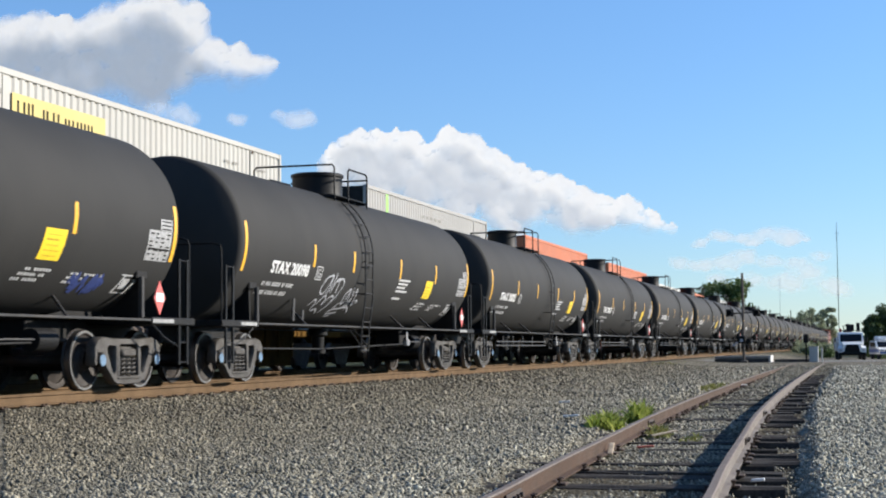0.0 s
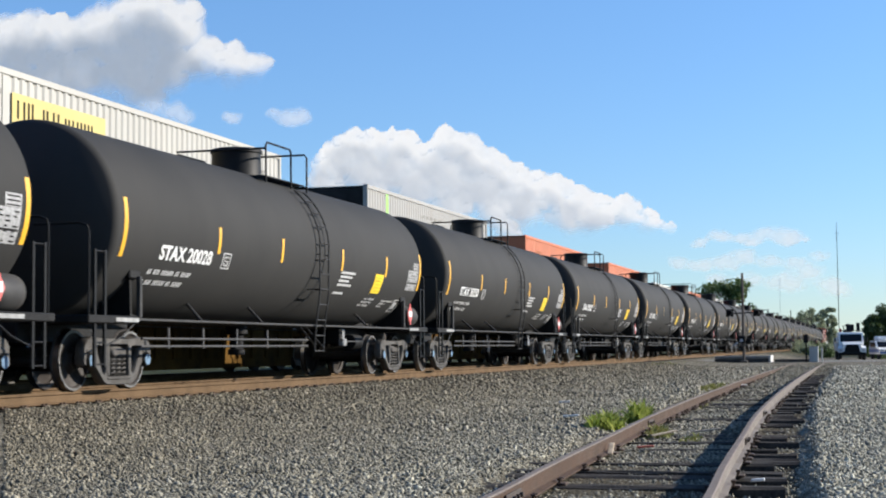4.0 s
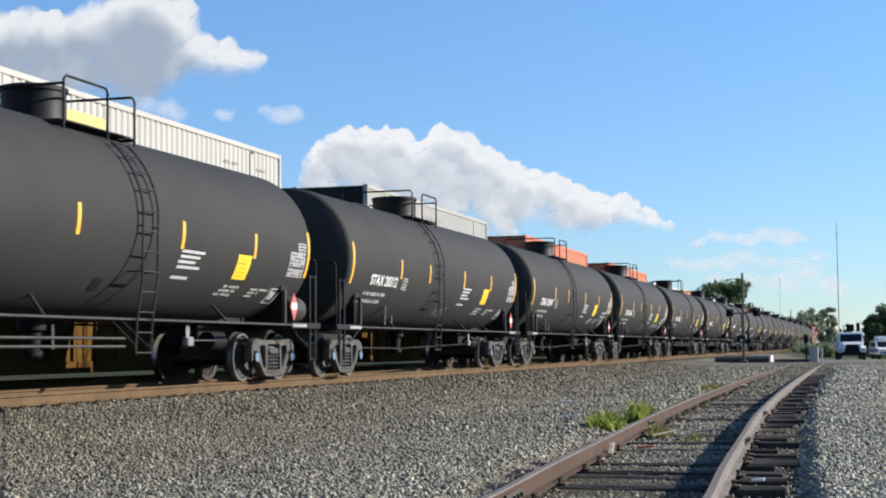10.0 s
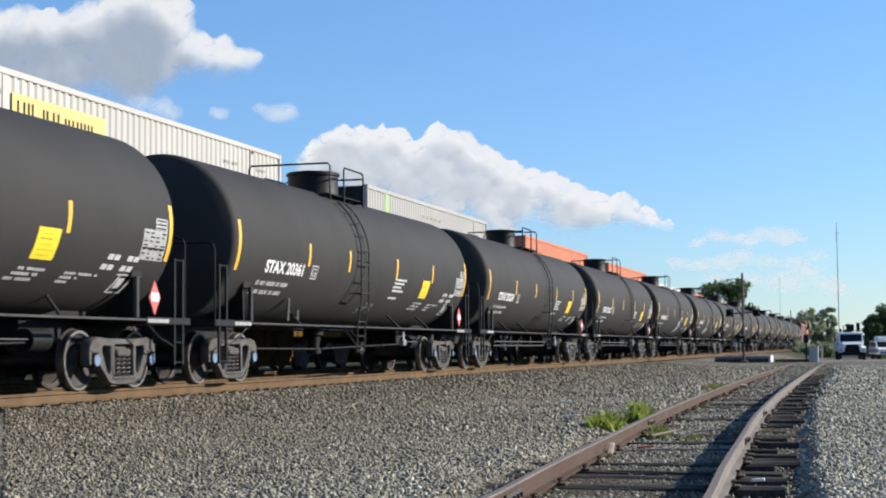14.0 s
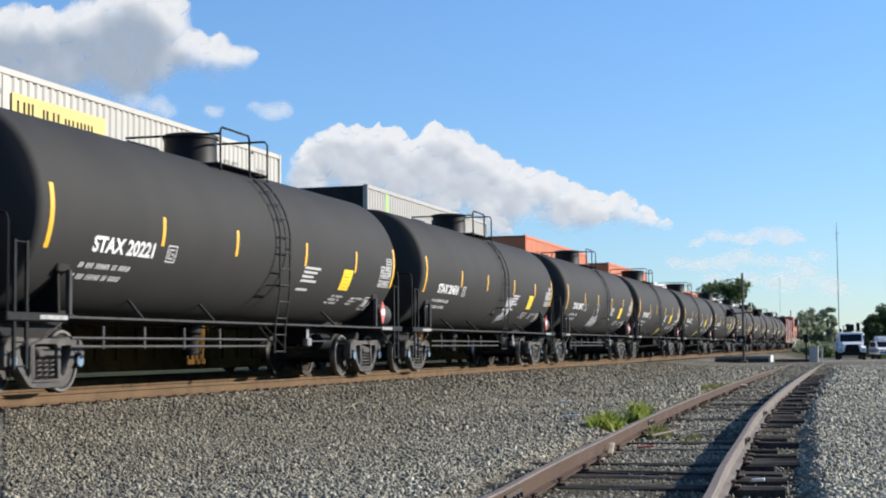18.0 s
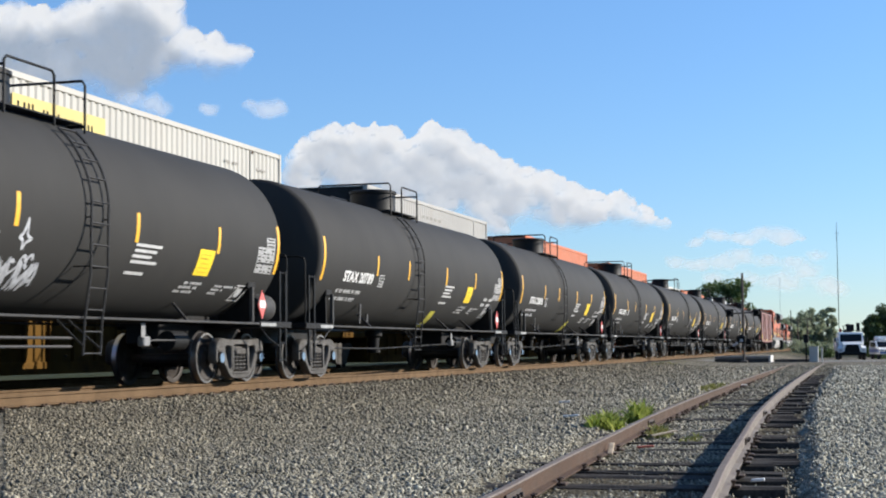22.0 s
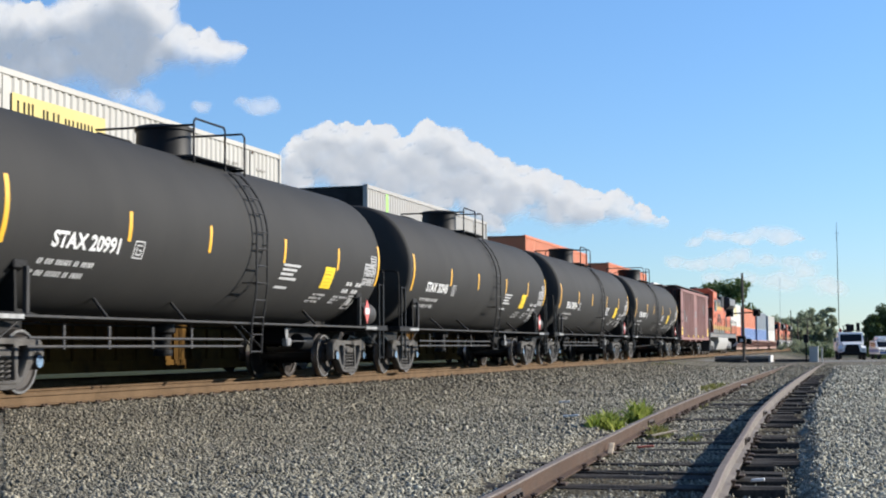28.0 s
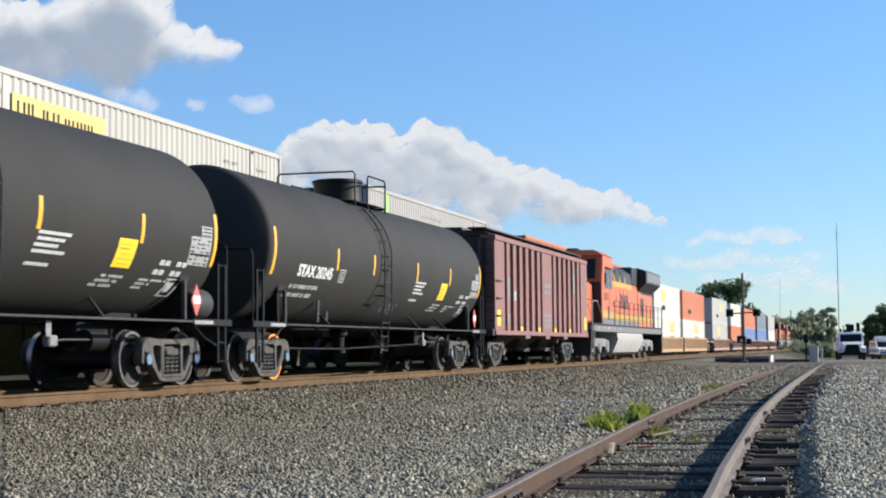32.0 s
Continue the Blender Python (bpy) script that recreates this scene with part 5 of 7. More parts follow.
    part("running_board", Geo().box(0.75, 1.3, y0 - 0.2, y1 + 0.2, 4.13, 4.17), HOPPER_DARK, car)
    for i in range(3):
        yc = -3.4 + 3.4 * i
        g = Geo()
        g.add([(-1.0, yc - 1.6, 1.05), (1.0, yc - 1.6, 1.05), (1.0, yc + 1.6, 1.05), (-1.0, yc + 1.6, 1.05), (-0.5, yc - 0.5, 0.50), (0.5, yc - 0.5, 0.50), (0.5, yc + 0.5, 0.50), (-0.5, yc + 0.5, 0.50)],
              [(0, 1, 5, 4), (1, 2, 6, 5), (2, 3, 7, 6), (3, 0, 4, 7), (4, 5, 6, 7)])
        part("outlet_hopper", g, HOPPER_DARK, car)
        part("outlet_gate", Geo().box(0.52, 0.80, yc - 0.45, yc + 0.45, 0.46, 0.58, 0.02), BOGIE_STEEL, car, "scuffed outlet gate")
        part("gate_crank", Geo().rod((0.8, yc + 0.2, 0.52), (1.3, yc + 0.2, 0.56), 0.025, n=6), BOGIE_STEEL, car)
    for y, z0, z1, mat in ((-5.70, 2.05, 2.75, STENCIL_DIM), (-4.83, 2.05, 2.35, STENCIL_MID), (-5.70, 1.35, 1.62, STENCIL_DIM), (4.83, 2.6, 3.3, STENCIL_DIM)):
        part("stencil_patch", Geo().box(1.531, 1.535, y - 0.16, y + 0.16, z0, z1), mat, car, "faded grey stencil patch")
    for z in (2.62, 2.40, 1.62, 1.44, 1.26):        # worn lines of stencilling on the middle panel
        for u in (-0.45, -0.1, 0.25):
            part("stencil_patch", Geo().box(1.533, 1.537, u, u + 0.24 + 0.03 * (z > 2), z, z + 0.13), STENCIL_DIM, car)
    for i, z in enumerate((3.28, 3.02)):            # lettering on the darkened end
        part("end_lettering", Geo().box(0.75, 1.38 - 0.1 * (1 - i), y0 - 0.008, y0 - 0.003, z, z + 0.13), FADED_LETTER, car, "faded grey lettering bar")
    for yb in (-5.6, 5.6):
        bogie(car, yb)
    return car


def loco_bogie(loco, y0):
    """A three-axle locomotive bogie in silver paint."""
    for s in (1, -1):
        a, b = sorted((s * 1.02, s * 1.18))
        g = Geo().prism([(-2.3, 0.55), (-2.3, 0.85), (-1.2, 0.95), (1.2, 0.95), (2.3, 0.85), (2.3, 0.55), (1.3, 0.62), (-1.3, 0.62)], a, b)
        o = part("bogie_frame", g, SILVER, loco)
        o.location = (0, y0, 0)
        for q in (-1.85, 0, 1.85):
            g = Geo().box(a, b + 0.04, q - 0.2, q + 0.2, 0.36, 0.78, 0.04)
            o = part("axle_box", g, SILVER, loco)
            o.location = (0, y0, 0)
            g = Geo()
            for d in (-0.32, 0.32):
                g.rod((s * 1.12, q + d, 0.5), (s * 1.12, q + d, 0.8), 0.09, n=10)
            o = part("axle_spring", g, LOCO_GREY, loco)
            o.location = (0, y0, 0)
    for q in (-1.85, 0, 1.85):
        wheelset(loco, y0 + q)


def locomotive():
    loco = thing("locomotive", "orange and black diesel locomotive with yellow band", "locomotive")
    H = 1.50
    part("side_sill", Geo().box(-1.5, 1.5, -10.4, 10.4, 1.22, H, 0.02), LOCO_GREY, loco, "dark grey frame sill")
    for i, y in enumerate((-8.9, -7.6, -6.4, -5.0, -3.4)):
        part("sill_lamp", Geo().box(1.502, 1.51, y - 0.09, y + 0.09, 1.31, 1.42, 0.003), STENCIL_GREY if i % 2 == 0 else LOCO_YELLOW, loco, "small pale sill marking")
    part("walkway", Geo().box(-1.55, 1.55, -10.3, 10.3, H + 0.002, H + 0.05), LOCO_BLACK, loco)
    part("fuel_tank", Geo().prism([(-1.45, 1.22), (1.45, 1.22), (1.5, 0.9), (1.25, 0.35), (0.9, 0.22), (-0.9, 0.22), (-1.25, 0.35), (-1.5, 0.9)], -4.1, 3.4, "y"), FUEL_SILVER, loco, "large silver fuel tank")
    part("nose", Geo().box(-1.15, 1.15, -9.7, -8.2, H + 0.05, 3.25, 0.12), LOCO_ORANGE, loco)
    part("cab", Geo().prism([(-8.25, H + 0.05), (-5.5, H + 0.05), (-5.5, 4.42), (-7.9, 4.42), (-8.25, 3.3)], -1.53, 1.53), LOCO_ORANGE, loco)
    part("cab_roof", Geo().prism([(-1.56, 4.40), (1.56, 4.40), (1.2, 4.62), (-1.2, 4.62)], -8.1, -5.45, "y"), LOCO_ORANGE, loco)
    for s in (1, -1):
        a, b = sorted((s * 1.534, s * 1.545))
        part("side_window", Geo().box(a, b, -7.4, -6.6, 3.05, 3.85, 0.004), GLASS_DARK, loco)
        part("side_window", Geo().box(a, b, -6.45, -5.75, 3.05, 3.85, 0.004), GLASS_DARK, loco)
        part("cab_band", Geo().box(a, b, -8.2, -5.5, 1.80, 2.10), LOCO_YELLOW, loco)
        part("cab_base", Geo().box(a, b, -8.2, -5.5, H + 0.06, 1.79), LOCO_GREY, loco)
    for x in (-0.75, 0.75):
        part("windshield", Geo().prism([(-8.32, 3.42), (-8.26, 3.42), (-7.98, 4.25), (-8.04, 4.25)], x - 0.5, x + 0.5), GLASS_DARK, loco)
    # black sheet over the orange cab front stands for its shade
    part("front_panel", Geo().prism([(-8.29, H + 0.1), (-8.262, H + 0.1), (-8.262, 3.28), (-8.29, 3.28)], -1.5, 1.5), LOCO_BLACK, loco)
    for s in (1, -1):
        part("cab_door", Geo().box(*sorted((s * 1.535, s * 1.547)), -6.42, -5.78, 2.02, 3.0, 0.004), LOCO_ORANGE, loco)
        for q in range(4):
            part("number_bar", Geo().box(*sorted((s * 1.535, s * 1.541)), -7.65 + 0.24 * q, -7.47 + 0.24 * q, 2.55, 2.85), LOCO_RUST, loco)
        part("cab_louvre", Geo().box(*sorted((s * 1.535, s * 1.56)), -6.85, -6.55, 1.72, 2.3, 0.01), LOCO_BLACK, loco)
        part("side_mirror", Geo().box(*sorted((s * 1.56, s * 1.62)), -7.62, -7.55, 3.2, 3.7, 0.01), LOCO_BLACK, loco)
        part("front_handrail", Geo().tube([(s * 1.5, -10.3, 0.5), (s * 1.5, -10.3, 2.3), (s * 1.5, -10.1, 2.45), (s * 1.5, -9.1, 2.45), (s * 1.5, -8.4, 2.0)], 0.03, 6), SILVER, loco, "silver curved handrail")
        part("sunshade", Geo().box(*sorted((s * 1.54, s * 1.66)), -7.45, -5.7, 3.9, 3.94), LOCO_ORANGE, loco)
        part("corner_post", Geo().box(*sorted((s * 1.46, s * 1.545)), -8.0, -7.5, 3.0, 4.4, 0.01), LOCO_ORANGE, loco)
    part("headlight", Geo().box(-0.25, 0.25, -8.16, -7.95, 4.28, 4.52, 0.03), LOCO_BLACK, loco)
    part("horn", Geo().box(-0.2, 0.3, -6.9, -6.3, 4.62, 4.78, 0.03), LOCO_BLACK, loco)
    part("hood", Geo().box(-1.1, 1.1, -5.5, 5.6, H + 0.05, 3.55, 0.03), LOCO_ORANGE, loco)
    part("hood_top", Geo().prism([(-1.1, 3.55), (1.1, 3.55), (1.05, 4.05), (0.7, 4.32), (-0.7, 4.32), (-1.05, 4.05)], -5.45, 4.2, "y"), LOCO_BLACK, loco)
    for s in (1, -1):
        a, b = sorted((s * 1.104, s * 1.115))
        part("hood_band", Geo().box(a, b, -5.4, 4.4, 1.80, 2.10), LOCO_YELLOW, loco)
        part("hood_base", Geo().box(a, b, -5.4, 4.4, H + 0.06, 1.79), LOCO_GREY, loco)
        part("upper_band", Geo().box(a, b, -5.4, 2.5, 3.30, 3.54), LOCO_YELLOW, loco)
        for i in range(4):
            part("yellow_flash", Geo().prism([(-4.1 + 1.5 * i, 3.545), (-3.75 + 1.5 * i, 3.545), (-3.95 + 1.5 * i, 3.85), (-4.15 + 1.5 * i, 3.85)], *sorted((s * 1.08, s * 1.112))), LOCO_YELLOW, loco)
        for i in range(7):
            part("hood_door", Geo().box(a - 0.004, b + 0.004, -5.2 + 1.05 * i, -4.25 + 1.05 * i, 2.15, 3.25, 0.01), LOCO_ORANGE, loco)
        for i in range(4):
            part("roof_grille", Geo().box(*sorted((s * 1.06, s * 1.10)), -5.2 + 1.5 * i, -4.2 + 1.5 * i, 3.6, 4.05, 0.01), LOCO_BLACK, loco)
        c, d = sorted((s * 1.121, s * 1.127))
        for ya, yb in ((-0.9, -0.5), (-0.3, 0.1), (0.3, 0.7), (0.9, 1.3)):
            part("name_bar", Geo().box(c, d, ya, yb, 2.35, 3.0), LOCO_BLACK, loco, "dark block of the painted name")
    part("radiator_cab", Geo().prism([(-1.1, H + 0.05), (1.1, H + 0.05), (1.1, 3.3), (1.55, 3.72), (1.55, 4.3), (1.2, 4.45), (-1.2, 4.45), (-1.55, 4.3), (-1.55, 3.72), (-1.1, 3.3)], 4.4, 9.5, "y"), LOCO_BLACK, loco, "black flared radiator housing")
    for s in (1, -1):
        part("radiator_screen", Geo().box(*sorted((s * 1.552, s * 1.56)), 4.7, 9.2, 3.8, 4.25), LOCO_GREY, loco)
    part("radiator_base", Geo().box(-1.13, 1.13, 4.42, 9.3, H + 0.06, 3.2, 0.02), LOCO_ORANGE, loco)
    for s in (1, -1):
        part("vent_door", Geo().box(*sorted((s * 1.132, s * 1.14)), 5.2, 6.2, 2.1, 3.0), LOCO_BLACK, loco)
        part("rear_band", Geo().box(*sorted((s * 1.134, s * 1.142)), 4.5, 9.3, 1.80, 2.10), LOCO_YELLOW, loco)
    part("dynamic_brake_hatch", Geo().box(-1.12, 1.12, 2.6, 4.3, 3.56, 4.42, 0.05), LOCO_BLACK, loco)
    part("rear_hood", Geo().box(-1.1, 1.1, 9.5, 10.2, H + 0.05, 3.0, 0.03), LOCO_BLACK, loco)
    for s in (1, -1):
        for i in range(12):
            y = -4.9 + 1.37 * i
            part("rail_stanchion", Geo().rod((s * 1.5, y, H), (s * 1.5, y, H + 1.1), 0.018, n=6), LOCO_BLACK, loco)
        part("handrail", Geo().tube([(s * 1.5, -5.3, H + 0.9), (s * 1.5, -4.9, H + 1.1), (s * 1.5, 10.2, H + 1.1), (s * 1.5, 10.35, H)], 0.018, 6), LOCO_BLACK, loco)
        part("mid_rail", Geo().tube([(s * 1.5, -4.9, H + 0.55), (s * 1.5, 10.3, H + 0.55)], 0.014, 6), LOCO_BLACK, loco)
        for e in (-1, 1):
            for k in range(4):
                part("step", Geo().box(*sorted((s * 1.2, s * 1.52)), *sorted((e * 10.0, e * 10.35)), 0.35 + 0.3 * k, 0.39 + 0.3 * k), LOCO_BLACK, loco)
            part("step_side", Geo().box(*sorted((s * 1.50, s * 1.53)), *sorted((e * 9.95, e * 10.05)), 0.3, 1.5), SILVER, loco)
            part("end_handrail", Geo().tube([(s * 1.5, e * 10.4, H), (s * 1.5, e * 10.4, H + 1.0), (s * 0.5, e * 10.4, H + 1.0)], 0.018, 6), SILVER, loco)
    for e in (-1, 1):
        part("pilot", Geo().prism([(-1.45, 0.25), (1.45, 0.25), (1.5, 1.3), (-1.5, 1.3)], *sorted((e * 10.35, e * 10.55)), "y"), LOCO_BLACK, loco)
        part("coupler", Geo().box(-0.16, 0.16, *sorted((e * 10.5, e * 11.0)), 0.74, 1.0, 0.04), IRON_DARK, loco)
    for y in (-6.9, 6.6):
        loco_bogie(loco, y)
    return loco


hopper = hopper_car()
hopper.matrix_basis = pose(MAIN_X, HOPPER_Y, 0)
loco = locomotive()
loco.matrix_basis = pose(MAIN_X, LOCO_Y, 0)
movers += [(hopper, HOPPER_Y), (loco, LOCO_Y)]

# locomotives at the head of the standing container train, far down the line
for y in (272.0, 295.0):
    o = copy_thing(loco, pose(FAR_X, y, 0))
    tagged(o, "orange locomotive heading the standing container train", "locomotive", "distant locomotives")

# ---- loose ballast stones ----
def stone_material(name="ballast_stone", soiled=1.0):
    m = bpy.data.materials.new(name)
    m.use_nodes = True
    n, l = m.node_tree.nodes, m.node_tree.links
    bsdf = n["Principled BSDF"]
    g = n.new("ShaderNodeNewGeometry")
    ramp = n.new("ShaderNodeValToRGB")
    ramp.color_ramp.interpolation = "LINEAR"
    e = ramp.color_ramp.elements
    e[0].color, e[1].color = (0.130, 0.126, 0.101, 1), (0.543, 0.534, 0.439, 1)
    for pos, c in ((0.35, (0.227, 0.218, 0.174, 1)), (0.62, (0.310, 0.296, 0.235, 1)), (0.85, (0.423, 0.410, 0.332, 1))):
        x = e.new(pos)
        x.color = c
    l.new(g.outputs["Random Per Island"], ramp.inputs["Fac"])
    tc = n.new("ShaderNodeTexCoord")
    fine = n.new("ShaderNodeTexNoise")
    fine.inputs["Scale"].default_value, fine.inputs["Detail"].default_value = 45, 3
    l.new(tc.outputs["Object"], fine.inputs["Vector"])
    big = n.new("ShaderNodeTexNoise")
    big.inputs["Scale"].default_value, big.inputs["Detail"].default_value = 0.5, 4
    l.new(tc.outputs["Object"], big.inputs["Vector"])
    add = n.new("ShaderNodeMath")
    l.new(fine.outputs["Fac"], add.inputs[0]), l.new(big.outputs["Fac"], add.inputs[1])
    r = n.new("ShaderNodeMapRange")
    r.inputs["From Min"].default_value, r.inputs["From Max"].default_value = 0.6, 1.4
    r.inputs["To Min"].default_value, r.inputs["To Max"].default_value = 0.7, 1.3
    l.new(add.outputs["Value"], r.inputs["Value"])
    mul = n.new("ShaderNodeMix")
    mul.data_type, mul.blend_type = "RGBA", "MULTIPLY"
    mul.inputs["Factor"].default_value = 1
    l.new(ramp.outputs["Color"], mul.inputs["A"]), l.new(r.outputs["Result"], mul.inputs["B"])
    # the stones turn browner and darker from the siding to the main line
    place, near = n.new("ShaderNodeSeparateXYZ"), n.new("ShaderNodeMapRange")
    near.inputs["From Min"].default_value, near.inputs["From Max"].default_value = -0.8, -9.5
    l.new(tc.outputs["Object"], place.inputs["Vector"]), l.new(place.outputs["X"], near.inputs["Value"])
    brown_tint = n.new("ShaderNodeMix")
    brown_tint.data_type, brown_tint.blend_type = "RGBA", "MULTIPLY"
    brown_tint.inputs["B"].default_value = (0.50, 0.455, 0.41, 1)
    l.new(near.outputs["Result"], brown_tint.inputs["Factor"]), l.new(mul.outputs["Result"], brown_tint.inputs["A"])
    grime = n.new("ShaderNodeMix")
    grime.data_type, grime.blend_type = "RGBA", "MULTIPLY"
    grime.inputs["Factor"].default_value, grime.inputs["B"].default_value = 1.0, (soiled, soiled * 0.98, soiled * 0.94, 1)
    l.new(brown_tint.outputs["Result"], grime.inputs["A"]), l.new(grime.outputs["Result"], bsdf.inputs["Base Color"])
    bsdf.inputs["Roughness"].default_value = 0.85
    bsdf.inputs["Specular IOR Level"].default_value = 0.3
    return m


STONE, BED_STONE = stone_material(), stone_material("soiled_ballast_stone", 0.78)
ICO = bmesh.new()
bmesh.ops.create_icosphere(ICO, subdivisions=1, radius=1.0)
ICO_V = np.array([v.co[:] for v in ICO.verts])
ICO_F = np.array([[v.index for v in f.verts] for f in ICO.faces])
ICO.free()
OCT_V = np.array([(1, 0, 0), (-1, 0, 0), (0, 1, 0), (0, -1, 0), (0, 0, 1), (0, 0, -1)], float)
OCT_F = np.array([(0, 2, 4), (2, 1, 4), (1, 3, 4), (3, 0, 4), (2, 0, 5), (1, 2, 5), (3, 1, 5), (0, 3, 5)])


def stones(name, label, xy, size, base_v, base_f, rng, lift=0.3, mat=None):
    """A carpet of broken stones at the places xy."""
    n = len(xy)
    q = rng.normal(size=(n, 4))
    q /= np.linalg.norm(q, axis=1)[:, None]
    w, x, y, z = q.T
    rot = np.stack([1 - 2 * (y * y + z * z), 2 * (x * y - z * w), 2 * (x * z + y * w), 2 * (x * y + z * w), 1 - 2 * (x * x + z * z), 2 * (y * z - x * w), 2 * (x * z - y * w), 2 * (y * z + x * w), 1 - 2 * (x * x + y * y)], 1).reshape(n, 3, 3)
    s = size * np.exp(rng.normal(0, 0.28, n))
    form = base_v[None] * (1 + rng.uniform(-0.28, 0.28, (n, len(base_v), 1))) * np.stack([np.ones(n), rng.uniform(0.6, 0.95, n), rng.uniform(0.45, 0.75, n)], 1)[:, None, :]
    v = np.einsum("nij,nkj->nki", rot, form) * s[:, None, None]
    z0 = np.array([ground_z(a, b) for a, b in xy])
    v += np.stack([xy[:, 0], xy[:, 1], z0 + s * (lift * rng.uniform(-0.4, 1.3, n))], 1)[:, None, :]
    f = (base_f[None] + (np.arange(n) * len(base_v))[:, None, None]).reshape(-1, 3)
    me = bpy.data.meshes.new(name)
    me.vertices.add(n * len(base_v))
    me.vertices.foreach_set("co", v.reshape(-1))
    me.loops.add(f.size)
    me.loops.foreach_set("vertex_index", f.reshape(-1).astype(np.int32))
    me.polygons.add(len(f))
    me.polygons.foreach_set("loop_start", np.arange(0, f.size, 3, dtype=np.int32))
    me.update(calc_edges=True)
    me.materials.append(mat or STONE)
    return tagged(new(name, me), label, "gravel", kind="stuff")


rng = np.random.default_rng(11)


def scatter(y0, y1, per_m2):
    """Even random places on the yard between two distances, within the wedge that lies ahead."""
    area = 0.5 * 0.66 * (y1 * y1 - y0 * y0)
    n = int(area * per_m2)
    y = np.sqrt(rng.uniform(y0 * y0, y1 * y1, n))
    x = y * rng.uniform(-0.625, 0.035, n)
    keep = (x > -11.33) & (x < 6)
    x, y = x[keep], y[keep]
    mid = np.interp(y, [p[0] for p in SIDING_X], [p[1] for p in SIDING_X])
    off = x - mid
    bare = np.where(off > 0.8, np.where(off < 1.36, 0.80, 0.0), np.where(off > -0.7, 0.30, 0.1 * (off > -1.3)))     # the ties show most outside the outer rail
    patchy = np.array([noise.noise((a * 0.9, b * 0.55, 4)) for a, b in zip(x, y)])
    bare = np.where((off > -0.72) & (off < 0.72), np.clip(bare - 0.15 + 0.8 * patchy, 0.0, 0.93), bare)       # washed out here, heaped there
    kept = rng.uniform(0, 1, len(x)) >= bare
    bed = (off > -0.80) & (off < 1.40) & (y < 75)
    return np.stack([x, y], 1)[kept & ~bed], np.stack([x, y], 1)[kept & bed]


for y0, y1, per_m2, size, form, word in ((9.0, 12.5, 1150, 0.0200, (ICO_V, ICO_F), "loose grey and tan crushed ballast stones close by"), (12.5, 20.0, 760, 0.0215, (OCT_V, OCT_F), "grey crushed ballast stones across the yard"),
                                         (20.0, 34.0, 260, 0.028, (OCT_V, OCT_F), "grey crushed ballast stones farther across the yard"), (34.0, 72.0, 62, 0.042, (OCT_V, OCT_F), "distant grey ballast stones along the tracks")):
    yard_spots, bed_spots = scatter(y0, y1, per_m2)
    stones("ballast_gravel", word, yard_spots, size, *form, rng)
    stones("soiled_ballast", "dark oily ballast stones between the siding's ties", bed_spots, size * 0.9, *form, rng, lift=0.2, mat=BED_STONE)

# ---- clouds ----
CLOUDS = [  # name, centre (right, up), opacity, drift (right, up), lumps (right, up, radius): metres in a plane far down the line
    ('cloud_left', (-329, 190), 1.00, (-33.5, 15.0),
     [(-86, 15, 29), (-109, 8, 33), (-143, 7, 34), (-131, -27, 34), (-65, 22, 17), (-53, 18, 21), (-25, 20, 19), (3, 13, 31), (38, 26, 27), (59, 29, 25), (79, 17, 24), (59, -2, 33), (104, -11, 21), (133, -20, 18), (156, -22, 14), (14, -16, 34), (-42, -16, 34), (-75, -27, 28), (31, -32, 25), (65, -22, 21)]),
    ('cloud_wisp', (-209, 133), 0.55, (-40.9, 14.6),
     [(-62, 6, 11), (-47, -1, 8), (-83, 13, 10), (3, -4, 7), (50, -2, 7), (64, -5, 11), (75, -7, 7)]),
    ('cloud_heap', (24, 64), 1.00, (-25.7, 6.8),
     [(-117, 45, 14), (-99, 42, 15), (-127, 29, 22), (-76, 38, 15), (-56, 38, 14), (-104, 15, 28), (-71, 15, 28), (-149, 20, 17), (-149, -2, 20), (-93, -10, 22), (-15, 35, 16), (3, 34, 15), (-32, 22, 19), (13, 20, 17), (-15, 4, 28), (28, 15, 15), (45, 3, 15), (18, -7, 25), (-49, -2, 25), (-15, -24, 20), (66, -8, 16), (89, -14, 16), (58, -25, 20), (108, -22, 15), (131, -30, 13), (153, -33, 13), (173, -41, 11), (188, -46, 6), (97, -37, 17), (123, -38, 15), (30, -33, 17), (41, -47, 12)]),
    ('cloud_small', (312, 10), 0.75, (-6.7, 1.1),
     [(-28, 1, 8), (-48, -3, 6), (-11, 2, 7), (11, 4, 11), (31, 2, 10), (45, -2, 4), (0, -4, 6)]),
    ('cloud_haze', (326, -22), 0.62, (-5.6, 1.1),
     [(-20, 14, 10), (-37, 7, 9), (-60, 5, 8), (-79, 7, 8), (5, 10, 8), (24, 6, 8), (47, 14, 7), (41, 0, 8), (65, -19, 10), (19, -12, 12), (-15, -9, 10), (53, -11, 8), (-43, -11, 9)]),
]


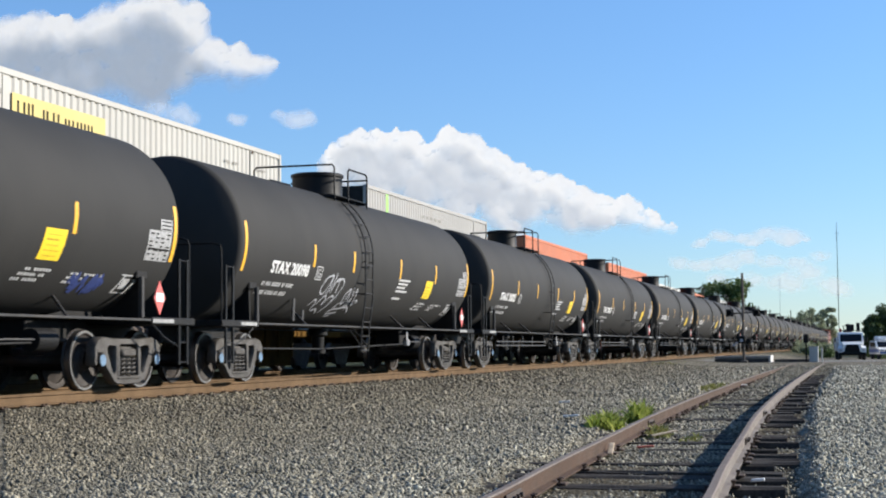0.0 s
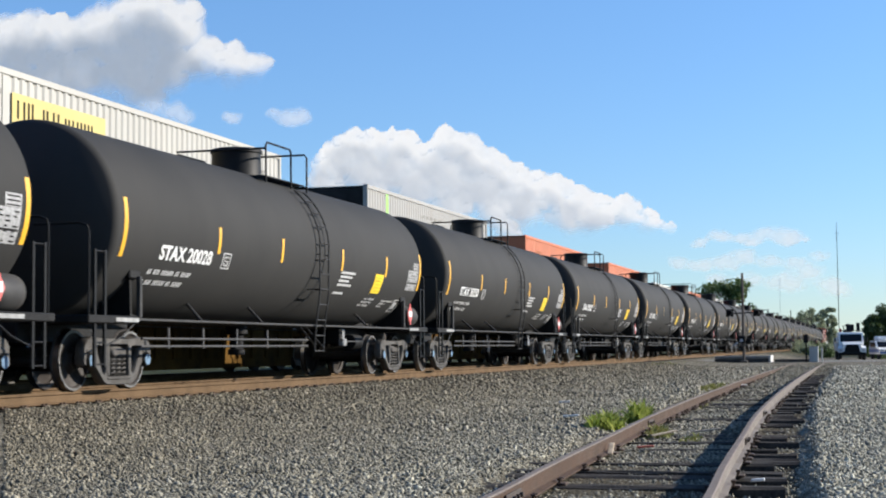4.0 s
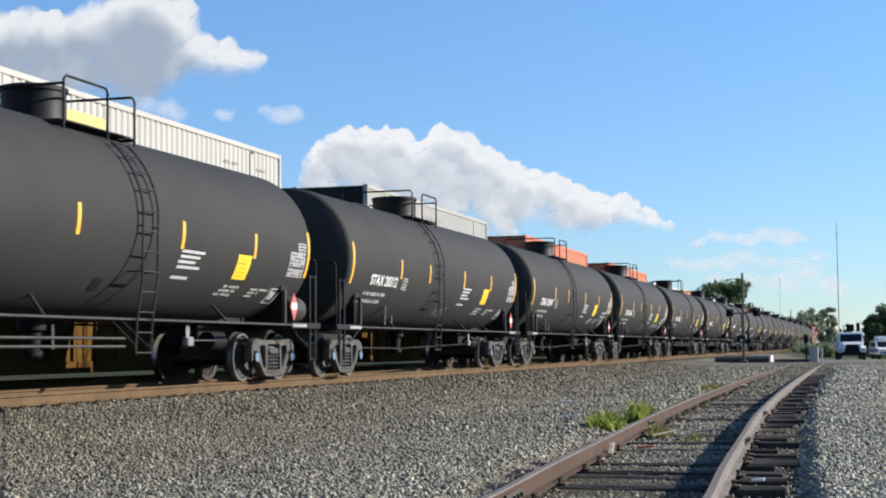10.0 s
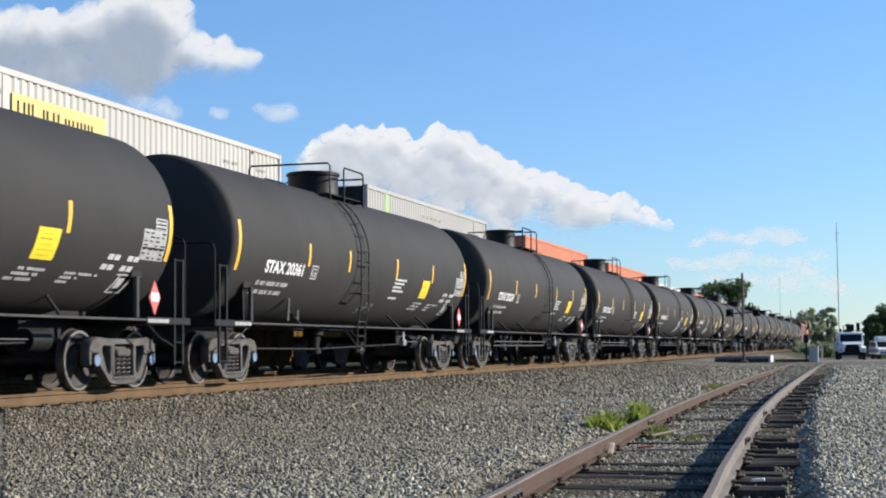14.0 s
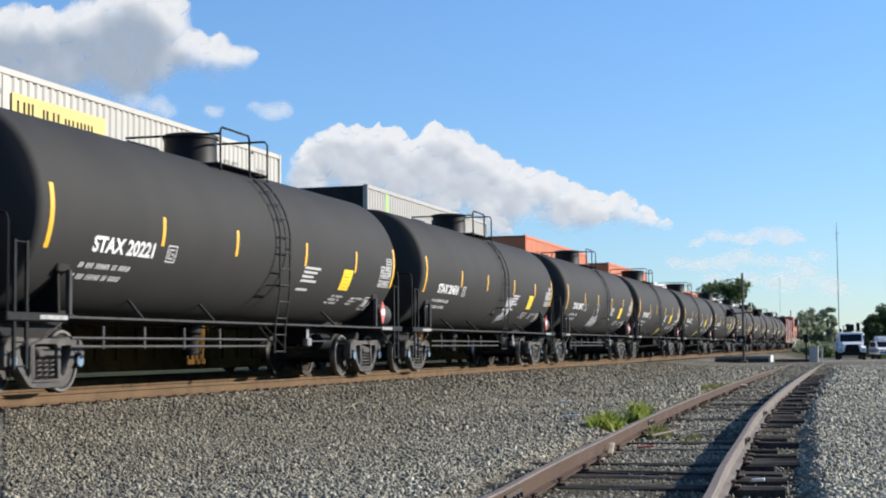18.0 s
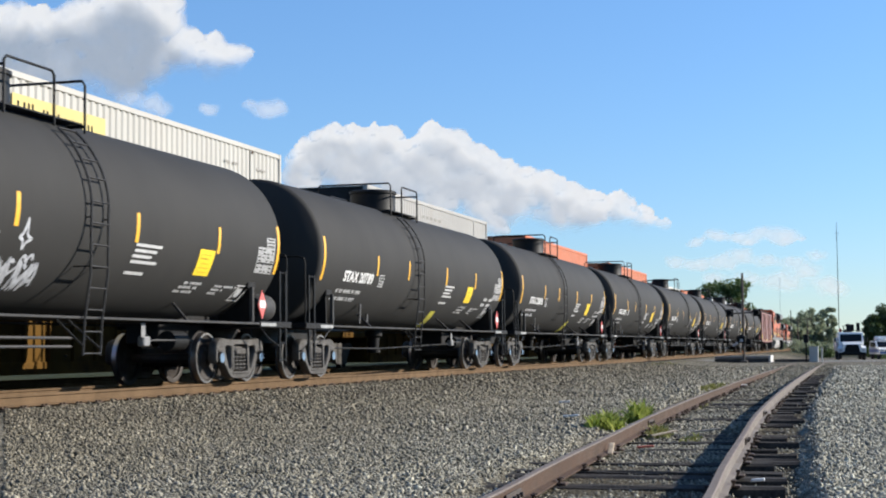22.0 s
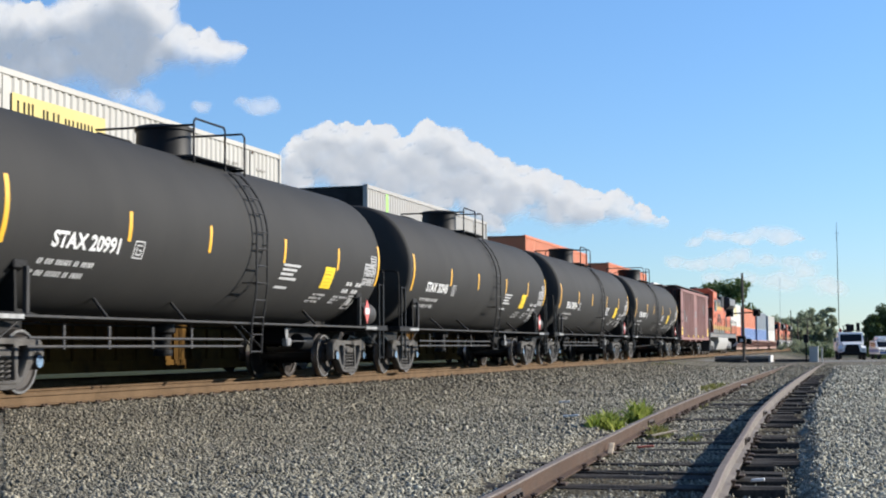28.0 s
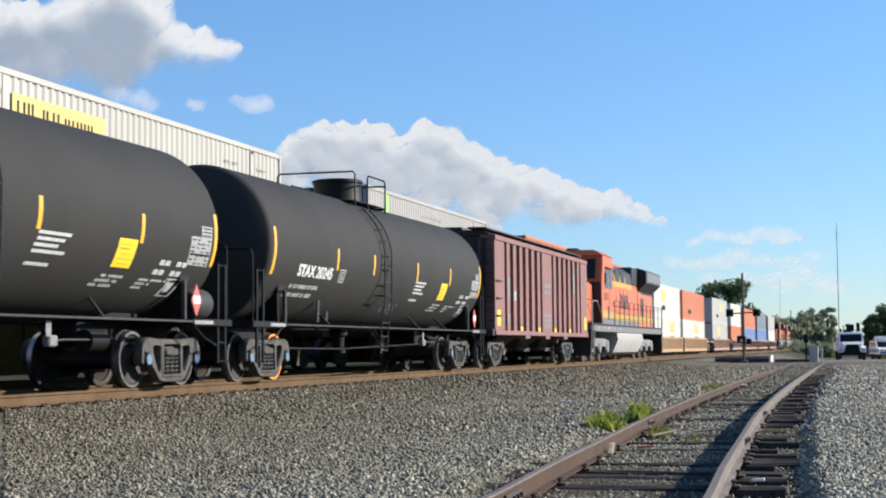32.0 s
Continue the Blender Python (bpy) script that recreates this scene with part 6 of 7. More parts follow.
def cloud_material():
    """White scattering vapour that thins out towards the edge of its body."""
    m = bpy.data.materials.new("cloud_vapour")
    m.use_nodes = True
    n, l = m.node_tree.nodes, m.node_tree.links
    n.remove(n["Principled BSDF"])
    body = n.new("ShaderNodeAttribute")
    body.attribute_name = "body"
    tc = n.new("ShaderNodeTexCoord")
    fluff = n.new("ShaderNodeTexNoise")
    fluff.inputs["Scale"].default_value, fluff.inputs["Detail"].default_value, fluff.inputs["Roughness"].default_value = 0.045, 5, 0.5
    flat = n.new("ShaderNodeMapping")
    flat.inputs["Scale"].default_value = (1, 1, 0)
    l.new(tc.outputs["Object"], flat.inputs["Vector"]), l.new(flat.outputs["Vector"], fluff.inputs["Vector"])
    r = n.new("ShaderNodeMapRange")
    r.inputs["From Min"].default_value, r.inputs["From Max"].default_value = 0.25, 0.75
    r.inputs["To Min"].default_value, r.inputs["To Max"].default_value = -0.16, 0.16
    l.new(fluff.outputs["Fac"], r.inputs["Value"])
    add = n.new("ShaderNodeMath")
    add.use_clamp = True
    l.new(body.outputs["Fac"], add.inputs[0]), l.new(r.outputs["Result"], add.inputs[1])
    keep = n.new("ShaderNodeMath")
    keep.operation, keep.use_clamp = "MULTIPLY", True
    edge = n.new("ShaderNodeMath")
    edge.operation, edge.use_clamp = "MULTIPLY", True
    edge.inputs[1].default_value = 5.0
    l.new(body.outputs["Fac"], edge.inputs[0])
    l.new(add.outputs["Value"], keep.inputs[0]), l.new(edge.outputs["Value"], keep.inputs[1])
    swell = n.new("ShaderNodeAttribute")
    swell.attribute_name = "swell"
    relief = n.new("ShaderNodeMath")
    relief.operation = "MULTIPLY_ADD"
    relief.inputs[1].default_value = 6.0
    l.new(fluff.outputs["Fac"], relief.inputs[0]), l.new(swell.outputs["Fac"], relief.inputs[2])
    front = n.new("ShaderNodeBump")
    front.inputs["Strength"].default_value, front.inputs["Distance"].default_value = 0.1, 0.5
    l.new(relief.outputs["Value"], front.inputs["Height"])
    white, through_light, clear, a, b = (n.new("ShaderNodeBsdfDiffuse"), n.new("ShaderNodeBsdfTranslucent"), n.new("ShaderNodeBsdfTransparent"), n.new("ShaderNodeMixShader"), n.new("ShaderNodeMixShader"))
    white.inputs["Color"].default_value = (0.9, 0.9, 0.9, 1)
    # bright sunny tops and grey undersides are put into the colour by this mask
    self_shade, tone = n.new("ShaderNodeAttribute"), n.new("ShaderNodeValToRGB")
    self_shade.attribute_name = "depth"
    tone.color_ramp.elements[0].position, tone.color_ramp.elements[1].position = 0.24, 0.95
    tone.color_ramp.elements[0].color, tone.color_ramp.elements[1].color = (0.515, 0.51, 0.50, 1), (0.215, 0.245, 0.29, 1)
    uneven = n.new("ShaderNodeMath")
    uneven.operation = "MULTIPLY_ADD"
    uneven.inputs[1].default_value = 0.3
    shift = n.new("ShaderNodeMath")
    shift.operation = "SUBTRACT"
    shift.inputs[1].default_value = 0.15
    l.new(fluff.outputs["Fac"], uneven.inputs[0]), l.new(self_shade.outputs["Fac"], uneven.inputs[2])
    l.new(uneven.outputs["Value"], shift.inputs[0])
    l.new(shift.outputs["Value"], tone.inputs["Fac"]), l.new(tone.outputs["Color"], through_light.inputs["Color"])
    a.inputs["Fac"].default_value = 0.72
    l.new(front.outputs["Normal"], white.inputs["Normal"])
    l.new(white.outputs["BSDF"], a.inputs[1]), l.new(through_light.outputs["BSDF"], a.inputs[2])
    l.new(keep.outputs["Value"], b.inputs["Fac"]), l.new(clear.outputs["BSDF"], b.inputs[1]), l.new(a.outputs["Shader"], b.inputs[2])
    l.new(b.outputs["Shader"], n["Material Output"].inputs["Surface"])
    return m


VAPOUR = cloud_material()
VIEW = look(EYE, AIM, -0.544).to_3x3().to_4x4()
DEPTH = 1500.0


def cloud(name, centre, opacity, drift, lumps, index):
    """A heaped cloud: a bulging sheet over round lumps, broken up by noise, with a thin ragged rim."""
    step = 1.7
    lump = np.array(lumps, float)
    lump[:, 2] *= 1.2
    if name == "cloud_heap":
        lump[:, 0] *= 1.06           # this one turns slowly as it drifts
    reach = float(np.median(lump[:, 2]))
    flat = 1.0 if opacity > 0.9 else 0.55
    # smaller heads crowd the sunny side of each lump
    heads = [lump]
    if opacity > 0.9:
        r = random.Random(60 + index)
        for x, z, size in lump:
            heads.append(np.array([(x + 0.78 * size * math.cos(a), z + 0.78 * size * math.sin(a), size * r.uniform(0.26, 0.42)) for a in (r.uniform(-0.4, 2.9) for _ in range(2 if name == "cloud_left" else 6))]))
    head = np.concatenate(heads)
    u0, u1 = (lump[:, 0] - lump[:, 2] * 1.9).min(), (lump[:, 0] + lump[:, 2] * 1.9).max()
    w0, w1 = (lump[:, 1] - lump[:, 2] * 1.35).min(), (lump[:, 1] + lump[:, 2] * 1.35).max()
    us, ws = np.arange(u0, u1, step), np.arange(w0, w1, step)
    verts, body, swell, depth, at = [], [], [], [], {}
    for j, w in enumerate(ws):
        for i, u in enumerate(us):
            p = (u + 37 * index, w, 5.0 * index)
            du = 4.5 * noise.fractal((p[0] * 0.045, p[1] * 0.045, p[2]), 1.0, 2.0, 4)
            dw = 4.5 * noise.fractal((p[0] * 0.045 + 9, p[1] * 0.045, p[2]), 1.0, 2.0, 4)
            d = np.hypot(head[:, 0] - u - du, (head[:, 1] - w - dw) / flat) / (head[:, 2] * (1.0 if flat == 1.0 else 1.45))
            f = 1 - d * d - 0.22 * abs(noise.fractal((p[0] * 0.07, p[1] * 0.07, p[2] + 7), 1.0, 2.0, 4)) + 0.08
            top = f.max()
            if top < -0.25:
                continue
            soft = np.log(np.exp(3.2 * f).sum()) / 3.2
            bulge = 1.5 * reach * (1 - math.exp(-1.1 * max(0.0, soft + 0.1))) + 0.30 * (head[:, 2] * np.clip(f, 0, 1)).max()
            bulge += 2.2 * noise.fractal((p[0] * 0.06, p[1] * 0.06, p[2] + 3), 1.0, 2.0, 4)
            at[i, j] = len(verts)
            verts.append((u, w, 0.02 * bulge + 0.55 * u + 0.30 * w))
            swell.append(float(bulge))
            toward = 1 - (np.hypot(lump[:, 0] - u - du - 0.35 * reach, (lump[:, 1] - w - dw - 0.55 * reach) / flat) / (lump[:, 2] * (1.0 if flat == 1.0 else 1.45))) ** 2
            screen = float(np.log(np.exp(2.5 * toward).sum()) / 2.5)       # how much cloud stands between here and the sun
            self_shade = screen * (0.80 if name == "cloud_left" else 0.62) * min(1.30, max(0.9, (reach / 25) ** 1.1))
            share = np.exp(5 * (f - top))
            lit = float((share * ((u + du - head[:, 0]) * 0.45 + (w + dw - head[:, 1]) * 0.9) / head[:, 2]).sum() / share.sum())
            # lit and self-shaded sides of the lumps, kept as a colour mask
            depth.append((1.0 if opacity > 0.9 else 0.35) * max(0.0, min(1.0, 0.70 * self_shade + (0.36 if name == "cloud_left" else 0.54) * (0.45 - 0.6 * lit) + 0.16 * max(0.0, reach / 26 - 0.75) - 0.04 + 0.05 * noise.fractal((p[0] * 0.09, p[1] * 0.09, p[2] + 11), 1.0, 2.0, 4))))
            k = int(f.argmax())
            crisp = max(0.7, min(2.6, 1.5 + 1.4 * (w - head[k, 1]) / head[k, 2])) if opacity > 0.9 else 0.7
            if name == "cloud_left":
                crisp = min(1.6, crisp)
            base = 1 - (np.hypot(lump[:, 0] - u - du + 0.40 * reach, (lump[:, 1] - w - dw + 0.5 * reach) / flat) / lump[:, 2]) ** 2
            under = float(np.log(np.exp(2.5 * base).sum()) / 2.5)
            thin = max(0.30, min(1.0, 0.62 + 0.55 * under)) if opacity > 0.9 else 1.0       # the base dissolves
            body.append(max(0.0, min(1.0, (soft + 0.10) * crisp)) * opacity * thin)
    faces = []
    for (i, j), a in at.items():
        q = (at.get((i + 1, j)), at.get((i + 1, j + 1)), at.get((i, j + 1)))
        if None not in q:
            faces.append((a, *q))
    # each separate puff becomes a cloud of its own
    root = list(range(len(verts)))

    def find(k):
        while root[k] != k:
            root[k] = root[root[k]]
            k = root[k]
        return k

    for a, b, c, d in faces:
        for o in (b, c, d):
            root[find(o)] = find(a)
    bodies = {}
    for f in faces:
        bodies.setdefault(find(f[0]), []).append(f)
    out = []
    for group in bodies.values():
        if len(group) < 30:
            continue
        used = sorted({k for f in group for k in f})
        back = {k: i for i, k in enumerate(used)}
        out.append(puff_object(name, [verts[k] for k in used], [tuple(back[k] for k in f) for f in group], {"body": [body[k] for k in used], "swell": [swell[k] for k in used], "depth": [depth[k] for k in used]}, centre, opacity, drift, index))
    return out


def puff_object(name, verts, faces, values, centre, opacity, drift, index):
    me = bpy.data.meshes.new(name)
    me.from_pydata(verts, [], faces)
    me.shade_smooth()
    for key, data in values.items():
        me.attributes.new(key, "FLOAT", "POINT").data.foreach_set("value", data)
    me.materials.append(VAPOUR)
    ob = tagged(new("cloud", me), "white heaped cumulus cloud with grey underside drifting in a blue sky" if opacity > 0.9 else "thin white wisps of cloud in a blue sky", "cloud", "clouds")
    rows = []
    for t in (0.0, 8.0, 16.0, 24.0, 32.0):
        k = t / 32.0
        rows.append((t, Matrix.Translation(EYE) @ VIEW @ Matrix.Translation((centre[0] + drift[0] * k, centre[1] + drift[1] * k, -DEPTH - 6 * index)) @ Matrix.Rotation((0.20 * k - 0.15) * (name == "cloud_heap"), 4, "Y")))
    ob.matrix_basis = rows[0][1]
    return ob, rows


drifting = [p for i, (n, c, a, v, lumps) in enumerate(CLOUDS) for p in cloud(n, c, a, v, lumps, i)]

# ---- trees, scrub and weeds ----
def leaf_material(name, dark, light, through_leaf=0.25):
    m = material(name, dark, 0.6, vary=0.3, scale=0.9, translucent=through_leaf, spec=0.25)
    n, l = m.node_tree.nodes, m.node_tree.links
    g, mix = n.new("ShaderNodeNewGeometry"), n.new("ShaderNodeMix")
    mix.data_type = "RGBA"
    mix.inputs["B"].default_value = (*light, 1)
    bsdf = n["Principled BSDF"]
    old = bsdf.inputs["Base Color"].links[0].from_socket
    l.new(g.outputs["Random Per Island"], mix.inputs["Factor"]), l.new(old, mix.inputs["A"])
    for link in list(old.links):
        if link.to_node != mix:
            l.new(mix.outputs["Result"], link.to_socket)
    return m


BARK = material("bark", (0.085, 0.065, 0.05), 0.9, vary=0.3, scale=3, grain=0.3, grain_scale=12)
LEAF_OAK = leaf_material("oak_leaves", (0.055, 0.09, 0.028), (0.12, 0.165, 0.05))
# distance haze is put into these leaves by paling their colour
LEAF_HAZY = leaf_material("hazy_leaves", (0.21, 0.25, 0.16), (0.35, 0.38, 0.25), 0.45)
LEAF_DARK = leaf_material("dark_leaves", (0.03, 0.055, 0.02), (0.075, 0.11, 0.035))
WEED_GREEN = leaf_material("weed_leaves", (0.15, 0.21, 0.035), (0.44, 0.47, 0.12), 0.4)
GRASS_DRY = leaf_material("dry_grass", (0.14, 0.16, 0.04), (0.30, 0.28, 0.10), 0.3)


def leaves(name, spots, size, count, mat, parent, seed):
    """A crown: small bent leaf sprays scattered in ragged clumps (x, y, z, radius)."""
    r = random.Random(seed)
    g = Geo()
    total = sum(s[3] ** 2 for s in spots)
    for x, y, z, rad in spots:
        for _ in range(max(4, int(count * rad * rad / total))):
            d = Vector((r.gauss(0, 1), r.gauss(0, 1), r.gauss(0, 1))).normalized() * rad * (r.random() ** 0.5) * r.uniform(0.8, 1.25)
            c = Vector((x, y, z)) + Vector((d.x, d.y, d.z * 0.85))
            q = Euler((r.uniform(0, 6.28), r.uniform(0, 6.28), r.uniform(0, 6.28))).to_matrix()
            s = size * r.uniform(0.6, 1.5)
            vs = [c + q @ Vector(p) for p in ((-s, 0, 0), (0, -0.4 * s, 0.12 * s), (s, 0, 0.05 * s), (0.1 * s, 0.45 * s, 0.15 * s))]
            g.add(vs, [(0, 1, 2), (0, 2, 3)])
    me = bpy.data.meshes.new(name)
    me.from_pydata(g.v, [], g.f)
    me.materials.append(mat)
    ob = new(name, me)
    ob.parent = parent
    return ob


def tree(x, y, height, width, mat, label, seed, clumps=26, count=5000, leaf=0.35, low=0.35, trunk_r=None):
    """A tree: tapered trunk, forking limbs and a crown of leaf clumps with gaps."""
    r = random.Random(seed)
    z0 = ground_z(x, y) - 0.1
    t = thing("tree", label, "tree", "trees beyond the tracks", pose(x, y, z0))
    tr = trunk_r or height * 0.022
    g = Geo()
    top = Vector((r.uniform(-0.4, 0.4), r.uniform(-0.4, 0.4), height * 0.62))
    g.tube([(0, 0, 0), (0.05 * height * r.uniform(-0.3, 0.3), 0, height * 0.2), (top.x * 0.6, top.y * 0.6, height * 0.42), top], tr, 8)
    part("trunk", g, BARK, t)
    spots = []
    for i in range(clumps):
        a = r.uniform(0, 2 * math.pi)
        k = r.random() ** 0.6
        zz = height * (low + (0.95 - low) * r.random())
        reach = width / 2 * k * math.sqrt(max(0.05, 1 - ((zz / height - 0.58) / 0.5) ** 2))
        spots.append((reach * math.cos(a), reach * math.sin(a), zz, width * r.uniform(0.11, 0.2)))
    for i, (a, b, c, rad) in enumerate(spots[:9]):
        g = Geo().tube([(top.x * 0.4, top.y * 0.4, height * 0.3), (a * 0.5, b * 0.5, (c + height * 0.33) / 2), (a, b, c)], tr * 0.32, 5)
        part("limb", g, BARK, t)
    leaves("crown", spots, leaf, count, mat, t, seed + 1)
    return t


tree(-29.4, 320, 14.8, 12.0, LEAF_OAK, "broad dark-green oak behind the container train", 3, 46, 11000, 0.34, 0.28)
tree(-36.0, 330, 12.8, 9.0, LEAF_OAK, "dark-green tree beside the broad oak", 4, 34, 6500, 0.34, 0.28)
for i, (x, y, h, w, m) in enumerate(((-23.0, 400, 8.6, 8.5, LEAF_HAZY), (-19.0, 405, 9.6, 7.5, LEAF_HAZY), (-15.3, 410, 11.2, 6.4, LEAF_HAZY), (-11.8, 412, 11.6, 5.0, LEAF_HAZY), (-25.5, 395, 5.2, 5.0, LEAF_OAK),
                                     (-10.5, 420, 5.0, 5.0, LEAF_HAZY), (-21.0, 360, 5.4, 4.0, LEAF_OAK), (-6.5, 425, 4.4, 6.0, LEAF_HAZY))):
    tree(x, y, h, w, m, "pale green tree in the haze down the line", 20 + i, 34, 4200, 0.34, 0.08)
for i, (x, y, h, w) in enumerate(((0.9, 172, 4.6, 3.6), (2.9, 174, 5.8, 5.0), (-0.2, 170, 3.6, 2.6), (5.5, 178, 7.0, 6.0), (11, 186, 7.5, 8.0))):
    tree(x, y, h, w, LEAF_DARK, "dense dark-green roadside bush behind the parked vehicles", 50 + i, 26, 5200, 0.22, 0.08)

rs = random.Random(91)
for i in range(26):
    y = rs.uniform(150, 330)
    x = rs.uniform(-0.050, 0.045) * y
    if abs(x + 2) < 1.8 and y < 160:
        continue
    hgt = rs.uniform(0.8, 1.7) * y / 200
    b = thing("scrub_bush", "low tangled green scrub beyond the road", "bush", "scrub", pose(x, y, ground_z(x, y) - 0.2))
    part("stems", Geo().tube([(0, 0, 0), (0.1, 0, hgt * 0.5), (-0.1, 0.1, hgt * 0.8)], 0.04, 5), BARK, b)
    spots = [(rs.uniform(-1, 1) * hgt * 1.1, rs.uniform(-0.6, 0.6) * hgt, hgt * rs.uniform(0.15, 0.75), hgt * rs.uniform(0.3, 0.45)) for _ in range(8)]
    leaves("foliage", spots, 0.16, 900, LEAF_HAZY if i % 3 else LEAF_OAK, b, 300 + i)


def weeds(x, y, w, d, h, count, mat, label, seed, name="weed_clump"):
    """A tuft of upright blades."""
    r = random.Random(seed)
    g = Geo()
    for _ in range(count):
        a, b = x + r.gauss(0, w / 2.4), y + r.gauss(0, d / 2.4)
        z = ground_z(a, b) - 0.02
        t, lean = r.uniform(0, 6.28), r.uniform(0.2, 1.1)
        hh = h * r.uniform(0.4, 1.1) * max(0.35, 1 - abs(a - x) / w)
        dx, dy = math.cos(t), math.sin(t)
        bw = 0.013 + 0.010 * r.random()
        p = [Vector((a, b, z)), Vector((a + dx * lean * hh * 0.4, b + dy * lean * hh * 0.4, z + hh * 0.65)), Vector((a + dx * lean * hh, b + dy * lean * hh, z + hh))]
        s = Vector((-dy, dx, 0)) * bw
        g.add([p[0] - s, p[0] + s, p[1] - s * 1.2, p[1] + s * 1.2, p[2]], [(0, 1, 3, 2), (2, 3, 4)])
    me = bpy.data.meshes.new(name)
    me.from_pydata(g.v, [], g.f)
    me.materials.append(mat)
    return tagged(new(name, me), label, "weeds", kind="stuff")


for x, y, w, h, n in ((-3.95, 22.0, 0.20, 0.26, 100), (-3.82, 22.3, 0.22, 0.36, 150), (-3.68, 22.2, 0.20, 0.33, 110), (-3.74, 24.3, 0.19, 0.40, 130), (-3.64, 24.6, 0.18, 0.44, 130), (-3.54, 24.2, 0.15, 0.30, 70)):
    weeds(x, y, w, w * 1.6, h, n, WEED_GREEN, "bright green leafy weeds growing beside the siding rail", int(-100 * x))
weeds(-2.88, 20.9, 0.24, 0.5, 0.22, 170, GRASS_DRY, "yellowish weeds between the siding rails", 3)
weeds(-2.35, 20.2, 0.3, 0.6, 0.10, 60, GRASS_DRY, "yellowish weeds between the siding rails", 4)
weeds(-4.2, 42.0, 0.40, 3.2, 0.20, 220, GRASS_DRY, "dry yellow-green grass along the siding rail", 5)
weeds(-3.35, 31.0, 0.3, 3.0, 0.10, 90, GRASS_DRY, "dry yellow-green grass along the siding rail", 6)
weeds(-9.6, 72, 1.5, 6.0, 0.12, 120, GRASS_DRY, "sparse dry grass near the crossing", 7)

# ---- litter along the siding ----
PALE_WOOD = material("pale_split_wood", (0.42, 0.34, 0.24), 0.85, vary=0.25, scale=6, grain=0.2, grain_scale=30)
PAPER = material("paper_scrap", (0.7, 0.7, 0.68), 0.8, vary=0.1, scale=8)
RED_SCRAP = material("red_scrap", (0.40, 0.09, 0.05), 0.7, vary=0.2, scale=8)
for x, y, length, turn, tip, mat, word in ((-2.72, 20.3, 0.40, 40, 8, PALE_WOOD, "split pale wooden stick"), (-2.25, 21.1, 0.42, 15, 6, PALE_WOOD, "weathered wooden slat"), (-2.86, 16.9, 0.30, 95, 20, PALE_WOOD, "thin stick leaning on the rail"),
                                           (-2.62, 17.9, 0.2, 20, 4, RED_SCRAP, "crumpled red scrap"), (-0.42, 11.9, 0.18, 60, 6, PALE_WOOD, "pale splintered tie end"), (-6.0, 30.0, 0.22, 10, 3, PAPER, "white paper scrap"), (-4.7, 24.0, 0.25, 5, 3, PAPER, "white paper scrap"),
                                           (-3.6, 44.0, 0.2, 30, 3, PAPER, "white paper scrap"), (-1.05, 14.2, 0.12, 0, 5, PAPER, "white pebble-sized scrap")):
    g = Geo().box(-length / 2, length / 2, -0.03, 0.03, 0.0, 0.025, 0.006, pose(0, 0, 0, 0, -tip, turn))
    single("litter", g, mat, word + " lying on the ballast", "litter", at=pose(x, y, ground_z(x, y) + 0.05 + 0.008 * tip * length))

# ---- the grade crossing: roadway, island, signal, cabinet, poles ----
ASPHALT = material("asphalt", (0.19, 0.175, 0.15), 0.9, vary=0.2, scale=0.8, grain=0.25, grain_scale=40)
CONCRETE = material("concrete", (0.52, 0.50, 0.46), 0.85, vary=0.12, scale=1.2, grain=0.12, grain_scale=30, dirt=(0.25, 0.22, 0.19), dirt_amount=0.5)
WORN_CONCRETE = material("stained_concrete", (0.24, 0.225, 0.20), 0.9, vary=0.25, scale=1.2, grain=0.12, grain_scale=30, dirt=(0.10, 0.085, 0.07), dirt_amount=0.7)
DARK_TIMBER = material("dark_timber", (0.05, 0.043, 0.038), 0.85, vary=0.3, scale=3, grain=0.2, grain_scale=20)
CABINET_GREY = material("cabinet_grey", (0.40, 0.40, 0.38), 0.6, vary=0.08, scale=3)
WEATHERED_WOOD = material("weathered_pole", (0.10, 0.085, 0.07), 0.9, vary=0.2, scale=2, grain=0.3, grain_scale=25)
SIGNAL_BLACK = material("signal_black", (0.010, 0.010, 0.010), 0.7, spec=0.15, vary=0.1, scale=4)
GALVANISED = material("galvanised_steel", (0.42, 0.43, 0.44), 0.5, 0.5, vary=0.1, scale=4)
CAR_WHITE = material("vehicle_white", (0.86, 0.84, 0.80), 0.25, vary=0.04, scale=2)
CAR_BLUE = material("vehicle_blue_stripe", (0.06, 0.12, 0.33), 0.3, vary=0.05, scale=2)
TYRE = material("tyre_rubber", (0.02, 0.02, 0.02), 0.85, vary=0.15, scale=8)
LAMP_RED = material("red_plastic", (0.5, 0.03, 0.03), 0.4, vary=0.05, scale=8)
geo = Geo()
cols, rows_y = [-9.6 + 2.4 * i for i in range(22)], [85.2 + 0.9 * i for i in range(8)]
geo.v = [(x, y, ground_z(x, y) + 0.012) for y in rows_y for x in cols]
geo.f = [(j * len(cols) + i, j * len(cols) + i + 1, (j + 1) * len(cols) + i + 1, (j + 1) * len(cols) + i) for j in range(len(rows_y) - 1) for i in range(len(cols) - 1)]
single("road", geo, ASPHALT, "worn asphalt road crossing the tracks", "road", kind="structure")
island = thing("crossing_island", "raised concrete island beside the crossing, front face darkened for shade", "island", at=pose(-6.87, 84.6, ground_z(-6.87, 84.6)))
# the front's shade is put into this dark colour
part("face", Geo().box(-1.5, 1.38, -0.9, -0.82, -0.1, 0.20, 0.01), DARK_TIMBER, island)
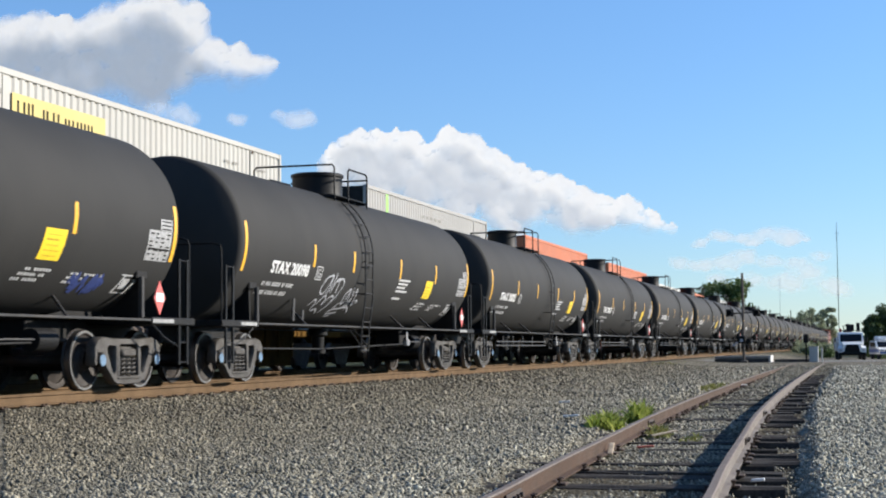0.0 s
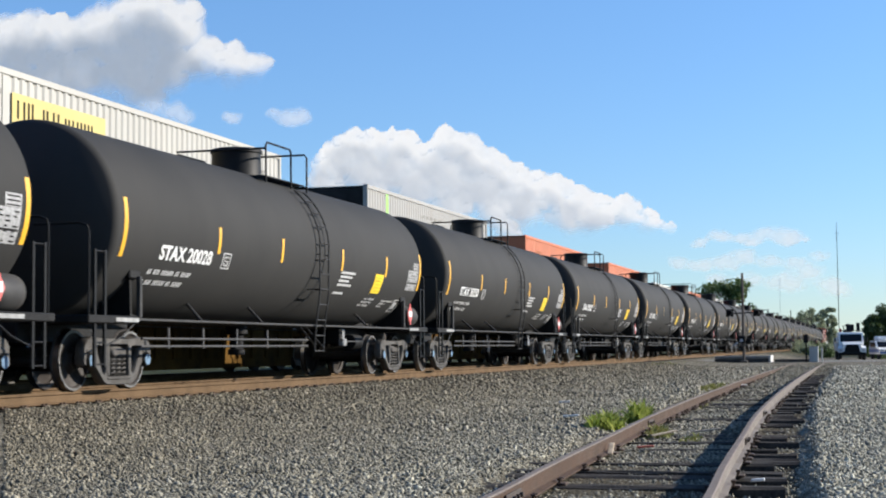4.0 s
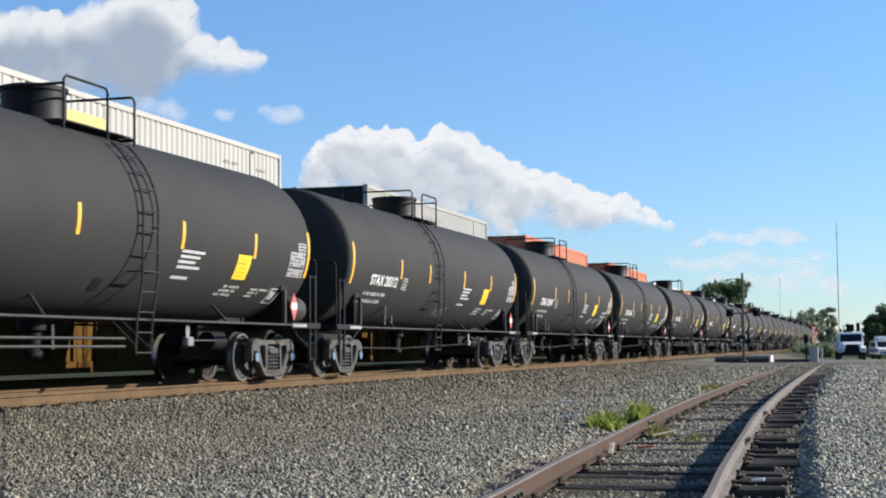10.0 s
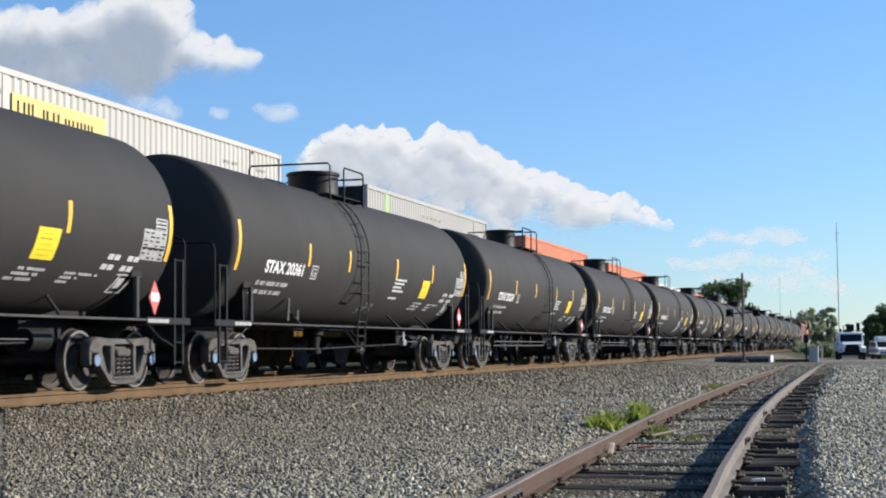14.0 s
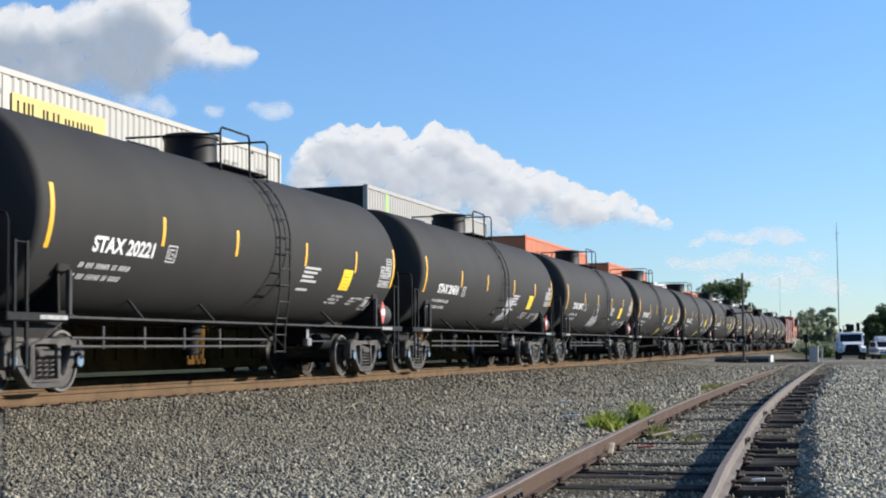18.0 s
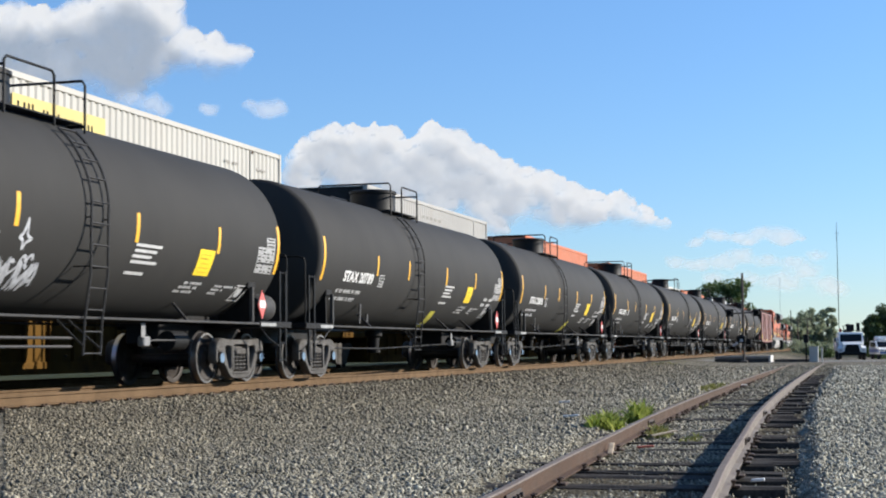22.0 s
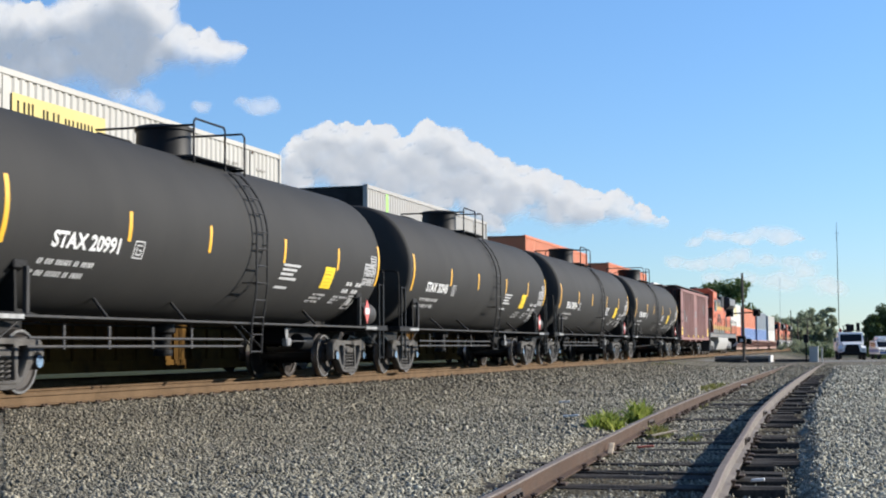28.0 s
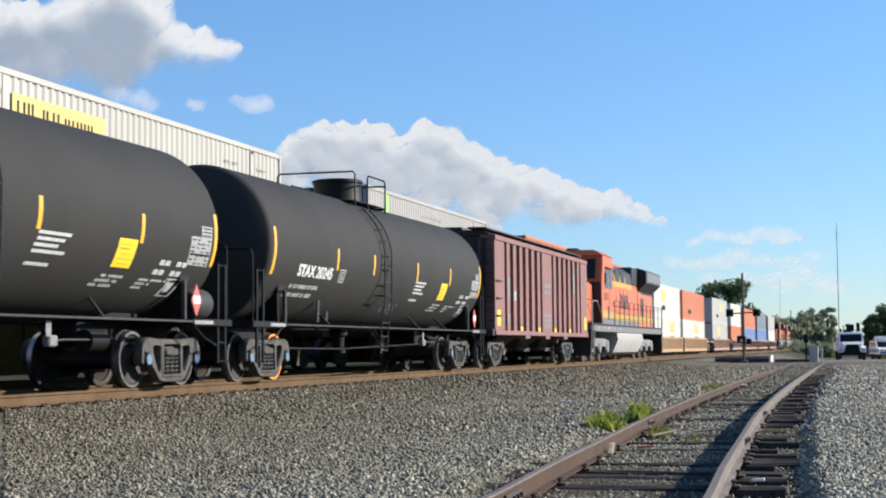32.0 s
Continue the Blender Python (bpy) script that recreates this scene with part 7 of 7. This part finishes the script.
part("slab", Geo().box(-1.5, 1.38, -0.93, 1.2, 0.203, 0.36, 0.03), WORN_CONCRETE, island, "stained concrete slab")
# paler concrete here stands for sunlight on the end
part("kerb_end", Geo().box(1.384, 1.5, -0.95, 1.2, -0.1, 0.38, 0.02), CONCRETE, island, "kerb end whitened for the sun on it")
part("timber", Geo().box(-1.5, 0.6, -1.02, -0.94, -0.05, 0.16, 0.01), DARK_TIMBER, island)
low = thing("crossing_timber", "dark timber baulk lying beside the crossing", "timber", at=pose(-3.9, 85.0, ground_z(-3.9, 85)))
part("baulk", Geo().box(-1.35, 0.6, -0.2, 0.2, -0.05, 0.16, 0.02), DARK_TIMBER, low)
part("end_band", Geo().box(0.604, 0.63, -0.2, 0.2, -0.05, 0.16), CONCRETE, low)

signal = thing("crossing_signal", "dark crossing signal mast with lamps on short arms", "signal", at=pose(-6.76, 83.2, ground_z(-6.76, 83.2)))
part("mast", Geo().rod((0, 0, -0.1), (0, 0, 4.85), 0.075, 0.06, 10), WEATHERED_WOOD, signal)
part("cross_arm", Geo().rod((-0.75, 0, 2.66), (0.8, 0, 2.72), 0.035, n=8), SIGNAL_BLACK, signal)
for x in (-0.72, 0.72):
    g = Geo().lathe([(0.02, 0.12), (0.16, 0.12), (0.17, -0.12), (0.15, -0.22), (0.14, -0.1), (0.02, -0.1)], 16, "y", (x, -0.1, 2.7))
    lamp = part("lamp_hood", g, SIGNAL_BLACK, signal)
    part("lens", Geo().lathe([(0.02, 0.125), (0.135, 0.122)], 16, "y", (x, -0.1, 2.7)), LAMP_RED, lamp)
    part("lamp_back", Geo().box(x - 0.2, x + 0.2, 0.03, 0.05, 2.5, 2.9, 0.01), SIGNAL_BLACK, signal)
part("mechanism", Geo().box(-0.34, 0.12, -0.2, 0.2, 1.08, 1.46, 0.05), SIGNAL_BLACK, signal)
part("counterweight", Geo().box(0.14, 0.42, -0.1, 0.1, 1.0, 1.3, 0.04), SIGNAL_BLACK, signal)
part("gate_pivot", Geo().rod((-0.1, -0.24, 1.2), (-0.1, 0.24, 1.2), 0.09, n=12), GALVANISED, signal)
part("base", Geo().box(-0.2, 0.2, -0.2, 0.2, -0.1, 0.12, 0.03), WEATHERED_WOOD, signal)
part("gate_stub", Geo().rod((-0.3, -0.2, 1.1), (-0.55, -0.2, 0.9), 0.05, n=8), GALVANISED, signal)
cab_box = thing("signal_cabinet", "grey steel signal cabinet beside the tracks", "cabinet", at=pose(-3.13, 84.5, ground_z(-3.1, 84.5)))
part("housing", Geo().box(-0.24, 0.24, -0.2, 0.2, -0.05, 0.82, 0.015), CABINET_GREY, cab_box)
part("cap", Geo().box(-0.27, 0.27, -0.23, 0.23, 0.822, 0.86, 0.01), CABINET_GREY, cab_box)
part("door", Geo().box(-0.21, 0.21, -0.215, -0.202, 0.05, 0.78, 0.004), CABINET_GREY, cab_box)
part("handle", Geo().box(0.13, 0.16, -0.235, -0.216, 0.4, 0.52, 0.004), GALVANISED, cab_box)
post = thing("marker_post", "pale marker post beside the signal cabinet", "post", at=pose(-2.74, 85.4, ground_z(-2.7, 85.4)))
part("stake", Geo().box(-0.05, 0.05, -0.03, 0.03, -0.05, 0.75, 0.01), CABINET_GREY, post)
part("post_cap", Geo().box(-0.056, 0.056, -0.036, 0.036, 0.752, 0.78, 0.006), CABINET_GREY, post)
dwarf = thing("dwarf_signal", "short dark dwarf signal post beside the cabinet", "signal", at=pose(-3.52, 84.3, ground_z(-3.5, 84.3)))
part("post", Geo().rod((0, 0, -0.05), (0, 0, 1.1), 0.045, n=8), SIGNAL_BLACK, dwarf)
part("signal_head", Geo().box(-0.13, 0.13, -0.1, 0.1, 1.05, 1.5, 0.03), SIGNAL_BLACK, dwarf)

mast = thing("radio_mast", "thin tall guyed radio mast far down the line", "mast", at=pose(-5.25, 250, ground_z(-5, 250)))
part("mast_tube", Geo().rod((0, 0, 0), (0, 0, 19.6), 0.07, 0.045, 8), SIGNAL_BLACK, mast)
part("antenna", Geo().rod((0, 0, 19.0), (0, 0, 21.0), 0.03, n=6), SIGNAL_BLACK, mast)
part("antenna_cross", Geo().rod((-0.4, 0, 19.3), (0.4, 0, 19.3), 0.025, n=6), SIGNAL_BLACK, mast)
for i, (x, y, h) in enumerate(((-18.4, 320, 15.0), (-16.8, 330, 8.5), (-14.0, 300, 6.0), (-12.2, 300, 6.5))):
    pole = thing("utility_pole", "grey utility pole in the distance", "pole", "utility poles", pose(x, y, ground_z(x, y)))
    part("pole_shaft", Geo().rod((0, 0, 0), (0, 0, h), 0.04 if i == 0 else 0.13, 0.03 if i == 0 else 0.09, 8), GALVANISED if i == 0 else WEATHERED_WOOD, pole)
    if i > 1:
        part("cross_arm", Geo().box(-0.9, 0.9, -0.06, 0.06, h - 0.6, h - 0.48), WEATHERED_WOOD, pole)


def wheel_pair(v, y, half, r, w):
    for s in (1, -1):
        tyre = part("wheel", Geo().lathe([(r * 0.55, s * (half - w)), (r * 0.93, s * (half - w)), (r, s * (half - w * 0.8)), (r, s * (half - w * 0.2)), (r * 0.93, s * half), (r * 0.55, s * half)], 20, "x", (0, y, r)), TYRE, v)
        part("rim", Geo().lathe([(0.03, s * (half - 0.06)), (r * 0.56, s * (half - 0.03))], 16, "x", (0, y, r)), GALVANISED, tyre)


def utility_truck(at):
    """A bonneted utility truck with a folded boom on its back."""
    v = thing("utility_truck", "white bonneted utility truck with folded boom, parked", "truck", at=at)
    part("bonnet", Geo().prism([(-3.4, 0.75), (-3.4, 1.36), (-3.25, 1.48), (-1.9, 1.62), (-1.9, 0.75)], -0.78, 0.78), CAR_WHITE, v)
    part("grille", Geo().prism([(-0.70, 0.62), (0.70, 0.62), (0.52, 1.36), (-0.52, 1.36)], -3.44, -3.38, "y"), SIGNAL_BLACK, v)
    for s in (1, -1):
        part("fender", Geo().prism([(-3.3, 0.62), (-3.3, 1.05), (-2.9, 1.22), (-2.1, 1.2), (-1.9, 0.7), (-2.1, 0.7), (-2.3, 1.0), (-2.9, 1.0), (-3.1, 0.62)], *sorted((s * 0.80, s * 1.18))), CAR_WHITE, v)
        part("headlight", Geo().box(*sorted((s * 0.82, s * 1.1)), -3.36, -3.30, 0.80, 1.0, 0.02), GALVANISED, v)
        part("mirror", Geo().box(*sorted((s * 1.28, s * 1.42)), -1.75, -1.65, 1.55, 2.05, 0.02), SIGNAL_BLACK, v)
        part("mirror_arm", Geo().rod((s * 1.05, -1.6, 1.8), (s * 1.35, -1.7, 1.8), 0.02, n=6), SIGNAL_BLACK, v)
        part("side_glass", Geo().box(*sorted((s * 1.052, s * 1.06)), -1.5, -0.5, 1.65, 2.2), GLASS_DARK, v)
    part("bumper", Geo().box(-1.15, 1.15, -3.62, -3.45, 0.42, 0.68, 0.03), SIGNAL_BLACK, v)
    part("cab", Geo().prism([(-1.9, 0.75), (-1.9, 1.6), (-1.55, 2.38), (-1.3, 2.45), (0.0, 2.45), (0.0, 0.75)], -1.05, 1.05), CAR_WHITE, v)
    part("windshield", Geo().prism([(-1.92, 1.62), (-1.88, 1.62), (-1.58, 2.26), (-1.62, 2.26)], -0.92, 0.92), GLASS_DARK, v)
    part("service_body", Geo().box(-1.2, 1.2, 0.15, 4.6, 0.8, 1.95, 0.04), CAR_WHITE, v)
    part("chassis", Geo().box(-0.5, 0.5, -3.3, 4.6, 0.5, 0.78), SIGNAL_BLACK, v)
    part("boom", Geo().box(-0.15, 0.2, -0.6, 4.4, 2.6, 2.95, 0.04, pose(0, 0, 0, -3, 0, 0)), SIGNAL_BLACK, v)
    part("boom_elbow", Geo().prism([(-0.9, 2.5), (-0.35, 2.5), (-0.2, 2.95), (-0.35, 3.2), (-0.7, 3.1)], -0.30, 0.02), SIGNAL_BLACK, v)
    part("boom_knuckle", Geo().lathe([(0.03, 0.05), (0.30, 0.05), (0.30, 0.36), (0.03, 0.36)], 14, "x", (0, -0.4, 2.85)), SIGNAL_BLACK, v)
    part("boom_turret", Geo().box(-0.4, 0.4, 2.8, 3.5, 1.95, 2.7, 0.06), SIGNAL_BLACK, v)
    part("outrigger_rack", Geo().prism([(-0.65, 2.5), (-0.25, 2.5), (-0.12, 3.25), (-0.5, 3.3)], 0.58, 0.86), SIGNAL_BLACK, v)
    part("boom_hose", Geo().tube([(-0.5, -0.5, 2.6), (-0.55, -0.5, 3.0), (-0.35, -0.4, 3.1), (-0.2, -0.3, 2.8)], 0.05, 6), SIGNAL_BLACK, v)
    part("tool_box", Geo().box(-1.1, -0.6, 0.2, 1.2, 1.95, 2.35, 0.04), CAR_WHITE, v)
    part("warning_light", Geo().box(-0.95, -0.72, -0.9, -0.7, 2.46, 2.78, 0.03), LAMP_RED, v)
    part("roof_rack", Geo().tube([(-0.95, -1.2, 2.45), (-0.95, -1.2, 2.6), (0.95, -1.2, 2.6), (0.95, -1.2, 2.45)], 0.03, 6), SIGNAL_BLACK, v)
    for y in (-2.6, 2.6):
        wheel_pair(v, y, 1.15, 0.5, 0.28)
    return v


def sport_utility(at):
    v = thing("utility_car", "white and blue utility car with roof load, parked", "car", at=at)
    part("body", Geo().prism([(-2.3, 0.45), (-2.3, 0.85), (-2.1, 1.0), (-1.1, 1.08), (-0.5, 1.62), (-0.2, 1.7), (1.9, 1.7), (2.2, 1.2), (2.3, 0.45)], -0.93, 0.93), CAR_WHITE, v)
    part("windshield", Geo().prism([(-1.12, 1.09), (-1.08, 1.07), (-0.5, 1.60), (-0.54, 1.62)], -0.82, 0.82), GLASS_DARK, v)
    for s in (1, -1):
        part("side_glass", Geo().box(*sorted((s * 0.932, s * 0.94)), -0.4, 1.8, 1.12, 1.55), GLASS_DARK, v)
        part("side_stripe", Geo().box(*sorted((s * 0.932, s * 0.942)), -2.0, 2.1, 0.62, 0.9), CAR_BLUE, v)
        part("headlight", Geo().box(*sorted((s * 0.55, s * 0.88)), -2.32, -2.29, 0.72, 0.9, 0.01), GALVANISED, v)
    part("bonnet_stripe", Geo().box(-0.93, 0.93, -2.325, -2.303, 0.5, 0.68, 0.01), CAR_BLUE, v)
    part("grille", Geo().box(-0.45, 0.45, -2.33, -2.30, 0.7, 0.86, 0.01), SIGNAL_BLACK, v)
    part("roof_load", Geo().box(-0.6, 0.5, -0.1, 1.6, 1.74, 2.1, 0.08), CAR_WHITE, v)
    part("roof_bar", Geo().box(-0.7, 0.7, 0.2, 0.3, 1.702, 1.738), SIGNAL_BLACK, v)
    for y in (-1.45, 1.45):
        wheel_pair(v, y, 0.92, 0.36, 0.24)
    return v


utility_truck(pose(-2.05, 140, ground_z(-2, 140) + 0.0, 0, 0, 4))
sport_utility(pose(0.95, 146, ground_z(1, 146), 0, 0, 12))


def motions():
    times = sorted([float(t) for t in range(0, 33)] + [0.5, 3.5, 5.5, 7.5, 16.5, 27.5, 28.5])
    for car, y in movers:
        walk(car, [(t, pose(MAIN_X, y - run(t), 0)) for t in times])
    # every axle turns alike: one turning action for each place in a car, shared by all cars
    steps = [k / 30 for k in range(0, 961)]
    turned = {}
    for car, _ in movers:
        for axle in car.children:
            if not axle.name.startswith("wheelset"):
                continue
            spot = tuple(round(c, 3) for c in axle.location)
            if spot not in turned:
                walk(axle, [(t, pose(*spot, math.degrees(run(t) / 0.457))) for t in steps])
                turned[spot] = axle.animation_data
            else:
                axle.rotation_mode = "QUATERNION"
                axle.animation_data_create()
                axle.animation_data.action = turned[spot].action
                axle.animation_data.action_slot = turned[spot].action_slot
    for puff, rows in drifting:
        walk(puff, rows)


motions()
